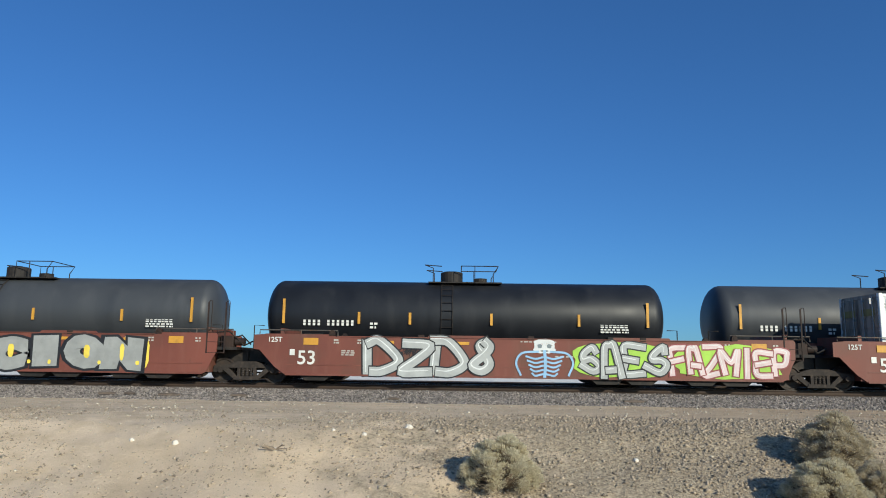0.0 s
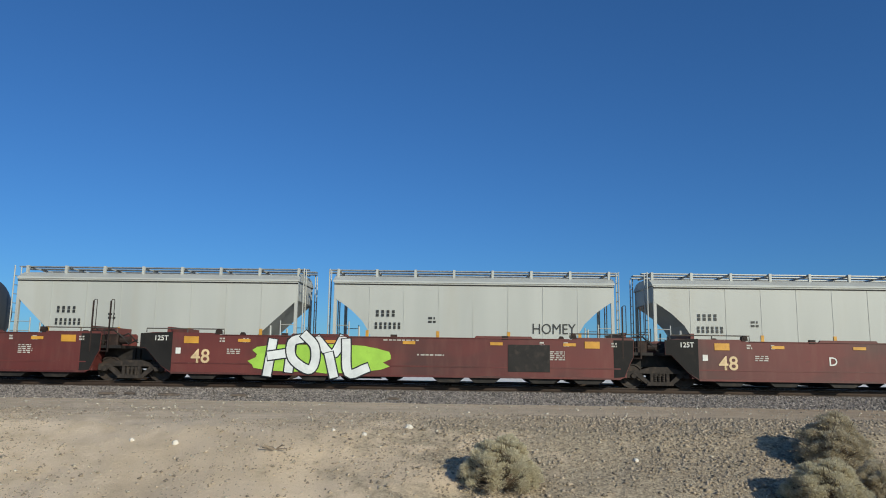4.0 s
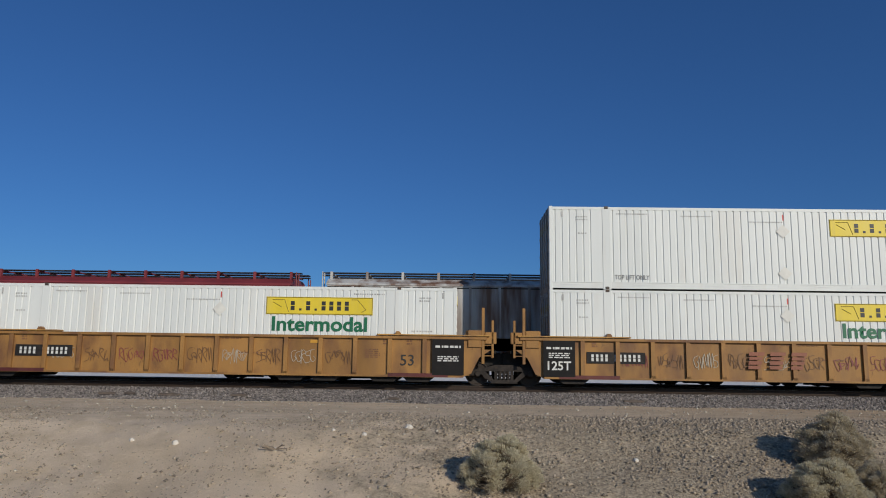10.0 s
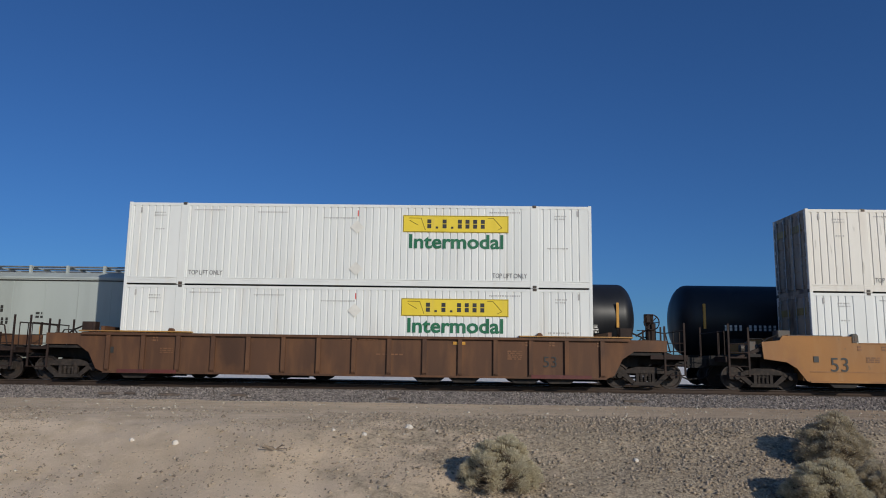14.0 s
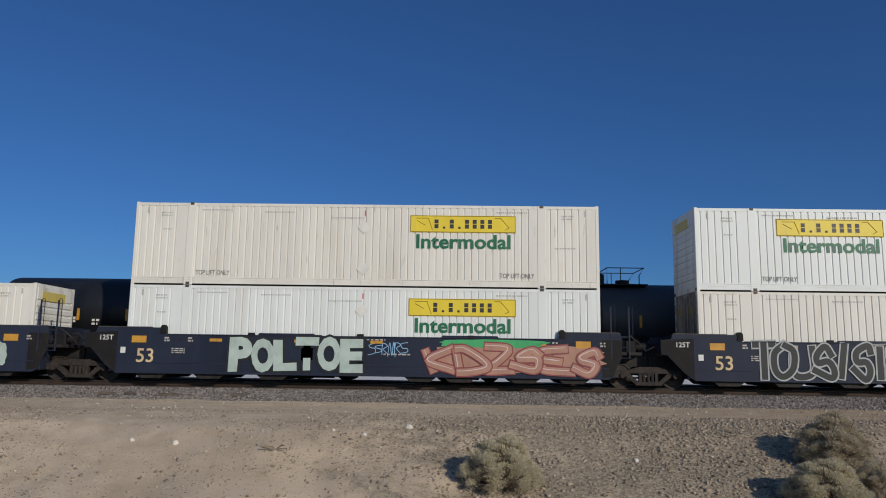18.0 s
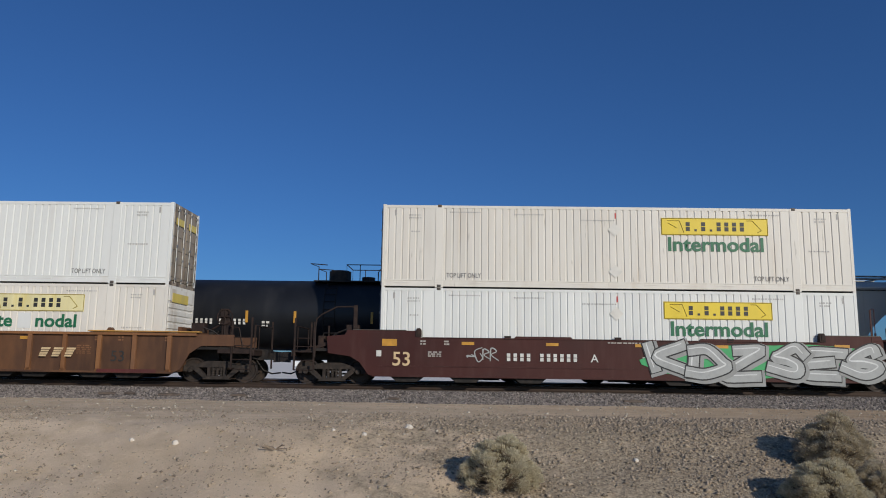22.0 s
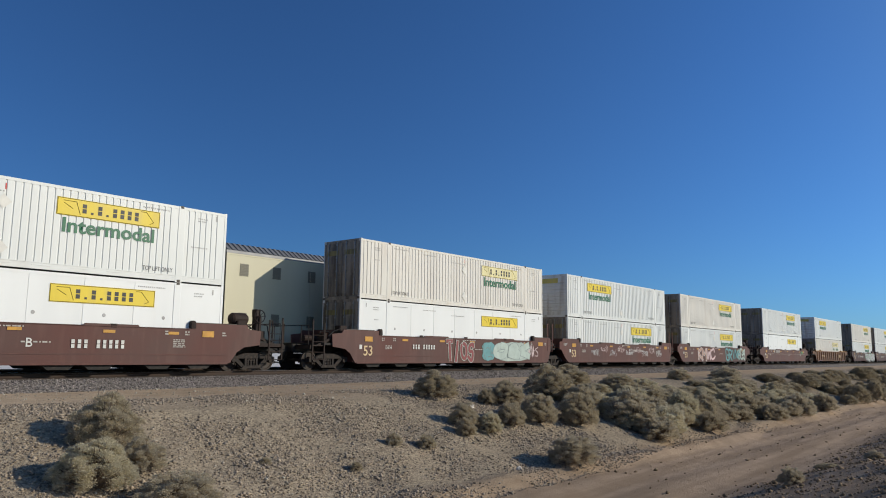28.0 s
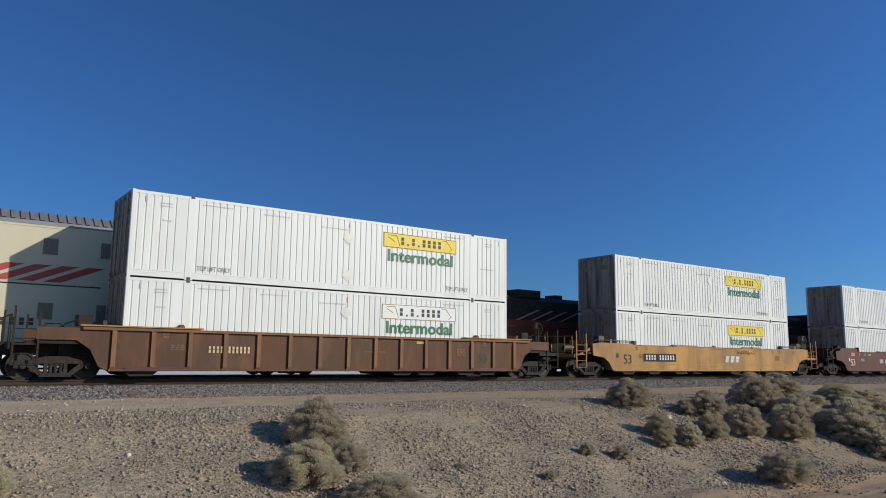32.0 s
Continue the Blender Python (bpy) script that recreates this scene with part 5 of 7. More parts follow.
def scrawl(parent, x, z, w, h, ink, seed, n=4, thick=0.018):
    """Loose handwriting, not legible: a running line of loops and uprights."""
    r = random.Random(seed)
    g = Geo()
    step = w / n * 1.35
    for k in range(n):
        c = -w / 2 + (k + 0.5) * w / n
        top, low = h * r.uniform(0.25, 0.5), -h * r.uniform(0.25, 0.5)
        kind = r.randint(0, 5)
        if kind > 3:
            pts = [(c + r.uniform(-0.5, 0.5) * step, r.uniform(low, top)) for _ in range(7)]
        elif kind == 0:
            pts = [(c - 0.45 * step, low), (c - 0.2 * step, top), (c + 0.1 * step, low), (c + 0.25 * step, top), (c + 0.5 * step, low)]
        elif kind == 1:
            pts = [(c + 0.35 * step, top), (c - 0.3 * step, top * 0.8), (c - 0.4 * step, 0), (c, low), (c + 0.4 * step, low * 0.5), (c + 0.1 * step, 0.05 * h)]
        elif kind == 2:
            pts = [(c - 0.3 * step, top), (c - 0.35 * step, low), (c - 0.2 * step, top * 0.9), (c + 0.35 * step, top * 0.5), (c - 0.2 * step, 0), (c + 0.45 * step, low)]
        else:
            pts = [(c + 0.4 * step, top), (c - 0.3 * step, top * 0.7), (c - 0.2 * step, 0.05 * h), (c + 0.3 * step, 0), (c + 0.3 * step, low * 0.8), (c - 0.4 * step, low)]
        ribbon(g, curve([(a + 0.06 * step * r.uniform(-1, 1), b + 0.05 * h * r.uniform(-1, 1)) for a, b in pts], 4), thick, -0.002 - 0.0025 * (k % 2), 0.3)
    part("scrawl", g.mesh("scrawl", INK[ink]), parent, (x, FACE - 0.016, z))


# letters as brush strokes on a grid of five by five: column and row of each point
STROKES = {
    "A": "00 14 24 34 40|11 31", "B": "04 00|04 24 33 22 02|02 33 31 20 00", "C": "43 34 14 03 01 10 30 41", "D": "04 00|04 24 42 41 20 00", "E": "44 04 02 00 40|02 32", "F": "44 04 02 00|02 32",
    "G": "43 34 14 02 10 30 41 42 22", "H": "04 00|44 40|02 42", "I": "24 20", "K": "04 00|44 02 40", "L": "04 00 40", "M": "00 04 22 44 40", "N": "00 04 40 44", "O": "24 03 01 20 41 43 24", "P": "00 04 34 43 32 02",
    "R": "00 04 34 43 32 02|12 40", "S": "43 34 13 12 32 41 30 01", "T": "04 44|24 20", "U": "04 01 20 41 44", "W": "04 10 23 30 44", "Y": "04 22 44|22 20", "Z": "04 44 22 00 40", "8": "24 13 22 31 20 11 22 33 24",
}


def graffiti(parent, word, x, z, w, h, fill, edge, seed=1, thick=0.11, layer=0.018, swing=0.10, fat=0.045, shine=None, overlap=1.12, shadow=None):
    """Hand-sprayed letters: each a set of fat strokes over its own outline, swung and overlapping."""
    r = random.Random(seed)
    step = w / len(word)
    for i, ch in enumerate(word):
        cx, lean, wide = -w / 2 + (i + 0.5) * step, r.uniform(-0.22, 0.22), step * overlap - 2 * thick
        tall, base = h * r.uniform(0.88, 1.0) - 2 * thick, r.uniform(-0.05, 0.05) * h
        out, ins, hi, low = Geo(), Geo(), Geo(), Geo()
        for k, line in enumerate(STROKES[ch].split("|")):
            pts = []
            for q in line.split():
                u, v = int(q[0]) / 4 - 0.5 + r.uniform(-swing, swing), int(q[1]) / 4 - 0.5 + r.uniform(-swing, swing) * 0.7
                pts.append((cx + u * wide + lean * v * step, base + v * tall))
            ln = curve(pts, 5)
            ribbon(out, ln, thick + fat, -0.0035 * k)
            ribbon(ins, ln, thick, -0.0016 - 0.0035 * k)
            if shadow:
                ribbon(low, [q + np.array([0.07, -0.06]) for q in ln], thick + fat + 0.05, 0.003 - 0.0004 * k)
            if shine:
                ribbon(hi, [q + np.array([-0.35, 0.35]) * thick for q in ln], thick * 0.16, -0.0024 - 0.0035 * k, 0.5)
        at = (x, FACE - layer - 0.014 * (i % 2), z)
        if shadow:
            part("letter_shadow", low.mesh("letter_shadow", INK[shadow]), parent, at)
        part("letter_outline", out.mesh("letter_outline", INK[edge]), parent, at)
        part("letter", ins.mesh("letter", INK[fill]), parent, at)
        if shine:
            part("letter_shine", hi.mesh("letter_shine", INK[shine]), parent, at)


# ---- the container train, from its first unit seen to its last ----
H53, H48 = 9.7, 8.95
CONTS = {
    "R": dict(panel="R"), "L": dict(panel="L"), "r": dict(panel="R", word=False), "s": dict(panel="R", word=False, smooth=True),
    "F": dict(panel="R", sign="faded"), "W": dict(panel="R", sign="white"), "I": dict(panel="R", word="Inte nodal", sign="faded"), "X": dict(sign=None),
}
SAY = {
    "R": "white corrugated container with yellow name panel and green lettering", "L": "white corrugated container with yellow name panel near its door end", "r": "white corrugated container with yellow name panel only",
    "s": "smooth white-panelled container with yellow name panel", "F": "white corrugated container with faded yellow name panel", "W": "white corrugated container with white name panel", "I": "rust-streaked white container with patched green lettering",
    "X": "white corrugated container with slate blue lettering",
}


def unit(x, half, left, right, paint, loads="", tints="00", ribbed=False, label="", chord=None, dark=True, ink=None, size="53", seed=0):
    ob = well_car(x, half, left, right, paint, ribbed, label, chord, dark)
    dress(ob, seed, half, size=size, ink=ink, plain=paint in ("orange", "amber") or ribbed, left=left, ribbed=ribbed, at=0.70 if paint in ("brick", "redbrown") else 0.98)
    rides(ob, x, NEAR_Y, 0, NEAR_V)
    made = []
    for k, (code, tint) in enumerate(zip(loads, tints)):
        c = container(SAY[code], paint=int(tint), **CONTS[code])
        rides(c, x, NEAR_Y, (Z0, Z1)[k] + 0.002, NEAR_V)
        made.append(c)
    return ob, made


DARKINK = BLACK
RUSTMARK = mat("dark_rust_spots", (0.12, 0.06, 0.035), 0.8, var=0.3)
BUFFINK = mat("pale_buff_stencil", (0.60, 0.44, 0.25), 0.6, var=0.15)

u, _ = unit(22.0, H53, "R", "C", "brick", label="brick red well car carrying one white container", seed=1, dark=False)
c = container("short white corrugated container sitting low in a well car", L=14.63, paint=0, sign=None)
rides(c, 21.65, NEAR_Y, Z0 + 0.002, NEAR_V)

u, _ = unit(2.6, H53, "R", "R", "brick", label="empty brick red well car covered with painted letters", seed=2, dark=False)
graffiti(u, "DZD8", -3.35, 0.95, 4.5, 1.34, "silver", "black", 3, 0.15, shine="white")
blob(u, 0.40, 1.36, 0.80, 0.52, "white", 4, 0.02)
for dx, dz, ww in ((-0.16, 1.36, 0.17), (0.16, 1.36, 0.17), (0.0, 1.20, 0.28)):
    blob(u, 0.40 + dx, dz, ww, 0.15 if dz > 1.3 else 0.06, "slate", int(dx * 50) + 5, 0.024, 10)
bones = Geo()
for k in range(5):
    ribbon(bones, curve([(-0.62 + 0.05 * k, 0.02 - 0.14 * k), (-0.3, -0.06 - 0.14 * k), (0, 0.0 - 0.14 * k), (0.3, -0.06 - 0.14 * k), (0.62 - 0.05 * k, 0.02 - 0.14 * k)]), 0.032, -0.001 * k)
for s in (-1, 1):
    ribbon(bones, curve([(0.2 * s, 0.18), (0.75 * s, 0.12), (0.95 * s, -0.2), (0.80 * s, -0.6)]), 0.035, -0.007)
ribbon(bones, curve([(0, 0.2), (0.03, -0.2), (0, -0.65)]), 0.05, -0.009)
part("drawing", bones.mesh("drawing", INK["sky"]), u, (0.40, FACE - 0.018, 1.0), "light blue drawn rib cage under a white skull")
blob(u, 3.0, 0.93, 3.5, 1.26, "lime", 6)
graffiti(u, "SAES", 3.0, 0.95, 3.0, 1.2, "silver", "black", 7, 0.11, 0.020, shine="white")
blob(u, 6.55, 0.93, 4.0, 1.2, "lime", 9)
graffiti(u, "FAZMIEP", 6.55, 0.92, 4.0, 1.05, "pink", "maroon", 11, 0.085, 0.022, 0.14, shine="white")
for k in range(4):
    scrawl(u, -4.6 + k * 0.25, 1.1, 0.5, 0.3, "black", 20 + k, 3, 0.012)

u, _ = unit(-16.8, H53, "C", "R", "brick", label="empty brick red well car with large silver painted letters", seed=3, dark=False)
graffiti(u, "BOIAS", -4.35, 0.95, 4.0, 1.30, "silver", "slate", 13, 0.13, shine="white")
tag(u, "CION", 3.6, 0.95, 5.3, 1.28, "stone", "black", 15, 0.15, 2, 0.022, 0.3, None)
blob(u, 6.15, 0.95, 0.7, 1.2, "yellow", 148, 0.017, 14)
for x, w, hh in ((1.75, 0.22, 0.5), (4.35, 0.22, 0.5), (5.55, 0.16, 0.6), (1.3, 0.12, 0.14), (2.4, 0.12, 0.14), (3.1, 0.12, 0.16), (4.8, 0.12, 0.14), (6.1, 0.14, 0.16)):
    blob(u, x, 0.98 if hh > 0.3 else 0.62, w, hh, "yellow", int(x * 10), 0.032, 12)
mark(u, "A", 0.1 - 0.5, 0.95, 0.24, WHITEMARK)
scrawl(u, 0.9, 1.2, 1.7, 0.45, "white", 16, 6)

half = H48
u, _ = unit(-39.4, half, "R", "C", "maroon", label="maroon well car carrying two short white containers", ink=BUFFINK, size="48", seed=4)
number(u, "#### ######", -4.75, 0.98, 0.26, 2.3)
mark(u, "A", -2.6, 0.98, 0.26, WHITEMARK)
OLDRED = mat("bright_red_lettering", (0.70, 0.07, 0.07), 0.45, var=0.1)
for k, dx in enumerate((-3.19, 3.19)):
    c = container("short white corrugated container with red name bars and rusty end posts", H=2.59, L=6.06, paint=2, sign=None)
    part("name_marking", bars("####", 0.36, OLDRED, 1.15), c, (-1.75, -CW / 2 - 0.008, 2.59 - 0.72), "red name bars")
    part("stencil", stencil(4, 0.8, 0.5, 4, GREYMARK), c, (2.1, -CW / 2 - 0.008, 2.05))
    for s in (-1, 1):
        part("rust_patch", plate(0.13, 1.9, RAIL, 0.004), c, (s * 2.96, -CW / 2 + 0.001 - 0.012, 1.4), "rusty end post")
    rides(c, -39.4 + 0.15 + dx, NEAR_Y, Z0 + 0.002, NEAR_V)

u, _ = unit(-57.2, half, "R", "R", "maroon", label="empty maroon well car with black and white painted letters", ink=BUFFINK, size="48", seed=5)
blob(u, 0.6, 0.72, 11.8, 0.80, "blue", 17, n=60)
blob(u, -4.3, 0.90, 3.3, 0.85, "white", 18, 0.018, 17)
blob(u, -4.5, 1.22, 1.5, 0.62, "white", 142, 0.019, 9)
blob(u, -4.4, 0.88, 2.5, 0.72, "black", 143, 0.021, 15)
blob(u, -4.5, 1.20, 1.25, 0.60, "black", 144, 0.0225, 8)
blob(u, -4.3, 0.93, 0.8, 0.10, "white", 145, 0.024, 9)
blob(u, -2.75, 0.80, 0.75, 0.55, "white", 146, 0.024, 12)
blob(u, 0.35, 0.94, 4.9, 1.18, "white", 147, 0.019, 40)
tag(u, "EOHER!", 0.35, 0.95, 4.55, 1.24, "black", "white", 21, 0.035, 1, 0.022, 0.0, None, 0.12)
scrawl(u, 5.4, 1.15, 0.7, 0.5, "white", 22, 3)
mark(u, "E", -2.2, 1.02, 0.26, WHITEMARK)

u, _ = unit(-74.8, half, "R", "R", "maroon", label="empty maroon well car with plain faded sides", ink=BUFFINK, size="48", seed=6)
mark(u, "D", -3.1, 0.98, 0.28, WHITEMARK)
part("faded_patch", plate(1.9, 0.95, BODY["redbrown"], 0.006), u, (4.6, FACE - 0.012, 0.95), "faded painted-over emblem")

u, _ = unit(-92.5, half, "R", "R", "maroon", label="empty maroon well car with white and lime painted letters", ink=BUFFINK, size="48", seed=7)
blob(u, -2.6, 0.86, 5.0, 1.05, "lime", 23)
graffiti(u, "HOYL", -2.6, 0.98, 3.5, 1.36, "white", "black", 24, 0.14, 0.022, 0.14)
part("faded_patch", plate(1.4, 0.9, BLACKSTEEL, 0.006), u, (4.5, FACE - 0.012, 0.95), "dark painted-over emblem")

u, _ = unit(-110.5, half, "C", "R", "maroon", label="empty maroon well car with plain sides", ink=BUFFINK, size="48", seed=8)
number(u, "#### ######", -4.6, 0.98, 0.26, 2.3)

for k, (x, l, r, letter) in enumerate(((-133.2, "R", "C", "A"), (-152.63, "R", "R", "C"), (-172.0, "C", "R", "B"))):
    u, _ = unit(x, H53, l, r, "tan", "L", "0", label="faded tan brown well car with buff patches and one container", ink=DARKINK, seed=9 + k)
    part("buff_patch", plate((4.9, 4.9, 3.9)[k], 0.50, BUFF, 0.006), u, ((1.25, 1.25, -0.3)[k], FACE - 0.012, 0.60), "buff repainted patch")
    mark(u, letter, -2.9 if k < 2 else -1.0, 0.98, 0.24, DARKINK)
    if k < 2:
        part("emblem_plate", plate(2.7, 0.58, BLACKSTEEL, 0.008), u, (0.35, FACE - 0.012, 1.02), "black emblem panel with white bars")
        part("emblem_marking", striped(3, 0.36, WHITEMARK, 2.1), u, (0.35, FACE - 0.026, 1.02))
    else:
        number(u, "#### ######", -3.75, 1.0, 0.26, 3.0, back=BLACKSTEEL)
        blob(u, 3.9, 0.94, 5.3, 1.22, "salmon", 31)
        blob(u, 3.9, 0.94, 4.9, 1.16, "black", 33, 0.018)
        graffiti(u, "KRKAB", 3.9, 0.95, 4.9, 1.24, "slate", "mint", 32, 0.11, 0.026, 0.16, 0.022, shine="stone", shadow="black")

for k, (x, l, r, loads, tint) in enumerate(((-195.4, "R", "C", "L", "0"), (-214.92, "R", "R", "Rr", "00"), (-234.23, "C", "R", "R", "0"))):
    u, _ = unit(x, H53, l, r, "mustard", loads, tint, ribbed=True, label="mustard yellow ribbed well car with small scrawled tags", ink=DARKINK, seed=14 + k)
    for i in range(9):
        scrawl(u, -8.18 + 1.169 * (i + 2.5), 0.92, 0.8, 0.55, ("faded", "maroon", "ash", "faded", "faded", "ash", "maroon")[(2 * i + k) % 7], 40 + i + 9 * k, 5, 0.011)
    number(u, "#### ######", 3.7 if k == 0 else -5.9, 1.0, 0.24, 1.7, back=BLACKSTEEL)
    if k == 1:
        part("emblem_marking", striped(3, 0.56, INK["rose"], 2.1), u, (-0.6, FACE - 0.1, 0.98), "faded red emblem bars")

for k, (x, l, r, letter, loads, tints) in enumerate(((-257.75, "R", "C", "B", "LR", "00"), (-277.15, "R", "R", "C", "RR", "01"), (-296.58, "C", "R", "A", "RR", "01"))):
    u, _ = unit(x, H53, l, r, "orange", loads, tints, label="orange-brown well car carrying two stacked containers", ink=DARKINK, seed=18 + k)
    mark(u, letter, -0.55 if k != 1 else -3.25, 0.98, 0.26, DARKINK, 0.02, shear=0.2)
    if k == 1:
        part("emblem_plate", plate(2.65, 0.60, BLACKSTEEL, 0.008), u, (-0.2, FACE - 0.012, 0.95), "black emblem panel with white bars")
        part("emblem_marking", striped(3, 0.38, WHITEMARK, 2.1), u, (-0.2, FACE - 0.026, 0.95))
        scrawl(u, 4.4, 1.05, 1.9, 0.6, "maroon", 51, 7, 0.012)
    else:
        number(u, "#### ######", -3.25 if k == 2 else 3.5, 0.98, 0.28, 3.0, back=BLACKSTEEL)

u, _ = unit(-320.08, 9.85, "C", "C", "brown", "RR", "00", ribbed=True, label="rusty brown ribbed well car with two stacked containers", chord=None, ink=DARKINK, seed=22)
u, cs = unit(-342.82, 9.85, "C", "C", "brown", "sX", "01", ribbed=True, label="rusty brown ribbed well car with mixed stacked containers", ink=DARKINK, seed=23)
number(u, "#### ######", -5.4, 0.98, 0.26, 1.9, BUFFINK)
part("name_marking", bars("# ## # # ##", 0.72, NAVY, 4.5), cs[1], (0.1, -CW / 2 - 0.01, 1.95), "slate blue name bars")
part("lettering", letters("INTERMODAL", 0.28, NAVY, 0.0, 3.1), cs[1], (0.85, -CW / 2 - 0.01, 1.06), "slate blue lettering")

u, _ = unit(-366.78, 9.85, "C", "C", "umber", "RR", "00", label="two-tone brown well car with buff yellow squares", ink=DARKINK, seed=24)
for x, w in ((-6.5, 2.4), (3.4, 3.0)):
    part("buff_patch", plate(w, 1.22, BUFF, 0.006), u, (x, FACE - 0.008, 0.95), "buff yellow repainted square")
part("emblem_marking", striped(3, 0.28, RAIL, 1.0), u, (3.3, FACE - 0.03, 1.02))
number(u, "#### ######", -3.75, 1.22, 0.26, 3.5, RAIL)
graffiti(u, "OS", -7.2, 0.98, 0.8, 0.9, "pink", "maroon", 55, 0.07, 0.024, 0.20, 0.02)
scrawl(u, -7.5, 0.95, 1.0, 0.7, "ash", 56, 2, 0.014)

for k, (x, l, r, loads, tints) in enumerate(((-390.87, "R", "C", "RL", "10"), (-410.31, "R", "R", "RR", "01"), (-429.73, "C", "R", "R", "1"))):
    u, _ = unit(x, H53, l, r, "blue", loads, tints, label="dark blue well car with large painted letters", ink=BUFFINK, seed=26 + k)
    if k == 0:
        graffiti(u, "TOUSISTERS", -3.1, 0.95, 6.4, 1.36, "black", "silver", 61, 0.105, 0.018, 0.07, 0.05, overlap=1.3)
        scrawl(u, 2.6, 1.36, 2.6, 0.34, "sky", 62, 9, 0.012)
        number(u, "#### ######", 3.6, 1.0, 0.26, 2.6)
        mark(u, "B", 1.2, 1.0, 0.26, WHITEMARK)
        part("name_marking", bars("### ######", 0.34, INK["white"], 2.8), u, (1.8, FACE - 0.026, 0.56), "white hand-painted bars")
    elif k == 1:
        tag(u, "POLTOE", -2.2, 0.97, 4.5, 1.28, "mint", "black", 63, 0.06, 2, wild=0.12)
        scrawl(u, 0.9, 1.2, 1.3, 0.5, "sky", 64, 6, 0.014)
        blob(u, 5.2, 0.93, 6.2, 1.05, "salmon", 65)
        graffiti(u, "KDZSES", 5.1, 0.86, 5.8, 1.0, "salmon", "maroon", 66, 0.12, 0.026, 0.14, shine="pink")
        blob(u, 4.4, 1.42, 4.0, 0.3, "green", 67, 0.020)
    else:
        number(u, "#### ######", -3.7, 1.0, 0.28, 2.6)
        mark(u, "A", -1.65, 0.98, 0.26, WHITEMARK)
        blob(u, 1.0, 0.85, 0.7, 0.8, "mint", 69)
        tag(u, "PATOE", 3.75, 0.95, 5.6, 1.28, "mint", "black", 68, 0.07, 3, wild=0.25)
        blob(u, 7.1, 0.85, 0.6, 0.9, "mint", 70)

for k, (x, l, r, letter) in enumerate(((-453.32, "R", "C", "B"), (-472.71, "R", "R", "C"), (-492.12, "C", "R", "A"))):
    u, _ = unit(x, H53, l, r, "plum", "RR", "00" if k == 1 else "01", label="dark plum brown well car carrying two stacked containers", ink=BUFFINK, seed=30 + k, dark=False)
    number(u, "#### ######", -2.75 if k < 2 else -2.6, 0.98, 0.27, 2.45)
    mark(u, letter, -0.9 if k < 2 else -0.85, 0.98, 0.26, WHITEMARK)
    if k < 2:
        part("emblem_marking", letters("////", 0.40, WHITEMARK, 0.05, 3.0, 0.3), u, (3.1, FACE - 0.014, 0.92), "slanted white emblem bars")
    else:
        blob(u, 4.7, 0.95, 8.4, 1.24, "green", 71)
        graffiti(u, "KDZSES", 4.8, 0.97, 7.6, 1.22, "silver", "black", 72, 0.17, 0.026, 0.12, shine="white", shadow="stone")
        scrawl(u, -4.6, 1.05, 1.0, 0.5, "silver", 73, 4, 0.02)

u, cs = unit(-515.62, 9.85, "C", "C", "brown", "IL", "10", ribbed=True, label="rusty orange ribbed well car with two stacked containers", chord="rust", ink=DARKINK, seed=34)
for x, w, z in ((-6.85, 0.35, 0.5), (-6.6, 0.2, 0.42), (-3.2, 0.5, 0.45), (-2.6, 0.25, 0.42), (-5.2, 0.2, 0.6), (0.6, 0.3, 0.5)):
    part("stencil", stencil(int(x * 7) % 9, w, 0.26, 2, RUSTMARK), cs[0], (x, -CW / 2 - 0.008, z), "rust spots")
number(u, "#### ######", -4.9, 1.0, 0.24, 1.5, BUFFINK)
part("emblem_marking", striped(3, 0.3, BUFFINK, 1.3), u, (4.55, FACE - 0.1, 0.95), "buff emblem bars")

u, _ = unit(-538.82, 9.85, "C", "C", "redbrown", "sR", "00", label="red-brown well car with a dashed stripe", ink=BUFFINK, seed=35, dark=False)
number(u, "## ######", -3.8, 1.40, 0.27, 2.4)
part("dashed_stripe", bars("# # # # # # # # # # # # # # # # # # # # # # # # # # # # # # # #", 0.07, DIMMARK, 15.5), u, (0.6, FACE - 0.026, 1.12), "dashed pale stripe")
scrawl(u, 7.0, 1.3, 0.9, 0.36, "green", 75, 6, 0.02)

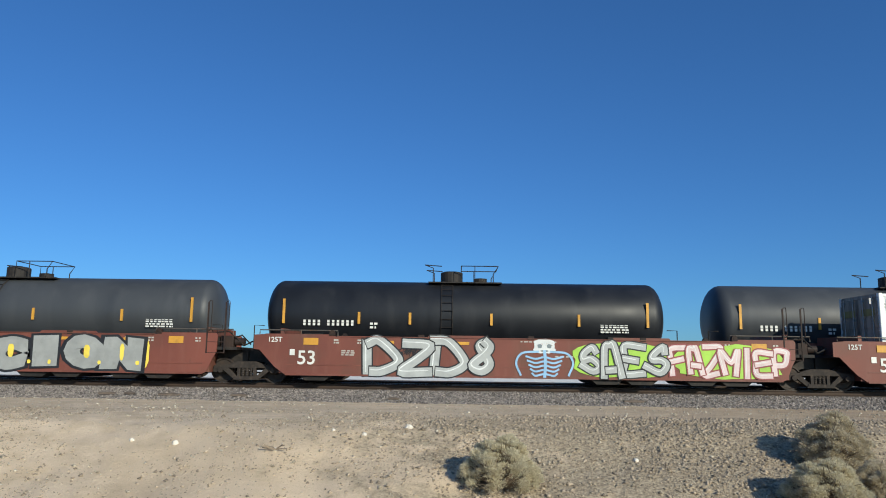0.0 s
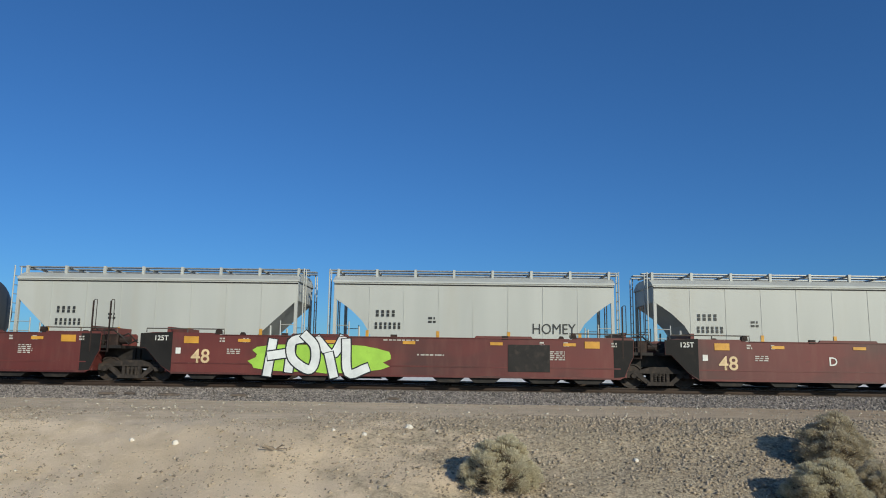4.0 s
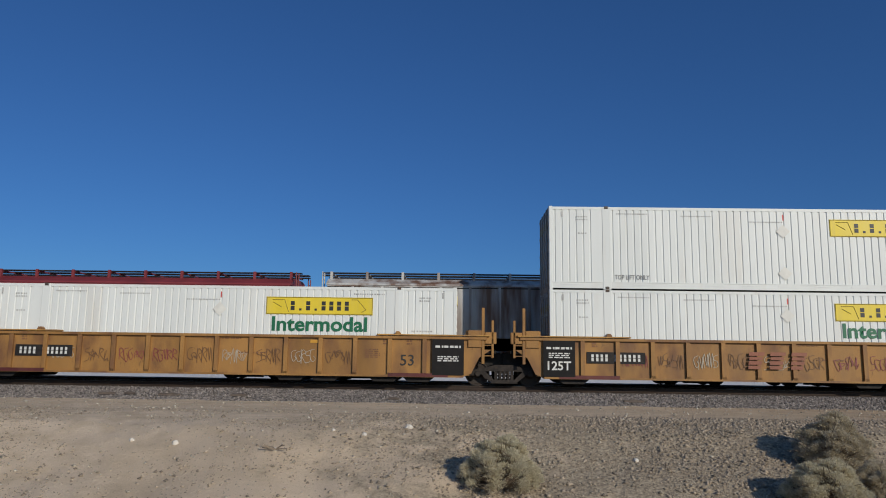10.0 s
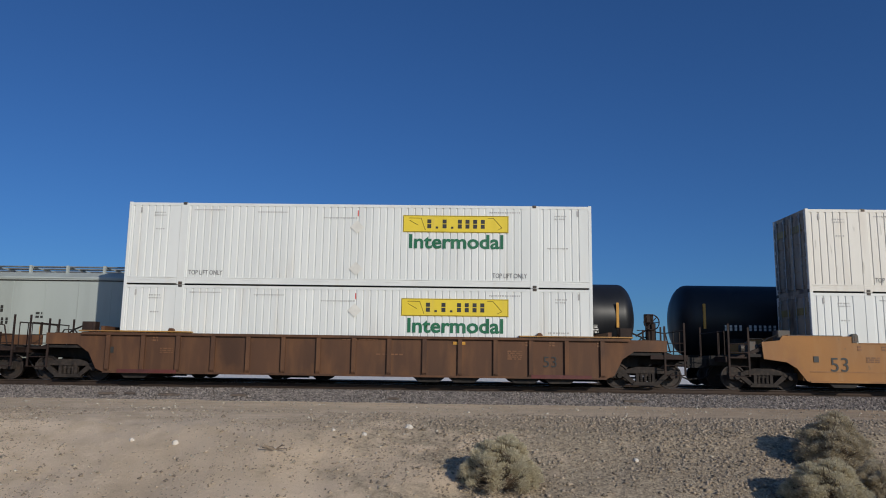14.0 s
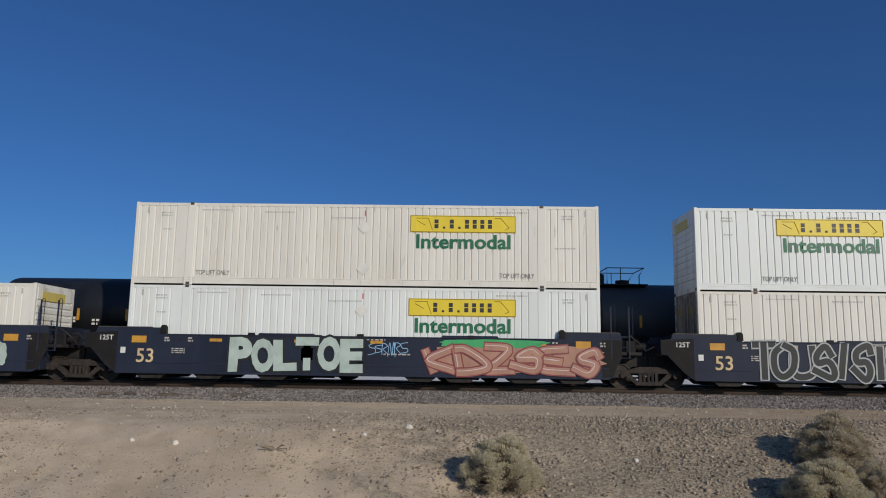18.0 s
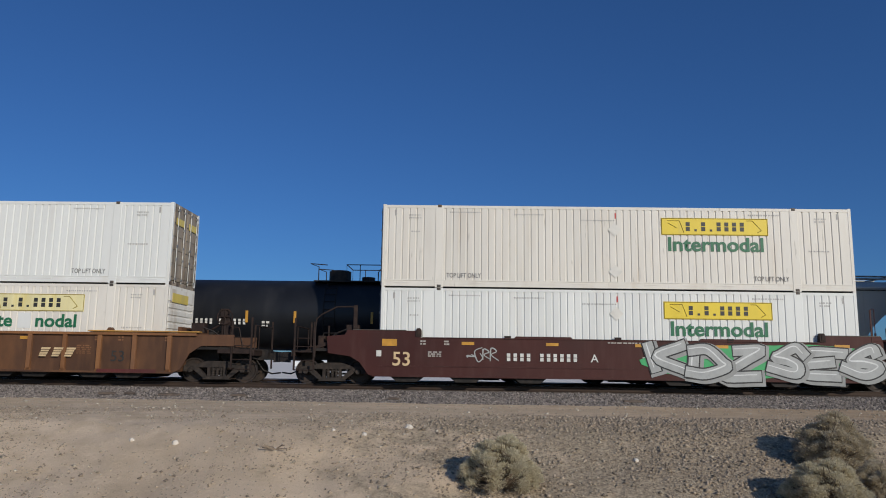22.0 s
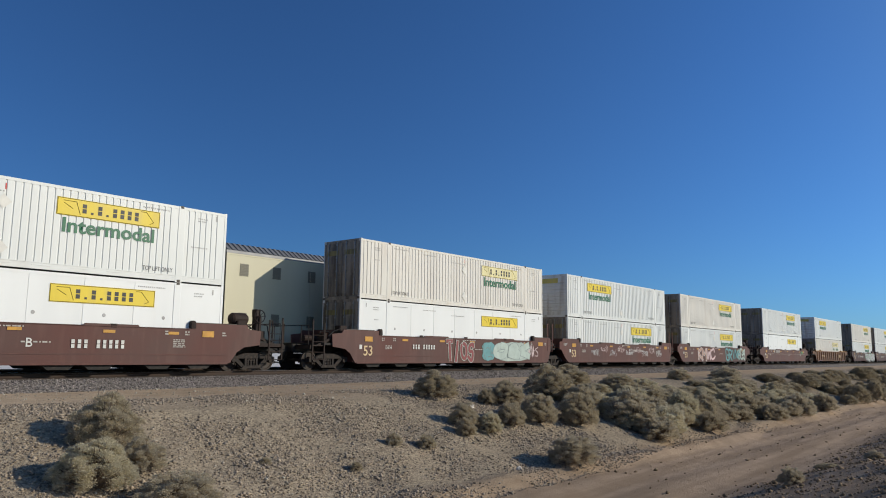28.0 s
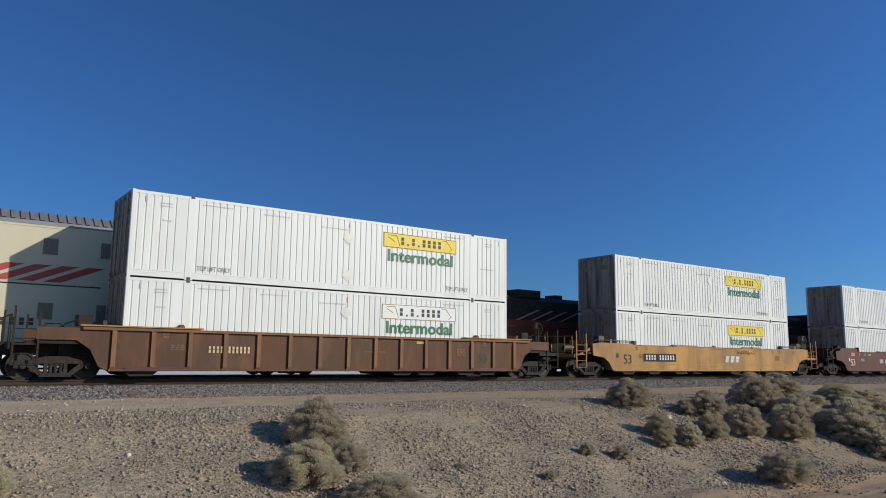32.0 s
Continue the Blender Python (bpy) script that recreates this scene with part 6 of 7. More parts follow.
for k, (x, l, r, loads, tints) in enumerate(((-562.27, "R", "C", "RR", "01"), (-581.81, "R", "R", "RL", "00"), (-601.1, "C", "R", "sF", "01"))):
    u, _ = unit(x, H53, l, r, "redbrown", loads, tints, label="red-brown well car scrawled over with white tags", ink=BUFFINK, seed=36 + k, dark=False)
    if k == 0:
        for i, (ink, xx) in enumerate((("salmon", -4.2), ("pink", -2.0), ("teal", 4.2), ("sky", 7.0))):
            graffiti(u, ("KM", "WC", "GRINS", "YGS")[i], xx + (0.4 if i < 3 else 0.1), 0.95, (1.9, 2.0, 4.2, 2.3)[i], 1.15, ("salmon", "pink", "teal", "mint")[i], ("white", "maroon", "black", "black")[i], 80 + i, 0.09, 0.018, 0.14)
    elif k == 1:
        mark(u, "C", -1.0, 1.2, 0.24, WHITEMARK)
        mark(u, "III Transportation", 2.0, 1.15, 0.24, WHITEMARK, 0.0, 2.5)
        for i in range(9):
            scrawl(u, -4.6 + i * 1.35, 0.95 + 0.25 * (i % 2), 1.1, 0.5, ("white", "pink")[i % 2], 90 + i, 5, 0.012)
    else:
        number(u, "### #####", -3.6, 1.1, 0.24, 1.8)
        graffiti(u, "TIOS", -0.6, 0.93, 2.4, 1.15, "maroon", "mint", 100, 0.10, 0.018, 0.12, 0.03)
        blob(u, 2.0, 0.93, 1.3, 1.15, "teal", 101, 0.020)
        lines = Geo()
        for p in ([(-0.3, 0.1), (-0.1, 0.22), (0.1, 0.12)], [(0.18, 0.3), (0.25, 0.0), (0.42, -0.08), (0.25, -0.15)], [(-0.05, -0.32), (0.2, -0.27), (0.4, -0.34)], [(-0.5, 0.4), (-0.45, -0.1), (-0.25, -0.5)]):
            ribbon(lines, curve(p), 0.022, -0.001)
        part("drawing", lines.mesh("drawing", INK["slate"]), u, (2.0, FACE - 0.022, 0.93), "dark drawn lines of a mask on teal paint")
        blob(u, 4.5, 0.93, 4.0, 1.2, "mint", 102, 0.016)
        graffiti(u, "OSK", 4.5, 0.95, 3.6, 1.1, "mint", "slate", 103, 0.19, 0.022, 0.10, 0.025)
        scrawl(u, 6.7, 0.93, 1.0, 1.0, "pink", 104, 4, 0.03)

for k, (x, l, r, loads, tints) in enumerate(((-624.65, "R", "C", "sR", "00"), (-643.95, "R", "R", "RR", "01"), (-663.3, "C", "R", "RF", "00"))):
    u, _ = unit(x, H53, l, r, "redbrown", loads, tints, label="red-brown well car with weathered painted tags", ink=BUFFINK, seed=40 + k, dark=False)
    if k == 0:
        mark(u, "B", 1.0, 1.0, 0.28, WHITEMARK)
        number(u, "### #####", 3.2, 0.98, 0.30, 1.9)
    elif k == 1:
        blob(u, -3.7, 0.93, 4.0, 1.15, "teal", 110)
        graffiti(u, "RUCAT", -3.7, 0.93, 3.7, 1.0, "mint", "teal", 111, 0.07, 0.022, 0.12, 0.04)
        graffiti(u, "HURS", 0.3, 0.95, 2.9, 1.15, "silver", "maroon", 112, 0.09, 0.018, 0.08)
        graffiti(u, "GENRESK", 4.9, 0.95, 5.0, 1.15, "stone", "black", 113, 0.07, 0.022, 0.17, 0.03, shadow="white")
        scrawl(u, 3.4, 0.50, 1.6, 0.28, "white", 114, 7, 0.014)
    else:
        number(u, "### #####", -2.8, 0.98, 0.28, 1.8)
        scrawl(u, -0.7, 0.95, 1.7, 1.15, "white", 115, 5, 0.02)
        blob(u, 4.2, 0.93, 4.4, 1.2, "mint", 116)
        graffiti(u, "BEFE", 4.2, 0.95, 4.0, 1.15, "silver", "black", 117, 0.11, 0.024, 0.12, 0.03, shine="white", shadow="teal")

u, _ = unit(-686.78, 9.85, "C", "C", "amber", "RR", "00", label="amber yellow well car carrying two stacked containers", ink=DARKINK, seed=44, dark=False)
number(u, "#### ######", -4.9, 0.98, 0.26, 2.4, back=BLACKSTEEL)
part("emblem_marking", striped(3, 0.34, INK["white"], 1.5), u, (1.6, FACE - 0.014, 0.95), "peeling white emblem bars")
scrawl(u, 3.0, 1.35, 1.8, 0.28, "black", 120, 6, 0.014)

u, _ = unit(-710.22, 9.85, "C", "C", "brown", "WR", "00", ribbed=True, label="rusty brown ribbed well car with yellow handrails", chord="rust", ink=DARKINK, seed=45)
number(u, "#### ######", -4.6, 1.0, 0.24, 1.5, BUFFINK)


# ---- the freight train on the far track ----
TANKS = {
    "gloss": mat("glossy_black_tank_paint", (0.012, 0.013, 0.016), 0.46, var=0.2, scale=1.0, grime=(0.03, 0.03, 0.032), amount=0.3, streak=V, spec=0.3),
    "grey": mat("dusty_black_tank_paint", (0.040, 0.043, 0.048), 0.5, var=0.15, scale=0.8, grime=(0.06, 0.062, 0.065), amount=0.4, streak=V),
}
HOPPERS = {
    "pale": mat("pale_grey_hopper_paint", (0.40, 0.40, 0.37), 0.5, var=0.08, scale=0.7, grime=(0.36, 0.34, 0.29), amount=0.35, streak=V),
    "grey": mat("cool_grey_hopper_paint", (0.37, 0.405, 0.385), 0.5, var=0.08, scale=0.7, grime=(0.27, 0.29, 0.275), amount=0.35, streak=V),
    "red": mat("dark_red_hopper_paint", (0.20, 0.032, 0.035), 0.5, var=0.15, scale=0.7, grime=(0.12, 0.03, 0.03), amount=0.35, streak=V),
    "rusty": mat("rust_streaked_white_hopper_paint", (0.46, 0.44, 0.41), 0.65, var=0.15, scale=1.1, grime=(0.15, 0.08, 0.05), amount=0.75, streak=V),
    "slate": mat("slate_hopper_paint", (0.16, 0.18, 0.20), 0.5, var=0.12, scale=0.7, grime=(0.10, 0.11, 0.12), amount=0.35, streak=V),
}
RACK = mat("grey_green_louvre_steel", (0.31, 0.34, 0.30), 0.5, 0.15, var=0.12, scale=1.2, grime=(0.18, 0.19, 0.18), amount=0.3, streak=V)
RACKROOF = mat("ribbed_pale_roof", (0.62, 0.60, 0.48), 0.5, var=0.1, scale=1.0)
RACKPOST = mat("ochre_rack_post", (0.52, 0.32, 0.06), 0.55, var=0.12, scale=1.5, grime=(0.34, 0.2, 0.06), amount=0.3)
CREAM = mat("cream_car_paint", (0.55, 0.51, 0.36), 0.5, var=0.05, scale=0.6, grime=(0.50, 0.44, 0.30), amount=0.25, streak=V)
ROOFGREY = mat("grey_ribbed_roof", (0.20, 0.20, 0.20), 0.55, 0.2, var=0.15, scale=1.2)
# locomotive orange darkened to a deep red: the containers' shadow put into the paint
LOCO = mat("shade_darkened_orange_paint", (0.15, 0.032, 0.016), 0.4, var=0.1, scale=1.0, grime=(0.2, 0.06, 0.03), amount=0.25, streak=V)
VENT = mat("dotted_vent_mesh", (0.22, 0.205, 0.16), 0.6, var=0.2, scale=20)
OLDEMBLEM = mat("faded_red_emblem", (0.36, 0.06, 0.05), 0.5, var=0.2)
GLASS = mat("dark_window_glass", (0.02, 0.025, 0.03), 0.08, var=0.05)
FARGROUP = "freight cars on the far track"


def spread(s0, s1, k):
    """A car's two ends along the far track, from its place in the row."""
    c, h = (s0 + s1) / 2 * 1.0133, (s1 - s0) / 2 * k
    return c - h, c + h



def far_mark(ob, spec, x, z, y, height, width, material):
    part("number_marking", bars(spec, height, material, width), ob, (x, y - 0.01, z))


def tank_car(s0, s1, paint, label, ladder=True):
    s0, s1 = spread(s0, s1, 1.0)
    L = s1 - s0
    ob = thing("tank_car", label, "tank car", FARGROUP)
    R, zc, T = 1.50, 2.70, TANKS[paint]
    prof = [(-L / 2, 0.05)] + [(-L / 2 + 0.62 * (1 - math.cos(a)), R * math.sin(a) ** 0.85) for a in [math.pi / 2 * i / 7 for i in range(1, 8)]]
    prof += [(-x, r) for x, r in prof[::-1]]

    def shell(g):
        g.lathe(prof, (0, 0, zc), "x", 40)
        g.smooth = True
    part("shell", shape(("tank_shell", round(L, 2)), T, shell), ob)
    part("sill", shape(("tank_sill", round(L, 2)), BLACKSTEEL, lambda g: (g.box(-L / 2 - 0.25, -L / 2 + 3.2, -0.35, 0.35, 0.75, 1.25), g.box(L / 2 - 3.2, L / 2 + 0.25, -0.35, 0.35, 0.75, 1.25), *[g.slab([(k - 0.25, 0.9), (k + 0.25, 0.9), (k + 0.35, 1.9), (k - 0.35, 1.9)], -1.38, 1.38) for k in (-L / 2 + 2.1, L / 2 - 2.1)])), ob)
    for k in (-L / 2 + 2.1, L / 2 - 2.1):
        truck(ob, k)

    def top(g):
        g.lathe([(4.1, 0.46), (4.62, 0.46), (4.66, 0.36), (4.68, 0.0)], (-0.55, 0, 0), "z", 20)
        g.lathe([(4.15, 0.28), (4.38, 0.28), (4.42, 0.0)], (0.65, 0, 0), "z", 14)
        g.box(-1.5, 1.5, -0.9, 0.9, 4.10, 4.15)
    part("dome", shape("tank_dome", BLACKSTEEL, top), ob, (0, 0, 0), "black manway with fittings")

    def rails(g):
        for y in (-0.9, 0.9):
            g.tube([(-1.3, y, 4.1), (-1.3, y, 4.72), (-1.65, y, 4.85), (-0.95, y, 4.80)], 0.022)
            g.tube([(-0.15, y, 4.1), (-0.15, y, 4.82), (1.35, y, 4.82), (1.15, y, 4.5), (1.15, y, 4.1)], 0.022)
            g.tube([(0.4, y, 4.1), (0.4, y, 4.82)], 0.018)
        for x in (-0.15, 1.35):
            g.tube([(x, -0.9, 4.82), (x, 0.9, 4.82)], 0.02)
    part("platform_rail", shape("tank_rails", BLACKSTEEL, rails), ob)
    if ladder:
        def lad(g):
            arc = [(-1.53 * math.cos(a), zc + 1.53 * math.sin(a)) for a in [math.pi * (-0.25 + 0.72 * i / 10) for i in range(11)]]
            for x in (-0.95, -0.5):
                g.tube([(x, y, z) for y, z in arc], 0.022, 5)
            for y, z in arc[:-1]:
                g.tube([(-0.95, y - 0.02, z), (-0.5, y - 0.02, z)], 0.016, 4)
        part("ladder", shape("tank_ladder", BLACKSTEEL, lad), ob)
    strip = shape("reflector_strip", AMBER, lambda g: g.box(-0.05, 0.05, -0.02, 0.02, -0.24, 0.24))
    for k in (-0.48, -0.28, -0.145, 0.07, 0.30, 0.48):
        big = abs(k) > 0.4
        z = 2.55 if not big else 2.80
        y = -math.sqrt(R ** 2 - (z - zc) ** 2) - 0.015
        o = part("reflector", strip, ob, Matrix.Translation((k * (L - 1.2), y, z)) @ Matrix.Diagonal((1, 1, 2.1 if big else 1.0, 1)))
    far_mark(ob, "#### ######", -L / 2 + 2.7, 2.34, -1.47, 0.24, 2.1, WHITEMARK)
    part("stencil", stencil(3, 1.1, 0.5, 5, WHITEMARK), ob, (L / 2 - 2.2, -1.46, 2.3))
    part("stencil", stencil(5, 0.3, 0.3, 2, WHITEMARK), ob, (-L / 2 + 4.5, -1.46, 2.25))
    ends = shape(("end_rails", round(L, 2)), BLACKSTEEL, lambda g: [g.tube([(s * (L / 2 + 0.3), -1.3, 1.0), (s * (L / 2 + 0.3), -1.3, 2.2), (s * (L / 2 - 0.1), -1.3, 2.2)], 0.022) for s in (-1, 1)] + [g.box(s * (L / 2 + 0.05) - 0.3, s * (L / 2 + 0.05) + 0.3, -1.4, 1.4, 1.15, 1.2) for s in (-1, 1)])
    part("end_rails", ends, ob)
    coupler(ob, -L / 2 - 0.1, -1)
    coupler(ob, L / 2 + 0.1, 1)
    return rides(ob, (s0 + s1) / 2, FAR_Y, 0, FAR_V)


def hopper_car(s0, s1, paint, label, ribs=0, top=4.62, ink=BLACK, rounded=True):
    s0, s1 = spread(s0, s1, 0.99)
    L = s1 - s0
    hl, W2, P = L / 2, 1.52, HOPPERS[paint]
    eave = top - 0.60
    ob = thing("hopper_car", label, "hopper car", FARGROUP)
    key = (round(L, 2), top)
    run = 2.0

    def body(g):
        r = [(hl - run - 0.25, 1.35), (hl - 0.28, 3.25), (hl - 0.28, eave)] if ribs or not rounded else [(hl - 1.85, 1.35), (hl - 1.75, 1.9), (hl - 1.45, 2.4), (hl - 1.0, 2.85), (hl - 0.6, 3.15), (hl - 0.28, 3.35), (hl - 0.28, eave)]
        g.slab(r + [(-x, z) for x, z in r[::-1]], -W2, W2)
    part("body", shape(("hopper_body", *key, rounded), P, body), ob)

    def roof(g):
        g.bar([(-W2 - 0.03, eave), (W2 + 0.03, eave), (W2, eave + 0.07), (1.05, eave + 0.30), (0.6, eave + 0.36), (-0.6, eave + 0.36), (-1.05, eave + 0.30), (-W2, eave + 0.07)], -hl + 0.22, hl - 0.22)
    part("roof", shape(("hopper_roof", *key), P, roof), ob)
    seam = shape(("eave_seam", *key), BLACKSTEEL, lambda g: g.box(-hl + 0.26, hl - 0.26, -W2 - 0.035, -W2 + 0.01, eave - 0.10, eave - 0.06))
    part("eave_seam", seam, ob)

    steel = GALV if paint not in ("red", "rusty") else BLACKSTEEL
    side = shape(("running_board", *key), steel, lambda g: g.box(-hl - 0.05, hl + 0.05, -0.14, 0.14, top - 0.06, top - 0.02))
    part("running_board", side, ob, (0, -0.86, 0))
    part("running_board", side, ob, (0, 0.86, 0))
    part("running_board", shape(("middle_board", *key), steel, lambda g: g.box(-hl - 0.2, hl + 0.2, -0.2, 0.2, top - 0.06, top - 0.02)), ob)
    br = shape(("board_bracket", *key), P, lambda g: (g.box(-0.05, 0.05, -1.10, -1.0, eave + 0.2, top), g.box(-0.05, 0.05, -1.1, 1.1, top - 0.1, top - 0.05)))
    n = 7 if L < 14 else 11
    for i in range(n + 1):
        part("board_bracket", br, ob, (-hl + 0.35 + i * (L - 0.7) / n, 0, 0))
    if ribs:
        rb = shape(("hopper_rib", *key), P, lambda g: g.box(-0.05, 0.05, -W2 - 0.10, -W2, 1.5, eave - 0.05))
        for i in range(ribs):
            part("side_rib", rb, ob, (-hl + 1.3 + i * (L - 2.6) / (ribs - 1), 0, 0))
    else:
        sm = shape(("panel_seam", *key), P, lambda g: g.box(-0.015, 0.015, -W2 - 0.012, -W2, 1.5, eave - 0.08))
        for i in range(7):
            part("panel_seam", sm, ob, (-hl + 1.7 + i * (L - 3.4) / 6, 0, 0))

    def end(g):
        for y in (-1.45, 1.45):
            g.box(hl - 0.38, hl - 0.26, y - 0.06, y + 0.06, 1.0, eave)
            g.tube([(hl - 1.3, y, 1.1), (hl - 1.3, y, 2.2)], 0.04)
            a, b = y, y * 0.69
            g.tube([(hl - 0.05, a, 0.9), (hl - 0.05, a, top - 0.05)], 0.025)
            g.tube([(hl - 0.05, b, 0.9), (hl - 0.05, b, top - 0.05)], 0.025)
            for i in range(9):
                z = 1.1 + i * 0.38
                g.tube([(hl - 0.05, a, z), (hl - 0.05, b, z)], 0.016, 4)
                if i < 4:
                    g.tube([(hl - 0.32, y * 1.03, z), (hl - 0.9, y * 1.03, z)], 0.016, 4)
            g.tube([(hl - 0.9, y * 1.03, 1.0), (hl - 0.9, y * 1.03, 2.4)], 0.025)
        g.box(hl - 1.45, hl + 0.05, -1.5, 1.5, 1.02, 1.10)
    for turn in (0, 180):
        part("end_frame", shape(("hopper_end", *key), P, end), ob, pose(0, 0, 0, 0, 0, turn), "end posts and ladder")
    part("side_sill", shape(("hopper_sill", *key), P, lambda g: (g.box(-hl, hl, -W2 - 0.02, -W2 + 0.12, 1.08, 1.38), g.box(-hl, hl, W2 - 0.12, W2 + 0.02, 1.08, 1.38), g.box(-hl, hl, -0.3, 0.3, 0.8, 1.2))), ob)
    chute = shape("outlet", P, lambda g: g.slab([(-0.5, 0.45), (0.5, 0.45), (1.4, 1.36), (-1.4, 1.36)], -1.2, 1.2))
    for k in (-1, 0, 1):
        part("outlet", chute, ob, (k * (L - 6.2) / 3, 0, 0))
    strip = shape("hopper_reflector", AMBER, lambda g: g.box(-0.06, 0.06, -0.012, 0.0, -0.3, 0.3))
    for k in (-0.36, -0.12, 0.12, 0.36):
        part("reflector", strip, ob, (k * L, -W2 - 0.012, 1.75))
    far_mark(ob, "####", -hl + 2.35, 2.75, -W2 - 0.012, 0.28, 0.85, ink)
    far_mark(ob, "######", -hl + 2.45, 2.25, -W2 - 0.012, 0.28, 1.1, ink)
    part("stencil", stencil(2, 0.3, 0.3, 2, ink), ob, (-hl + 4.2, -W2 - 0.012, 2.5))
    for k in (-hl + 1.75, hl - 1.75):
        truck(ob, k)
    coupler(ob, -hl - 0.05, -1)
    coupler(ob, hl + 0.05, 1)
    return rides(ob, (s0 + s1) / 2, FAR_Y, 0, FAR_V), ob


tank_car(-26.2, -9.4, "grey", "dusty black tank car on the far track")
tank_car(-7.75, 8.5, "gloss", "glossy black tank car with yellow reflector strips")
tank_car(10.1, 26.75, "grey", "dusty black tank car with a white number")
PALE = "pale grey covered hopper car with a roof walkway"
hopper_car(27.75, 39.75, "pale", PALE, rounded=False)
_, ob = hopper_car(40.4, 52.2, "pale", "pale grey covered hopper car with black scrawl")
part("scrawl_lettering", letters("HOMEY", 0.42, BLACK, 0.0, 1.7), ob, (3.2, -1.535, 2.2))
hopper_car(52.95, 64.85, "pale", PALE)
hopper_car(65.3, 77.4, "pale", PALE)
hopper_car(78.0, 90.1, "grey", "light grey covered hopper car with a roof walkway")
hopper_car(90.55, 107.9, "red", "dark red ribbed hopper car", 15, 4.46, WHITEMARK)
hopper_car(108.45, 125.3, "rusty", "rust-streaked white ribbed hopper car", 13, 4.5)
hopper_car(126.2, 138.5, "grey", "grey-green covered hopper car")
hopper_car(138.85, 150.35, "grey", "cool grey covered hopper car")
for a, b, p in ((151.2, 166.9, "gloss"), (168.3, 184.4, "gloss"), (186.4, 202.15, "gloss"), (203.5, 219.3, "grey"), (221.0, 237.2, "gloss"), (238.75, 254.25, "gloss")):
    tank_car(a, b, p, "black tank car partly in the shade of the containers" if p == "gloss" else "dusty black tank car on the far track")
hopper_car(255.35, 268.5, "pale", "pale grey covered hopper car beside an autorack")


def auto_rack(s0, s1):
    s0, s1 = spread(s0, s1, 0.98)
    L = s1 - s0
    hl = L / 2
    ob = thing("autorack", "grey louvred autorack car with ochre posts", "autorack car", FARGROUP)
    part("frame", shape("rack_frame", BLACKSTEEL, lambda g: (g.box(-hl, hl, -1.4, 1.4, 0.85, 1.15), g.box(-hl + 0.2, hl - 0.2, -1.35, 1.35, 2.85, 2.95))), ob)

    def roof(g):
        n = 90
        for i in range(n):
            a, b = -hl + 0.3 + i * (L - 0.6) / n, -hl + 0.3 + (i + 0.62) * (L - 0.6) / n
            arc = [(-1.50, 5.02), (-1.32, 5.46), (-0.8, 5.80), (0, 5.92), (0.8, 5.80), (1.32, 5.46), (1.50, 5.02)]
            g.bar([(y * 1.012, z + 0.03) for y, z in arc] + [(y, z - 0.05) for y, z in arc[::-1]], a, b)
        arc = [(-1.50, 5.0), (-1.32, 5.44), (-0.8, 5.78), (0, 5.90), (0.8, 5.78), (1.32, 5.44), (1.50, 5.0)]
        g.bar(arc + [(y * 0.97, z - 0.06) for y, z in arc[::-1]], -hl + 0.3, hl - 0.3)
    part("roof", shape("rack_roof", RACKROOF, roof), ob, None, "pale ribbed arched roof")

    def panel(g):
        n = 34
        for i in range(n):
            z = 1.25 + i * 0.109 + 0.04 * (i // 12)
            g.add([(-0.95, 0.0, z), (0.95, 0.0, z), (0.95, -0.03, z + 0.05), (-0.95, -0.03, z + 0.05), (-0.95, 0.0, z + 0.107), (0.95, 0.0, z + 0.107)], [(0, 1, 2, 3), (3, 2, 5, 4)])
    pm = shape("louvre_panel", RACK, panel)
    post = shape("rack_post", RACKPOST, lambda g: g.block(-0.09, 0.09, -0.09, 0.04, 1.1, 5.05, 0.015))
    n = 13
    for i in range(n):
        x = -hl + 0.9 + (i + 0.5) * (L - 1.8) / n
        for y, a in ((-1.46, 0), (1.46, 180)):
            part("louvre_panel", pm, ob, pose(x, y, 0, 0, 0, a))
    for i in range(0, n + 1, 2):
        part("post", post, ob, (-hl + 0.9 + i * (L - 1.8) / n, -1.46, 0))
    door = shape("rack_door", RACKPOST, lambda g: [g.box(-0.05, 0.05, y, y + 0.42, 1.15, 5.0) for y in (-1.42, -0.93, -0.44, 0.05, 0.54, 1.0)])
    for s in (-1, 1):
        part("end_door", door, ob, (s * (hl - 0.35), 0, 0), "ochre ribbed end door")
        side = shape("rack_end_side", RACKPOST, lambda g: g.box(-0.42, 0.42, -0.04, 0.04, 1.1, 5.02))
        part("end_side", side, ob, (s * (hl - 0.5), -1.46, 0))
        part("end_side", side, ob, (s * (hl - 0.5), 1.46, 0))
    lad = shape("rack_ladder", RACKPOST, lambda g: (g.tube([(0, 0, 0.5), (0, 0, 5.0)], 0.025), g.tube([(0.42, 0, 0.5), (0.42, 0, 5.0)], 0.025), *[g.tube([(0, 0, 0.7 + k * 0.36), (0.42, 0, 0.7 + k * 0.36)], 0.016, 4) for k in range(12)]))
    part("ladder", lad, ob, (-hl + 0.3, -1.54, 0))
    for k in (-hl + 3.2, hl - 3.2):
        truck(ob, k)
    coupler(ob, -hl, -1)
    coupler(ob, hl, 1)
    rides(ob, (s0 + s1) / 2, FAR_Y, 0, FAR_V)


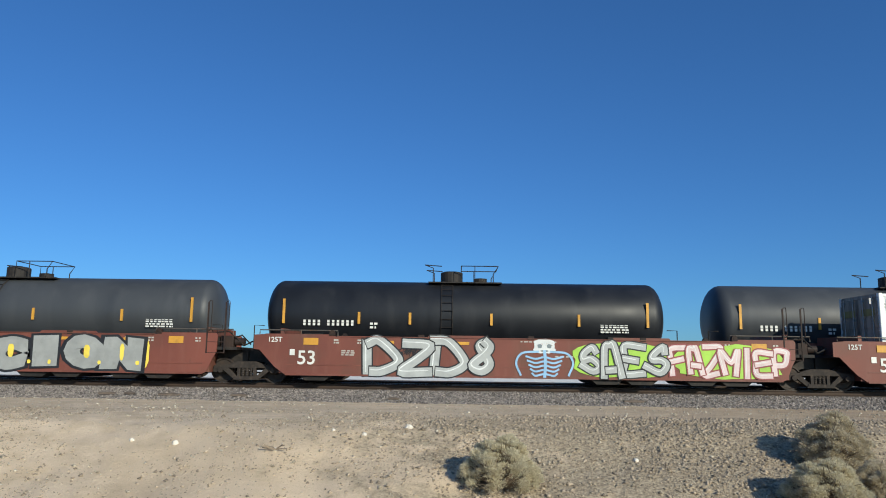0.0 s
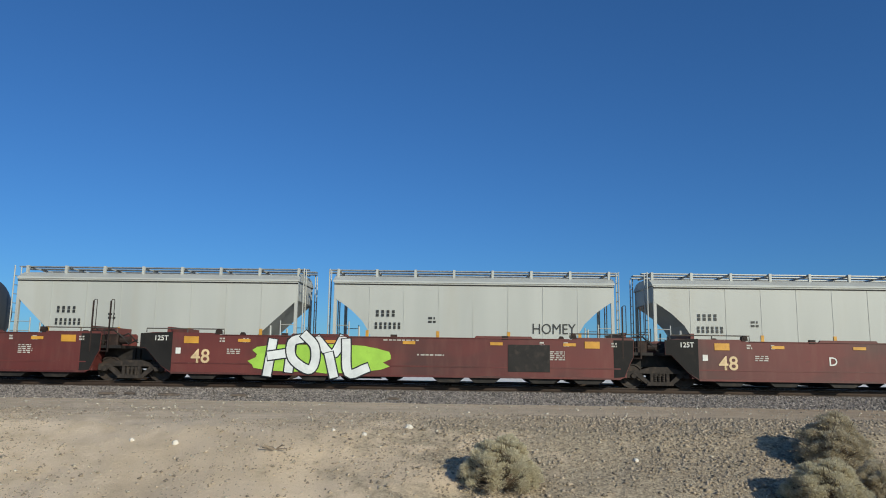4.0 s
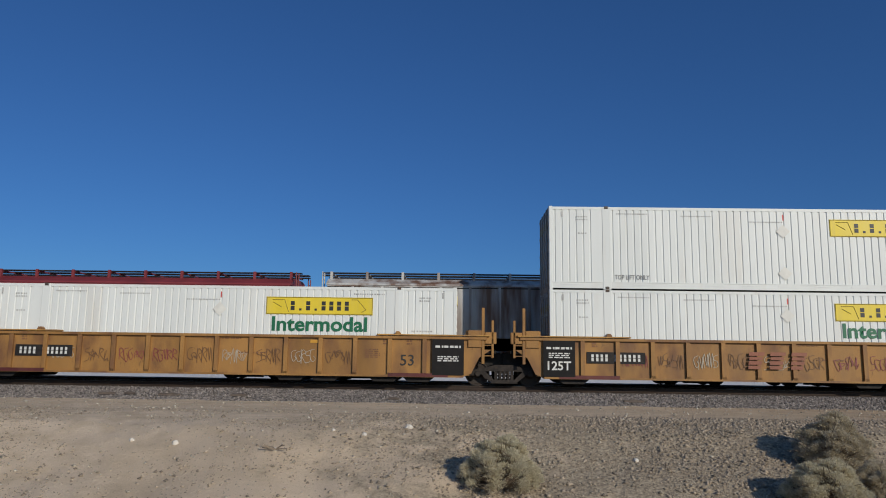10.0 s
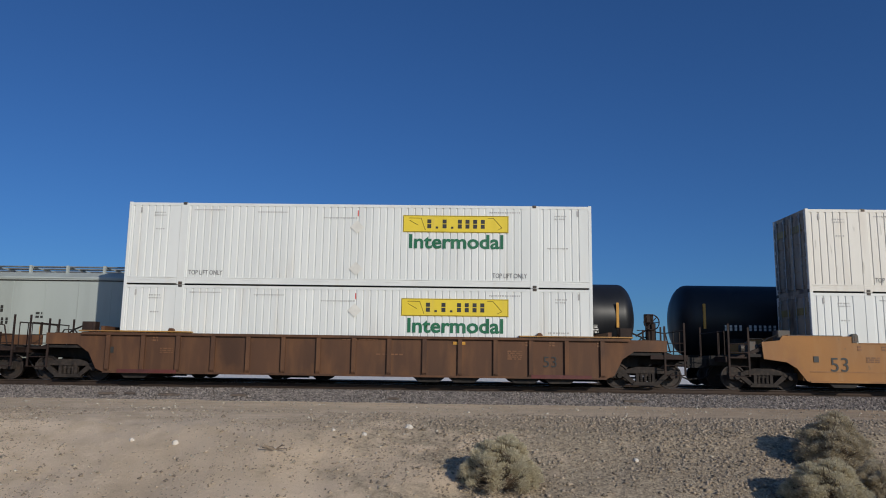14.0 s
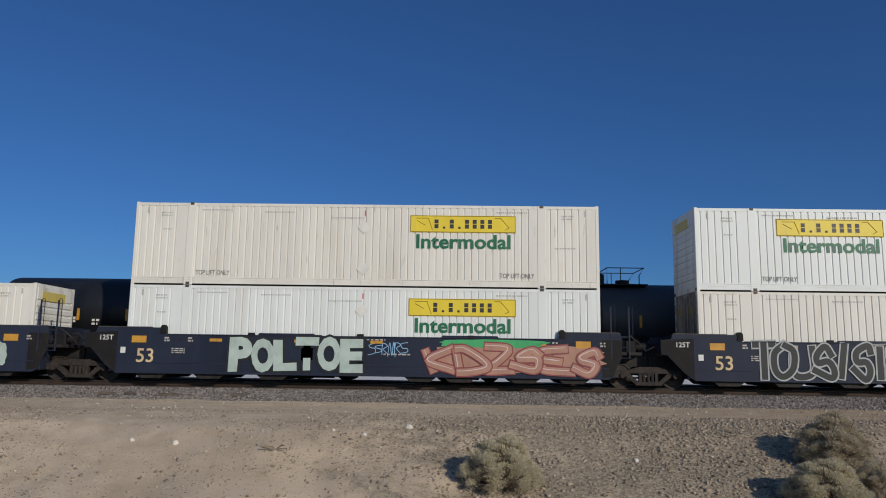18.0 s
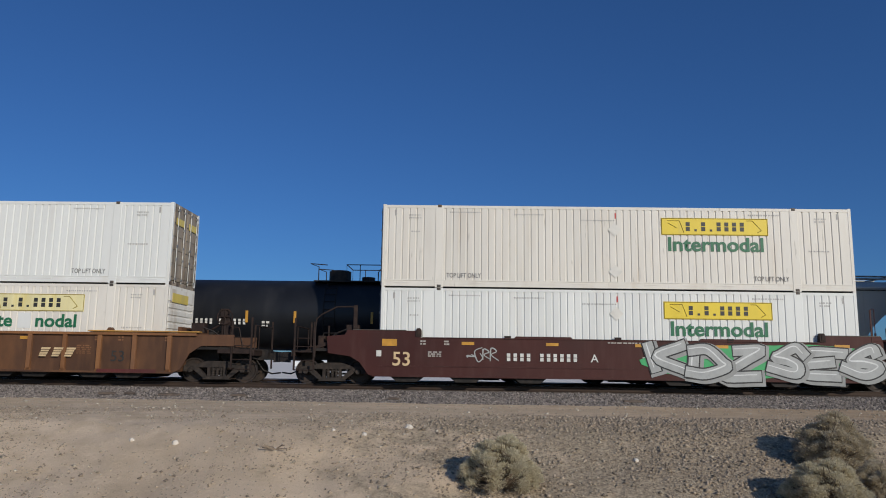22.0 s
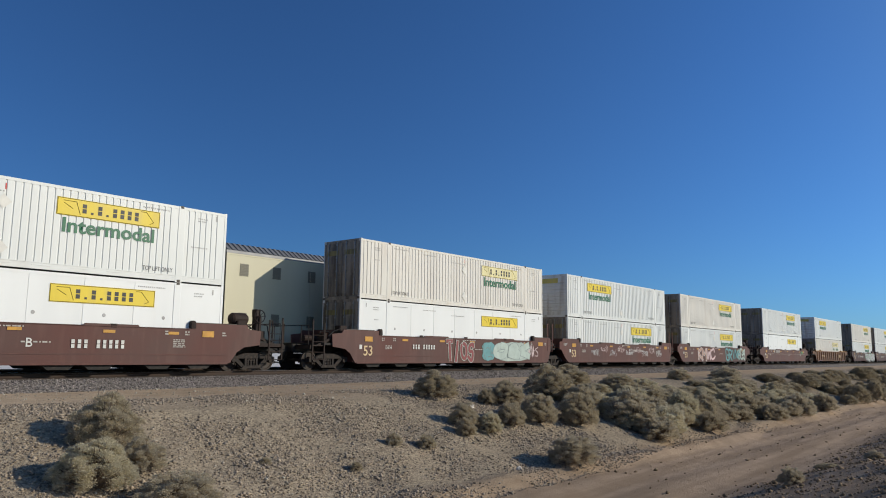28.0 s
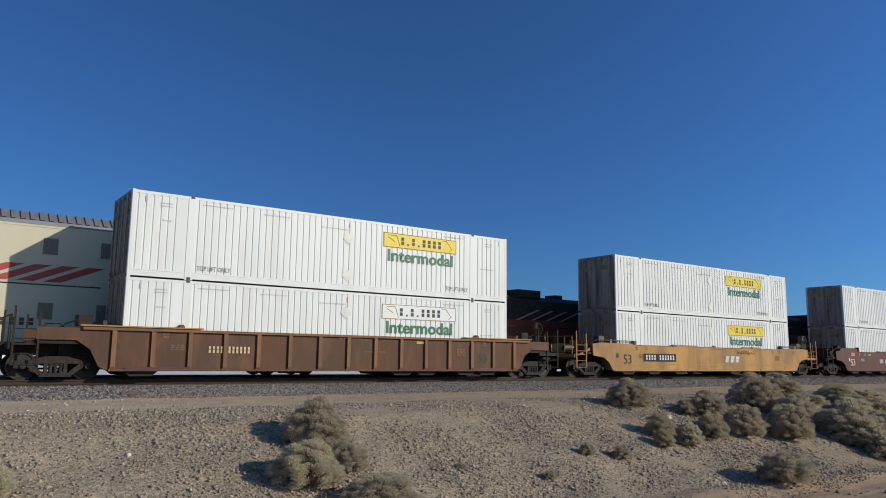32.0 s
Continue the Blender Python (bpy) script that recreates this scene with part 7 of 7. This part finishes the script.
def tall_car(s0, s1, emblem):
    s0, s1 = spread(s0, s1, 1.0)
    L = s1 - s0
    hl = L / 2
    ob = thing("auto_carrier", "tall cream enclosed auto carrier unit with small vents" + (" and red emblem" if emblem else ""), "auto carrier", FARGROUP)
    part("body", shape(("carrier_body", round(L, 1)), CREAM, lambda g: (g.box(-hl + 0.12, hl - 0.12, -1.52, 1.52, 0.95, 5.48),)), ob)

    def roof(g):
        prof = [(-1.53, 5.48), (1.53, 5.48), (1.50, 5.62), (1.0, 5.98), (-1.0, 5.98), (-1.50, 5.62)]
        g.bar(prof, -hl + 0.1, hl - 0.1)
    rf = part("roof", shape(("carrier_roof", round(L, 1)), ROOFGREY, roof), ob, None, "dark grey ribbed roof")
    rib = shape("roof_rib", ROOFGREY, lambda g: g.bar([(-1.515, 5.66), (-1.44, 5.64), (-0.98, 5.97), (0.98, 5.97), (1.44, 5.64), (1.515, 5.66), (1.0, 6.04), (-1.0, 6.04)], 0.0, 0.14))
    for i in range(int(L / 0.3)):
        part("roof_rib", rib, rf, (-hl + 0.15 + i * (L - 0.3) / int(L / 0.3), 0, 0))
    vent = shape("vent", VENT, lambda g: (g.box(-0.24, 0.24, -0.005, 0.0, -0.30, 0.30), *[g.slab([(-0.24, -0.29 + k * 0.075), (0.24, -0.29 + k * 0.075), (0.24, -0.255 + k * 0.075), (-0.24, -0.255 + k * 0.075)], -0.03, 0.0) for k in range(8)]))
    m = 5
    for i in range(m):
        for d in (-0.95, 0.95):
            for z in (4.72, 2.35):
                part("vent", vent, ob, (-hl + (i + 0.5) * L / m + d, -1.522, z))
    part("seam", shape(("carrier_seam", round(L, 1)), CREAM, lambda g: (g.box(-hl + 0.12, hl - 0.12, -1.535, -1.52, 5.40, 5.47), *[g.box(k - 0.02, k + 0.02, -1.53, -1.52, 1.0, 5.4) for k in (-hl / 2, 0, hl / 2)])), ob)
    end = shape("carrier_end", BLACKSTEEL, lambda g: [g.box(-0.06, 0.06, -1.4 + k * 0.4, -1.12 + k * 0.4, 1.0, 5.5) for k in range(7)] + [g.box(-0.04, 0.04, -1.45, 1.45, 1.0, 5.9)])
    for s in (-1, 1):
        part("end_bellows", end, ob, (s * (hl - 0.06), 0, 0), "black pleated end bellows")
    if emblem:
        part("emblem_marking", letters("////", 0.62, OLDEMBLEM, 0.05, 4.6, 0.3), ob, (hl - 11.6, -1.53, 3.72), "slanted red emblem bars")
        part("emblem_line", plate(4.4, 0.05, BLACK, 0.006), ob, (hl - 11.6, -1.524, 3.30))
        far_mark(ob, "#### ######", hl - 13.0, 1.95, -1.53, 0.28, 3.2, BLACK)
    part("sill", shape(("carrier_sill", round(L, 1)), BLACKSTEEL, lambda g: g.box(-hl, hl, -1.3, 1.3, 0.75, 0.96)), ob)
    for k in (-hl + 1.6, hl - 1.6):
        truck(ob, k)
    rides(ob, (s0 + s1) / 2, FAR_Y, 0, FAR_V)


def locomotive(s0):
    L = 22.0
    hl = L / 2
    ob = thing("locomotive", "orange and black diesel locomotive in shade", "locomotive", "locomotives")
    part("frame", shape("loco_frame", BLACKSTEEL, lambda g: (g.block(-hl, hl, -1.5, 1.5, 1.15, 1.62, 0.3), g.slab([(-3.6, 0.45), (3.6, 0.45), (4.0, 1.16), (-4.0, 1.16)], -1.4, 1.4))), ob)
    part("hood", shape("loco_hood", LOCO, lambda g: (g.block(-5.7, 10.2, -0.95, 0.95, 1.62, 3.0, 0.1),)), ob, None, "orange lower hood")
    part("hood_top", shape("loco_hood_top", BLACKSTEEL, lambda g: (g.bar([(-0.97, 3.0), (0.97, 3.0), (0.97, 4.1), (0.6, 4.35), (-0.6, 4.35), (-0.97, 4.1)], -5.7, 10.2), g.bar([(-1.5, 3.5), (1.5, 3.5), (1.5, 4.3), (1.1, 4.6), (-1.1, 4.6), (-1.5, 4.3)], 6.6, 9.9), g.block(-0.2, 1.6, -0.8, 0.8, 4.3, 4.72, 0.1), g.box(3.0, 3.6, -0.4, 0.4, 4.3, 4.6))), ob, None, "black upper hood with radiators")

    def cab(g):
        g.bar([(-1.5, 1.62), (1.5, 1.62), (1.5, 4.1), (1.15, 4.62), (0.6, 4.8), (-0.6, 4.8), (-1.15, 4.62), (-1.5, 4.1)], -8.4, -5.7)
        g.block(-7.6, -6.1, -0.6, 0.6, 4.76, 4.98, 0.06)
        g.bar([(-1.0, 1.62), (1.0, 1.62), (0.95, 3.0), (0.6, 3.25), (-0.6, 3.25), (-0.95, 3.0)], -10.3, -8.3)
    part("cab", shape("loco_cab", LOCO, cab), ob, None, "orange cab with short nose")
    win = shape("loco_window", GLASS, lambda g: g.block(-0.4, 0.4, -0.02, 0.02, -0.32, 0.32, 0.03))
    for x in (-7.75, -6.6):
        part("window", win, ob, (x, -1.505, 3.6))
    for y in (-0.75, 0.75):
        part("windscreen", win, ob, pose(-8.41, y, 3.8, 0, 0, 90))
    part("number_marking", bars("####", 0.36, BLACK, 1.3), ob, (-7.1, -1.506, 2.45))
    # emblem in dim salmon instead of white, with the shade in its colour
    part("emblem_marking", letters("////", 0.6, INK["salmon"], 0.0, 5.0, 0.3), ob, (2.0, -0.98, 3.3))
    part("walkway_rail", shape("loco_rail", BLACKSTEEL, lambda g: (g.tube([(-5.4, -1.48, 2.6), (10.3, -1.48, 2.6)], 0.025), *[g.tube([(-5.4 + k * 1.74, -1.48, 1.6), (-5.4 + k * 1.74, -1.48, 2.6)], 0.022) for k in range(10)])), ob)
    part("horn", shape("loco_horn", BLACKSTEEL, lambda g: (g.tube([(0, 0, 4.4), (0, 0, 4.75)], 0.03), g.tube([(-0.3, 0, 4.75), (0.3, 0, 4.75)], 0.05), g.tube([(-0.25, 0.1, 4.82), (0.25, 0.1, 4.82)], 0.05))), ob, (-2.6, 0, 0))
    for k in (-6.9, -5.1, -8.0 + 16.0, 6.2):
        truck(ob, k)
    rides(ob, (s0 + hl) * 1.0133, FAR_Y, 0, FAR_V)


auto_rack(269.2, 297.4)
for a, b, e in ((297.9, 317.6, False), (318.2, 337.6, True), (338.3, 358.9, False), (359.3, 379.7, True)):
    tall_car(a, b, e)
locomotive(380.3)
locomotive(402.8)


# ---- desert shrubs ----
def leaf_mat(name, a, c):
    m = bpy.data.materials.new(name)
    m.use_nodes = True
    n, l = m.node_tree.nodes, m.node_tree.links
    b = n["Principled BSDF"]
    b.inputs["Roughness"].default_value, b.inputs["Specular IOR Level"].default_value = 0.8, 0.15
    b.inputs["Transmission Weight"].default_value = 0.0
    geo = n.new("ShaderNodeNewGeometry")
    info = n.new("ShaderNodeObjectInfo")
    r = n.new("ShaderNodeValToRGB")
    r.color_ramp.elements[0].color, r.color_ramp.elements[1].color = (*a, 1), (*c, 1)
    l.new(geo.outputs["Random Per Island"], r.inputs[0])
    x = n.new("ShaderNodeMix")
    x.data_type, x.blend_type = "RGBA", "MULTIPLY"
    k = n.new("ShaderNodeMapRange")
    k.inputs[3].default_value, k.inputs[4].default_value = 0.0, 0.45
    l.new(info.outputs["Random"], k.inputs[0])
    l.new(k.outputs[0], x.inputs[0])
    l.new(r.outputs[0], x.inputs[6])
    x.inputs[7].default_value = (0.78, 0.73, 0.62, 1)
    l.new(x.outputs[2], b.inputs["Base Color"])
    t = n.new("ShaderNodeBsdfTranslucent")
    l.new(x.outputs[2], t.inputs["Color"])
    mx = n.new("ShaderNodeMixShader")
    mx.inputs[0].default_value = 0.5
    l.new(b.outputs[0], mx.inputs[1])
    l.new(t.outputs[0], mx.inputs[2])
    l.new(mx.outputs[0], n["Material Output"].inputs["Surface"])
    return m


LEAF = leaf_mat("dry_grey_green_leaves", (0.42, 0.365, 0.262), (0.70, 0.61, 0.455))
LEAF_PALE = leaf_mat("pale_dry_leaves", (0.53, 0.475, 0.335), (0.80, 0.725, 0.54))
# leaves of the far shrubs, with the shade they stand in put into the colour
LEAF_SHADED = leaf_mat("shade_darkened_leaves", (0.29, 0.245, 0.17), (0.53, 0.45, 0.32))
TWIG = mat("grey_brown_twigs", (0.24, 0.185, 0.13), 0.9, var=0.3, scale=10)


def shrub_meshes(seed, leaves, paint, size=1.0, tufts=120):
    """Stems that fan out from one foot to many rounded tufts of narrow leaves; about 1 m wide and high before scaling."""
    r = np.random.RandomState(seed)
    g = Geo()
    up = np.array([0, 0, 1.0])
    k = np.arange(tufts)
    lift = np.clip((k + 0.5) / tufts + r.uniform(-0.04, 0.04, tufts), 0.03, 1) ** 0.85
    turn = k * 2.39996 + r.uniform(-0.35, 0.35, tufts)
    flat = np.sqrt(np.clip(1 - lift ** 2, 0, 1))
    way = np.stack([np.cos(turn) * flat, np.sin(turn) * flat, lift], 1)
    heart = way * np.array([0.40, 0.40, 0.74]) * r.uniform(0.72, 1.08, (tufts, 1)) + up * 0.06
    rad = r.uniform(0.055, 0.115, tufts)
    for c in heart:
        mid = c * 0.5 + np.array([*r.uniform(-0.04, 0.04, 2), 0.03])
        g.tube([(0, 0, -0.05), tuple(mid), tuple(c)], 0.008, 3)
        for _ in range(1):
            b = mid + (c - mid) * r.uniform(0.3, 1.0)
            g.tube([tuple(b), tuple(b + c * 0.22 + r.normal(0, 0.06, 3))], 0.005, 3)
    stems = g.mesh("branchwork", TWIG)
    n = leaves
    pick = r.choice(tufts, n, p=rad ** 2 / (rad ** 2).sum())
    u = r.normal(0, 1, (n, 3)) + 0.9 * way[pick] + 0.35 * up
    u /= np.linalg.norm(u, axis=1)[:, None]
    c = heart[pick] + u * (rad[pick] * r.uniform(0, 1, n) ** 0.45)[:, None]
    c[:, 2] = np.maximum(c[:, 2], 0.01)
    d = 0.45 * u + 0.45 * up + 0.25 * way[pick] + r.normal(0, 0.42, (n, 3))
    d /= np.linalg.norm(d, axis=1)[:, None]
    w = np.cross(d, r.normal(0, 1, (n, 3)))
    w /= np.linalg.norm(w, axis=1)[:, None]
    ln, wd = r.uniform(0.018, 0.042, (n, 1)) * size, r.uniform(0.0032, 0.0066, (n, 1)) * size
    v = np.stack([c - w * wd, c + w * wd, c + d * ln], 1)
    m = bpy.data.meshes.new("foliage")
    m.from_pydata(v.reshape(-1, 3).tolist(), [], (np.arange(n)[:, None] * 3 + np.arange(3)[None]).tolist())
    m.materials.append(paint)
    return stems, m


KINDS = [shrub_meshes(1, 46000, LEAF_PALE), shrub_meshes(2, 42000, LEAF), shrub_meshes(3, 36000, LEAF), shrub_meshes(4, 13000, LEAF, 1.7), shrub_meshes(5, 13000, LEAF_PALE, 1.7), shrub_meshes(6, 4500, LEAF_SHADED, 2.9)]
SHRUBS = [
    (0.82, 13.15, 1.46, 0.97, 0), (6.97, 14.04, 1.45, 1.02, 1), (6.01, 12.4, 1.4, 0.85, 0), (7.0, 12.75, 0.95, 0.6, 1), (6.92, 11.3, 1.5, 0.7, 2),
    (18.79, 15.84, 1.58, 0.9, 1), (17.41, 13.58, 0.99, 0.75, 2), (16.87, 13.05, 0.64, 0.56, 2), (20.22, 14.77, 0.75, 0.56, 2), (17.95, 13.03, 0.83, 0.66, 4), (19.17, 13.12, 1.04, 0.78, 2),
    (20.94, 14.51, 1.34, 0.77, 1), (20.52, 12.96, 1.36, 0.99, 2), (23.92, 14.67, 1.89, 1.22, 1), (22.05, 12.39, 1.49, 1.12, 2), (27.76, 16.0, 1.91, 0.91, 1), (23.92, 13.22, 1.42, 1.01, 2),
    (24.59, 11.75, 2.18, 1.29, 1), (29.88, 14.79, 1.72, 0.74, 2), (18.04, 10.29, 1.52, 0.76, 2), (14.73, 12.69, 0.58, 0.36, 3), (13.7, 12.87, 0.45, 0.34, 3), (11.79, 12.2, 0.33, 0.2, 3),
    (9.65, 12.64, 0.28, 0.16, 3), (40.07, 16.2, 1.4, 0.69, 3), (44.28, 15.08, 1.99, 0.99, 3), (30.17, 11.2, 1.37, 1.19, 3), (28.89, 11.55, 1.34, 1.16, 4), (28.71, 12.82, 1.37, 0.91, 3),
    (36.78, 11.71, 1.89, 1.08, 3), (36.93, 10.72, 1.33, 0.8, 3), (40.64, 11.51, 1.16, 0.73, 4), (41.05, 10.41, 1.73, 1.21, 3), (54.26, 13.2, 1.9, 0.95, 3), (44.95, 10.07, 1.54, 1.08, 3),
    (54.71, 10.28, 1.84, 1.29, 3), (57.75, 9.73, 1.53, 1.5, 4), (68.24, 14.08, 1.86, 1.02, 3), (75.91, 13.77, 2.3, 1.2, 3),
]
rb = random.Random(12)
for i in range(190):
    x, y = 24 + 105 * rb.random() ** 1.4, rb.uniform(10.4, 15.2)
    w = rb.uniform(0.7, 1.7)
    SHRUBS.append((x, y, w, w * rb.uniform(0.45, 0.62) * (1.0 if y < 13.8 else 0.7), rb.choice((3, 3, 4))))
for i in range(75):
    x, y = rb.uniform(24, 46), rb.uniform(11.2, 14.8)
    w = rb.uniform(0.6, 1.4)
    SHRUBS.append((x, y, w, w * rb.uniform(0.48, 0.62) * (1.0 if y < 13.6 else 0.7), rb.choice((3, 3, 4))))
for i in range(12):
    SHRUBS.append((rb.uniform(14, 42), rb.uniform(1.8, 4.6), rb.uniform(0.3, 0.8), rb.uniform(0.15, 0.4), 3))
for x, y, w, h, k in SHRUBS:
    pale = k in (0, 4)
    k = 5 if x > 48 else k
    label = ("pale dry rounded desert shrub" if pale else "grey-green desert shrub with dense twigs") + (" on the gravel bank" if y > 9.9 else " beside the dirt track")
    ob = tagged(new("shrub", KINDS[k][1] if k == 5 else None), label, "shrub", "desert shrubs")
    ob.matrix_world = Matrix.Translation((x, y, float(ground_z(x, y)) - 0.02)) @ Matrix.Rotation(rb.uniform(0, 6.28), 4, "Z") @ Matrix.Diagonal((w * 1.03, w * 1.03, h * 1.03, 1))
    if k < 5:
        part("branchwork", KINDS[k][0], ob)
        part("foliage", KINDS[k][1], ob)

for i, (x, y, r) in enumerate(((-6.3, 14.69, 0.055), (-0.93, 15.5, 0.085), (-5.36, 14.46, 0.07), (-3.3, 13.9, 0.05), (-1.77, 14.91, 0.05), (19.11, 14.6, 0.13), (16.18, 10.8, 0.09), (-2.4, 15.0, 0.04), (3.4, 14.2, 0.05), (-8.0, 13.2, 0.05))):
    boulder(x, y, r, i + 1)


def dead_stick(x, y, seed, size, label):
    r = random.Random(seed)
    g = Geo()
    for k in range(5):
        a = r.uniform(-0.5, 0.5) + (0 if k % 2 else math.pi)
        p = [(0, 0, 0.02)]
        for _ in range(4):
            p.append((p[-1][0] + math.cos(a) * size / 4, p[-1][1] + math.sin(a) * size / 4, max(0.0, p[-1][2] + r.uniform(-0.01, 0.05))))
            a += r.uniform(-0.4, 0.4)
        g.tube(p, 0.012, 5)
    o = tagged(new("dead_branch", g.mesh("dead_branch", TWIG)), label, "dead branch", "dead branches on the bank")
    o.location = (x, y, float(ground_z(x, y)) + 0.02)


dead_stick(-3.27, 13.86, 1, 0.25, "small dry dead branch lying on the bank")
dead_stick(-6.6, 11.9, 2, 0.9, "dry dead branch lying low on the bank")
dead_stick(-7.4, 12.3, 3, 0.7, "dry dead branch lying low on the bank")

scrap = [shape(("wood_scrap", k), TIE, lambda g: g.slab([(-0.5 * w, -0.02), (0.42 * w, -0.03), (0.5 * w, 0.02), (0.1 * w, 0.045), (-0.46 * w, 0.03)], -0.05, 0.05)) for k, w in enumerate((0.55, 0.36, 0.7))]
for i, (x, y, turn) in enumerate(((-11.0, 23.55, 4), (-10.3, 23.6, -12), (-9.0, 23.5, 8), (-6.8, 23.55, 3), (-1.9, 23.4, -6), (5.6, 23.5, 10), (24.5, 23.5, 20))):
    ob = tagged(new("wood_scrap", scrap[i % 3]), "dark splintered scrap of tie wood lying on the ballast", "wood scrap", "wood scraps on the ballast")
    ob.matrix_world = pose(x, y, -0.465 + (y - 23.08) * 0.18 + 0.05, 10, 0, turn)

# pale sheds far across the plain
for i, (x, y, w, h) in enumerate(((72, 150, 5.0, 1.6), (-40, 220, 14, 2.0), (20, 260, 18, 2.2))):
    g = Geo()
    g.bar([(-3, 0), (3, 0), (3, h * 0.7), (2, h * 0.93), (0, h), (-2, h * 0.93), (-3, h * 0.7)], -w / 2, w / 2)
    ob = tagged(new("far_shed", g.mesh("far_shed", WHITE_SMOOTH)), "low white shed far across the desert plain", "shed", "far sheds")
    ob.location = (x, y, float(ground_z(x, y)) - 0.05)


# ---- all that moves: two trains at steady speed ----
def motions():
    for ob, x, y, z, v, turn in MOVING:
        if v < 0:
            ob.scale.z = 0.972
        walk(ob, [(t, pose(x + v * t, y, z, 0, 0, turn)) for t in (0.0, 8.0, 16.0, 24.0, 32.0)])


motions()
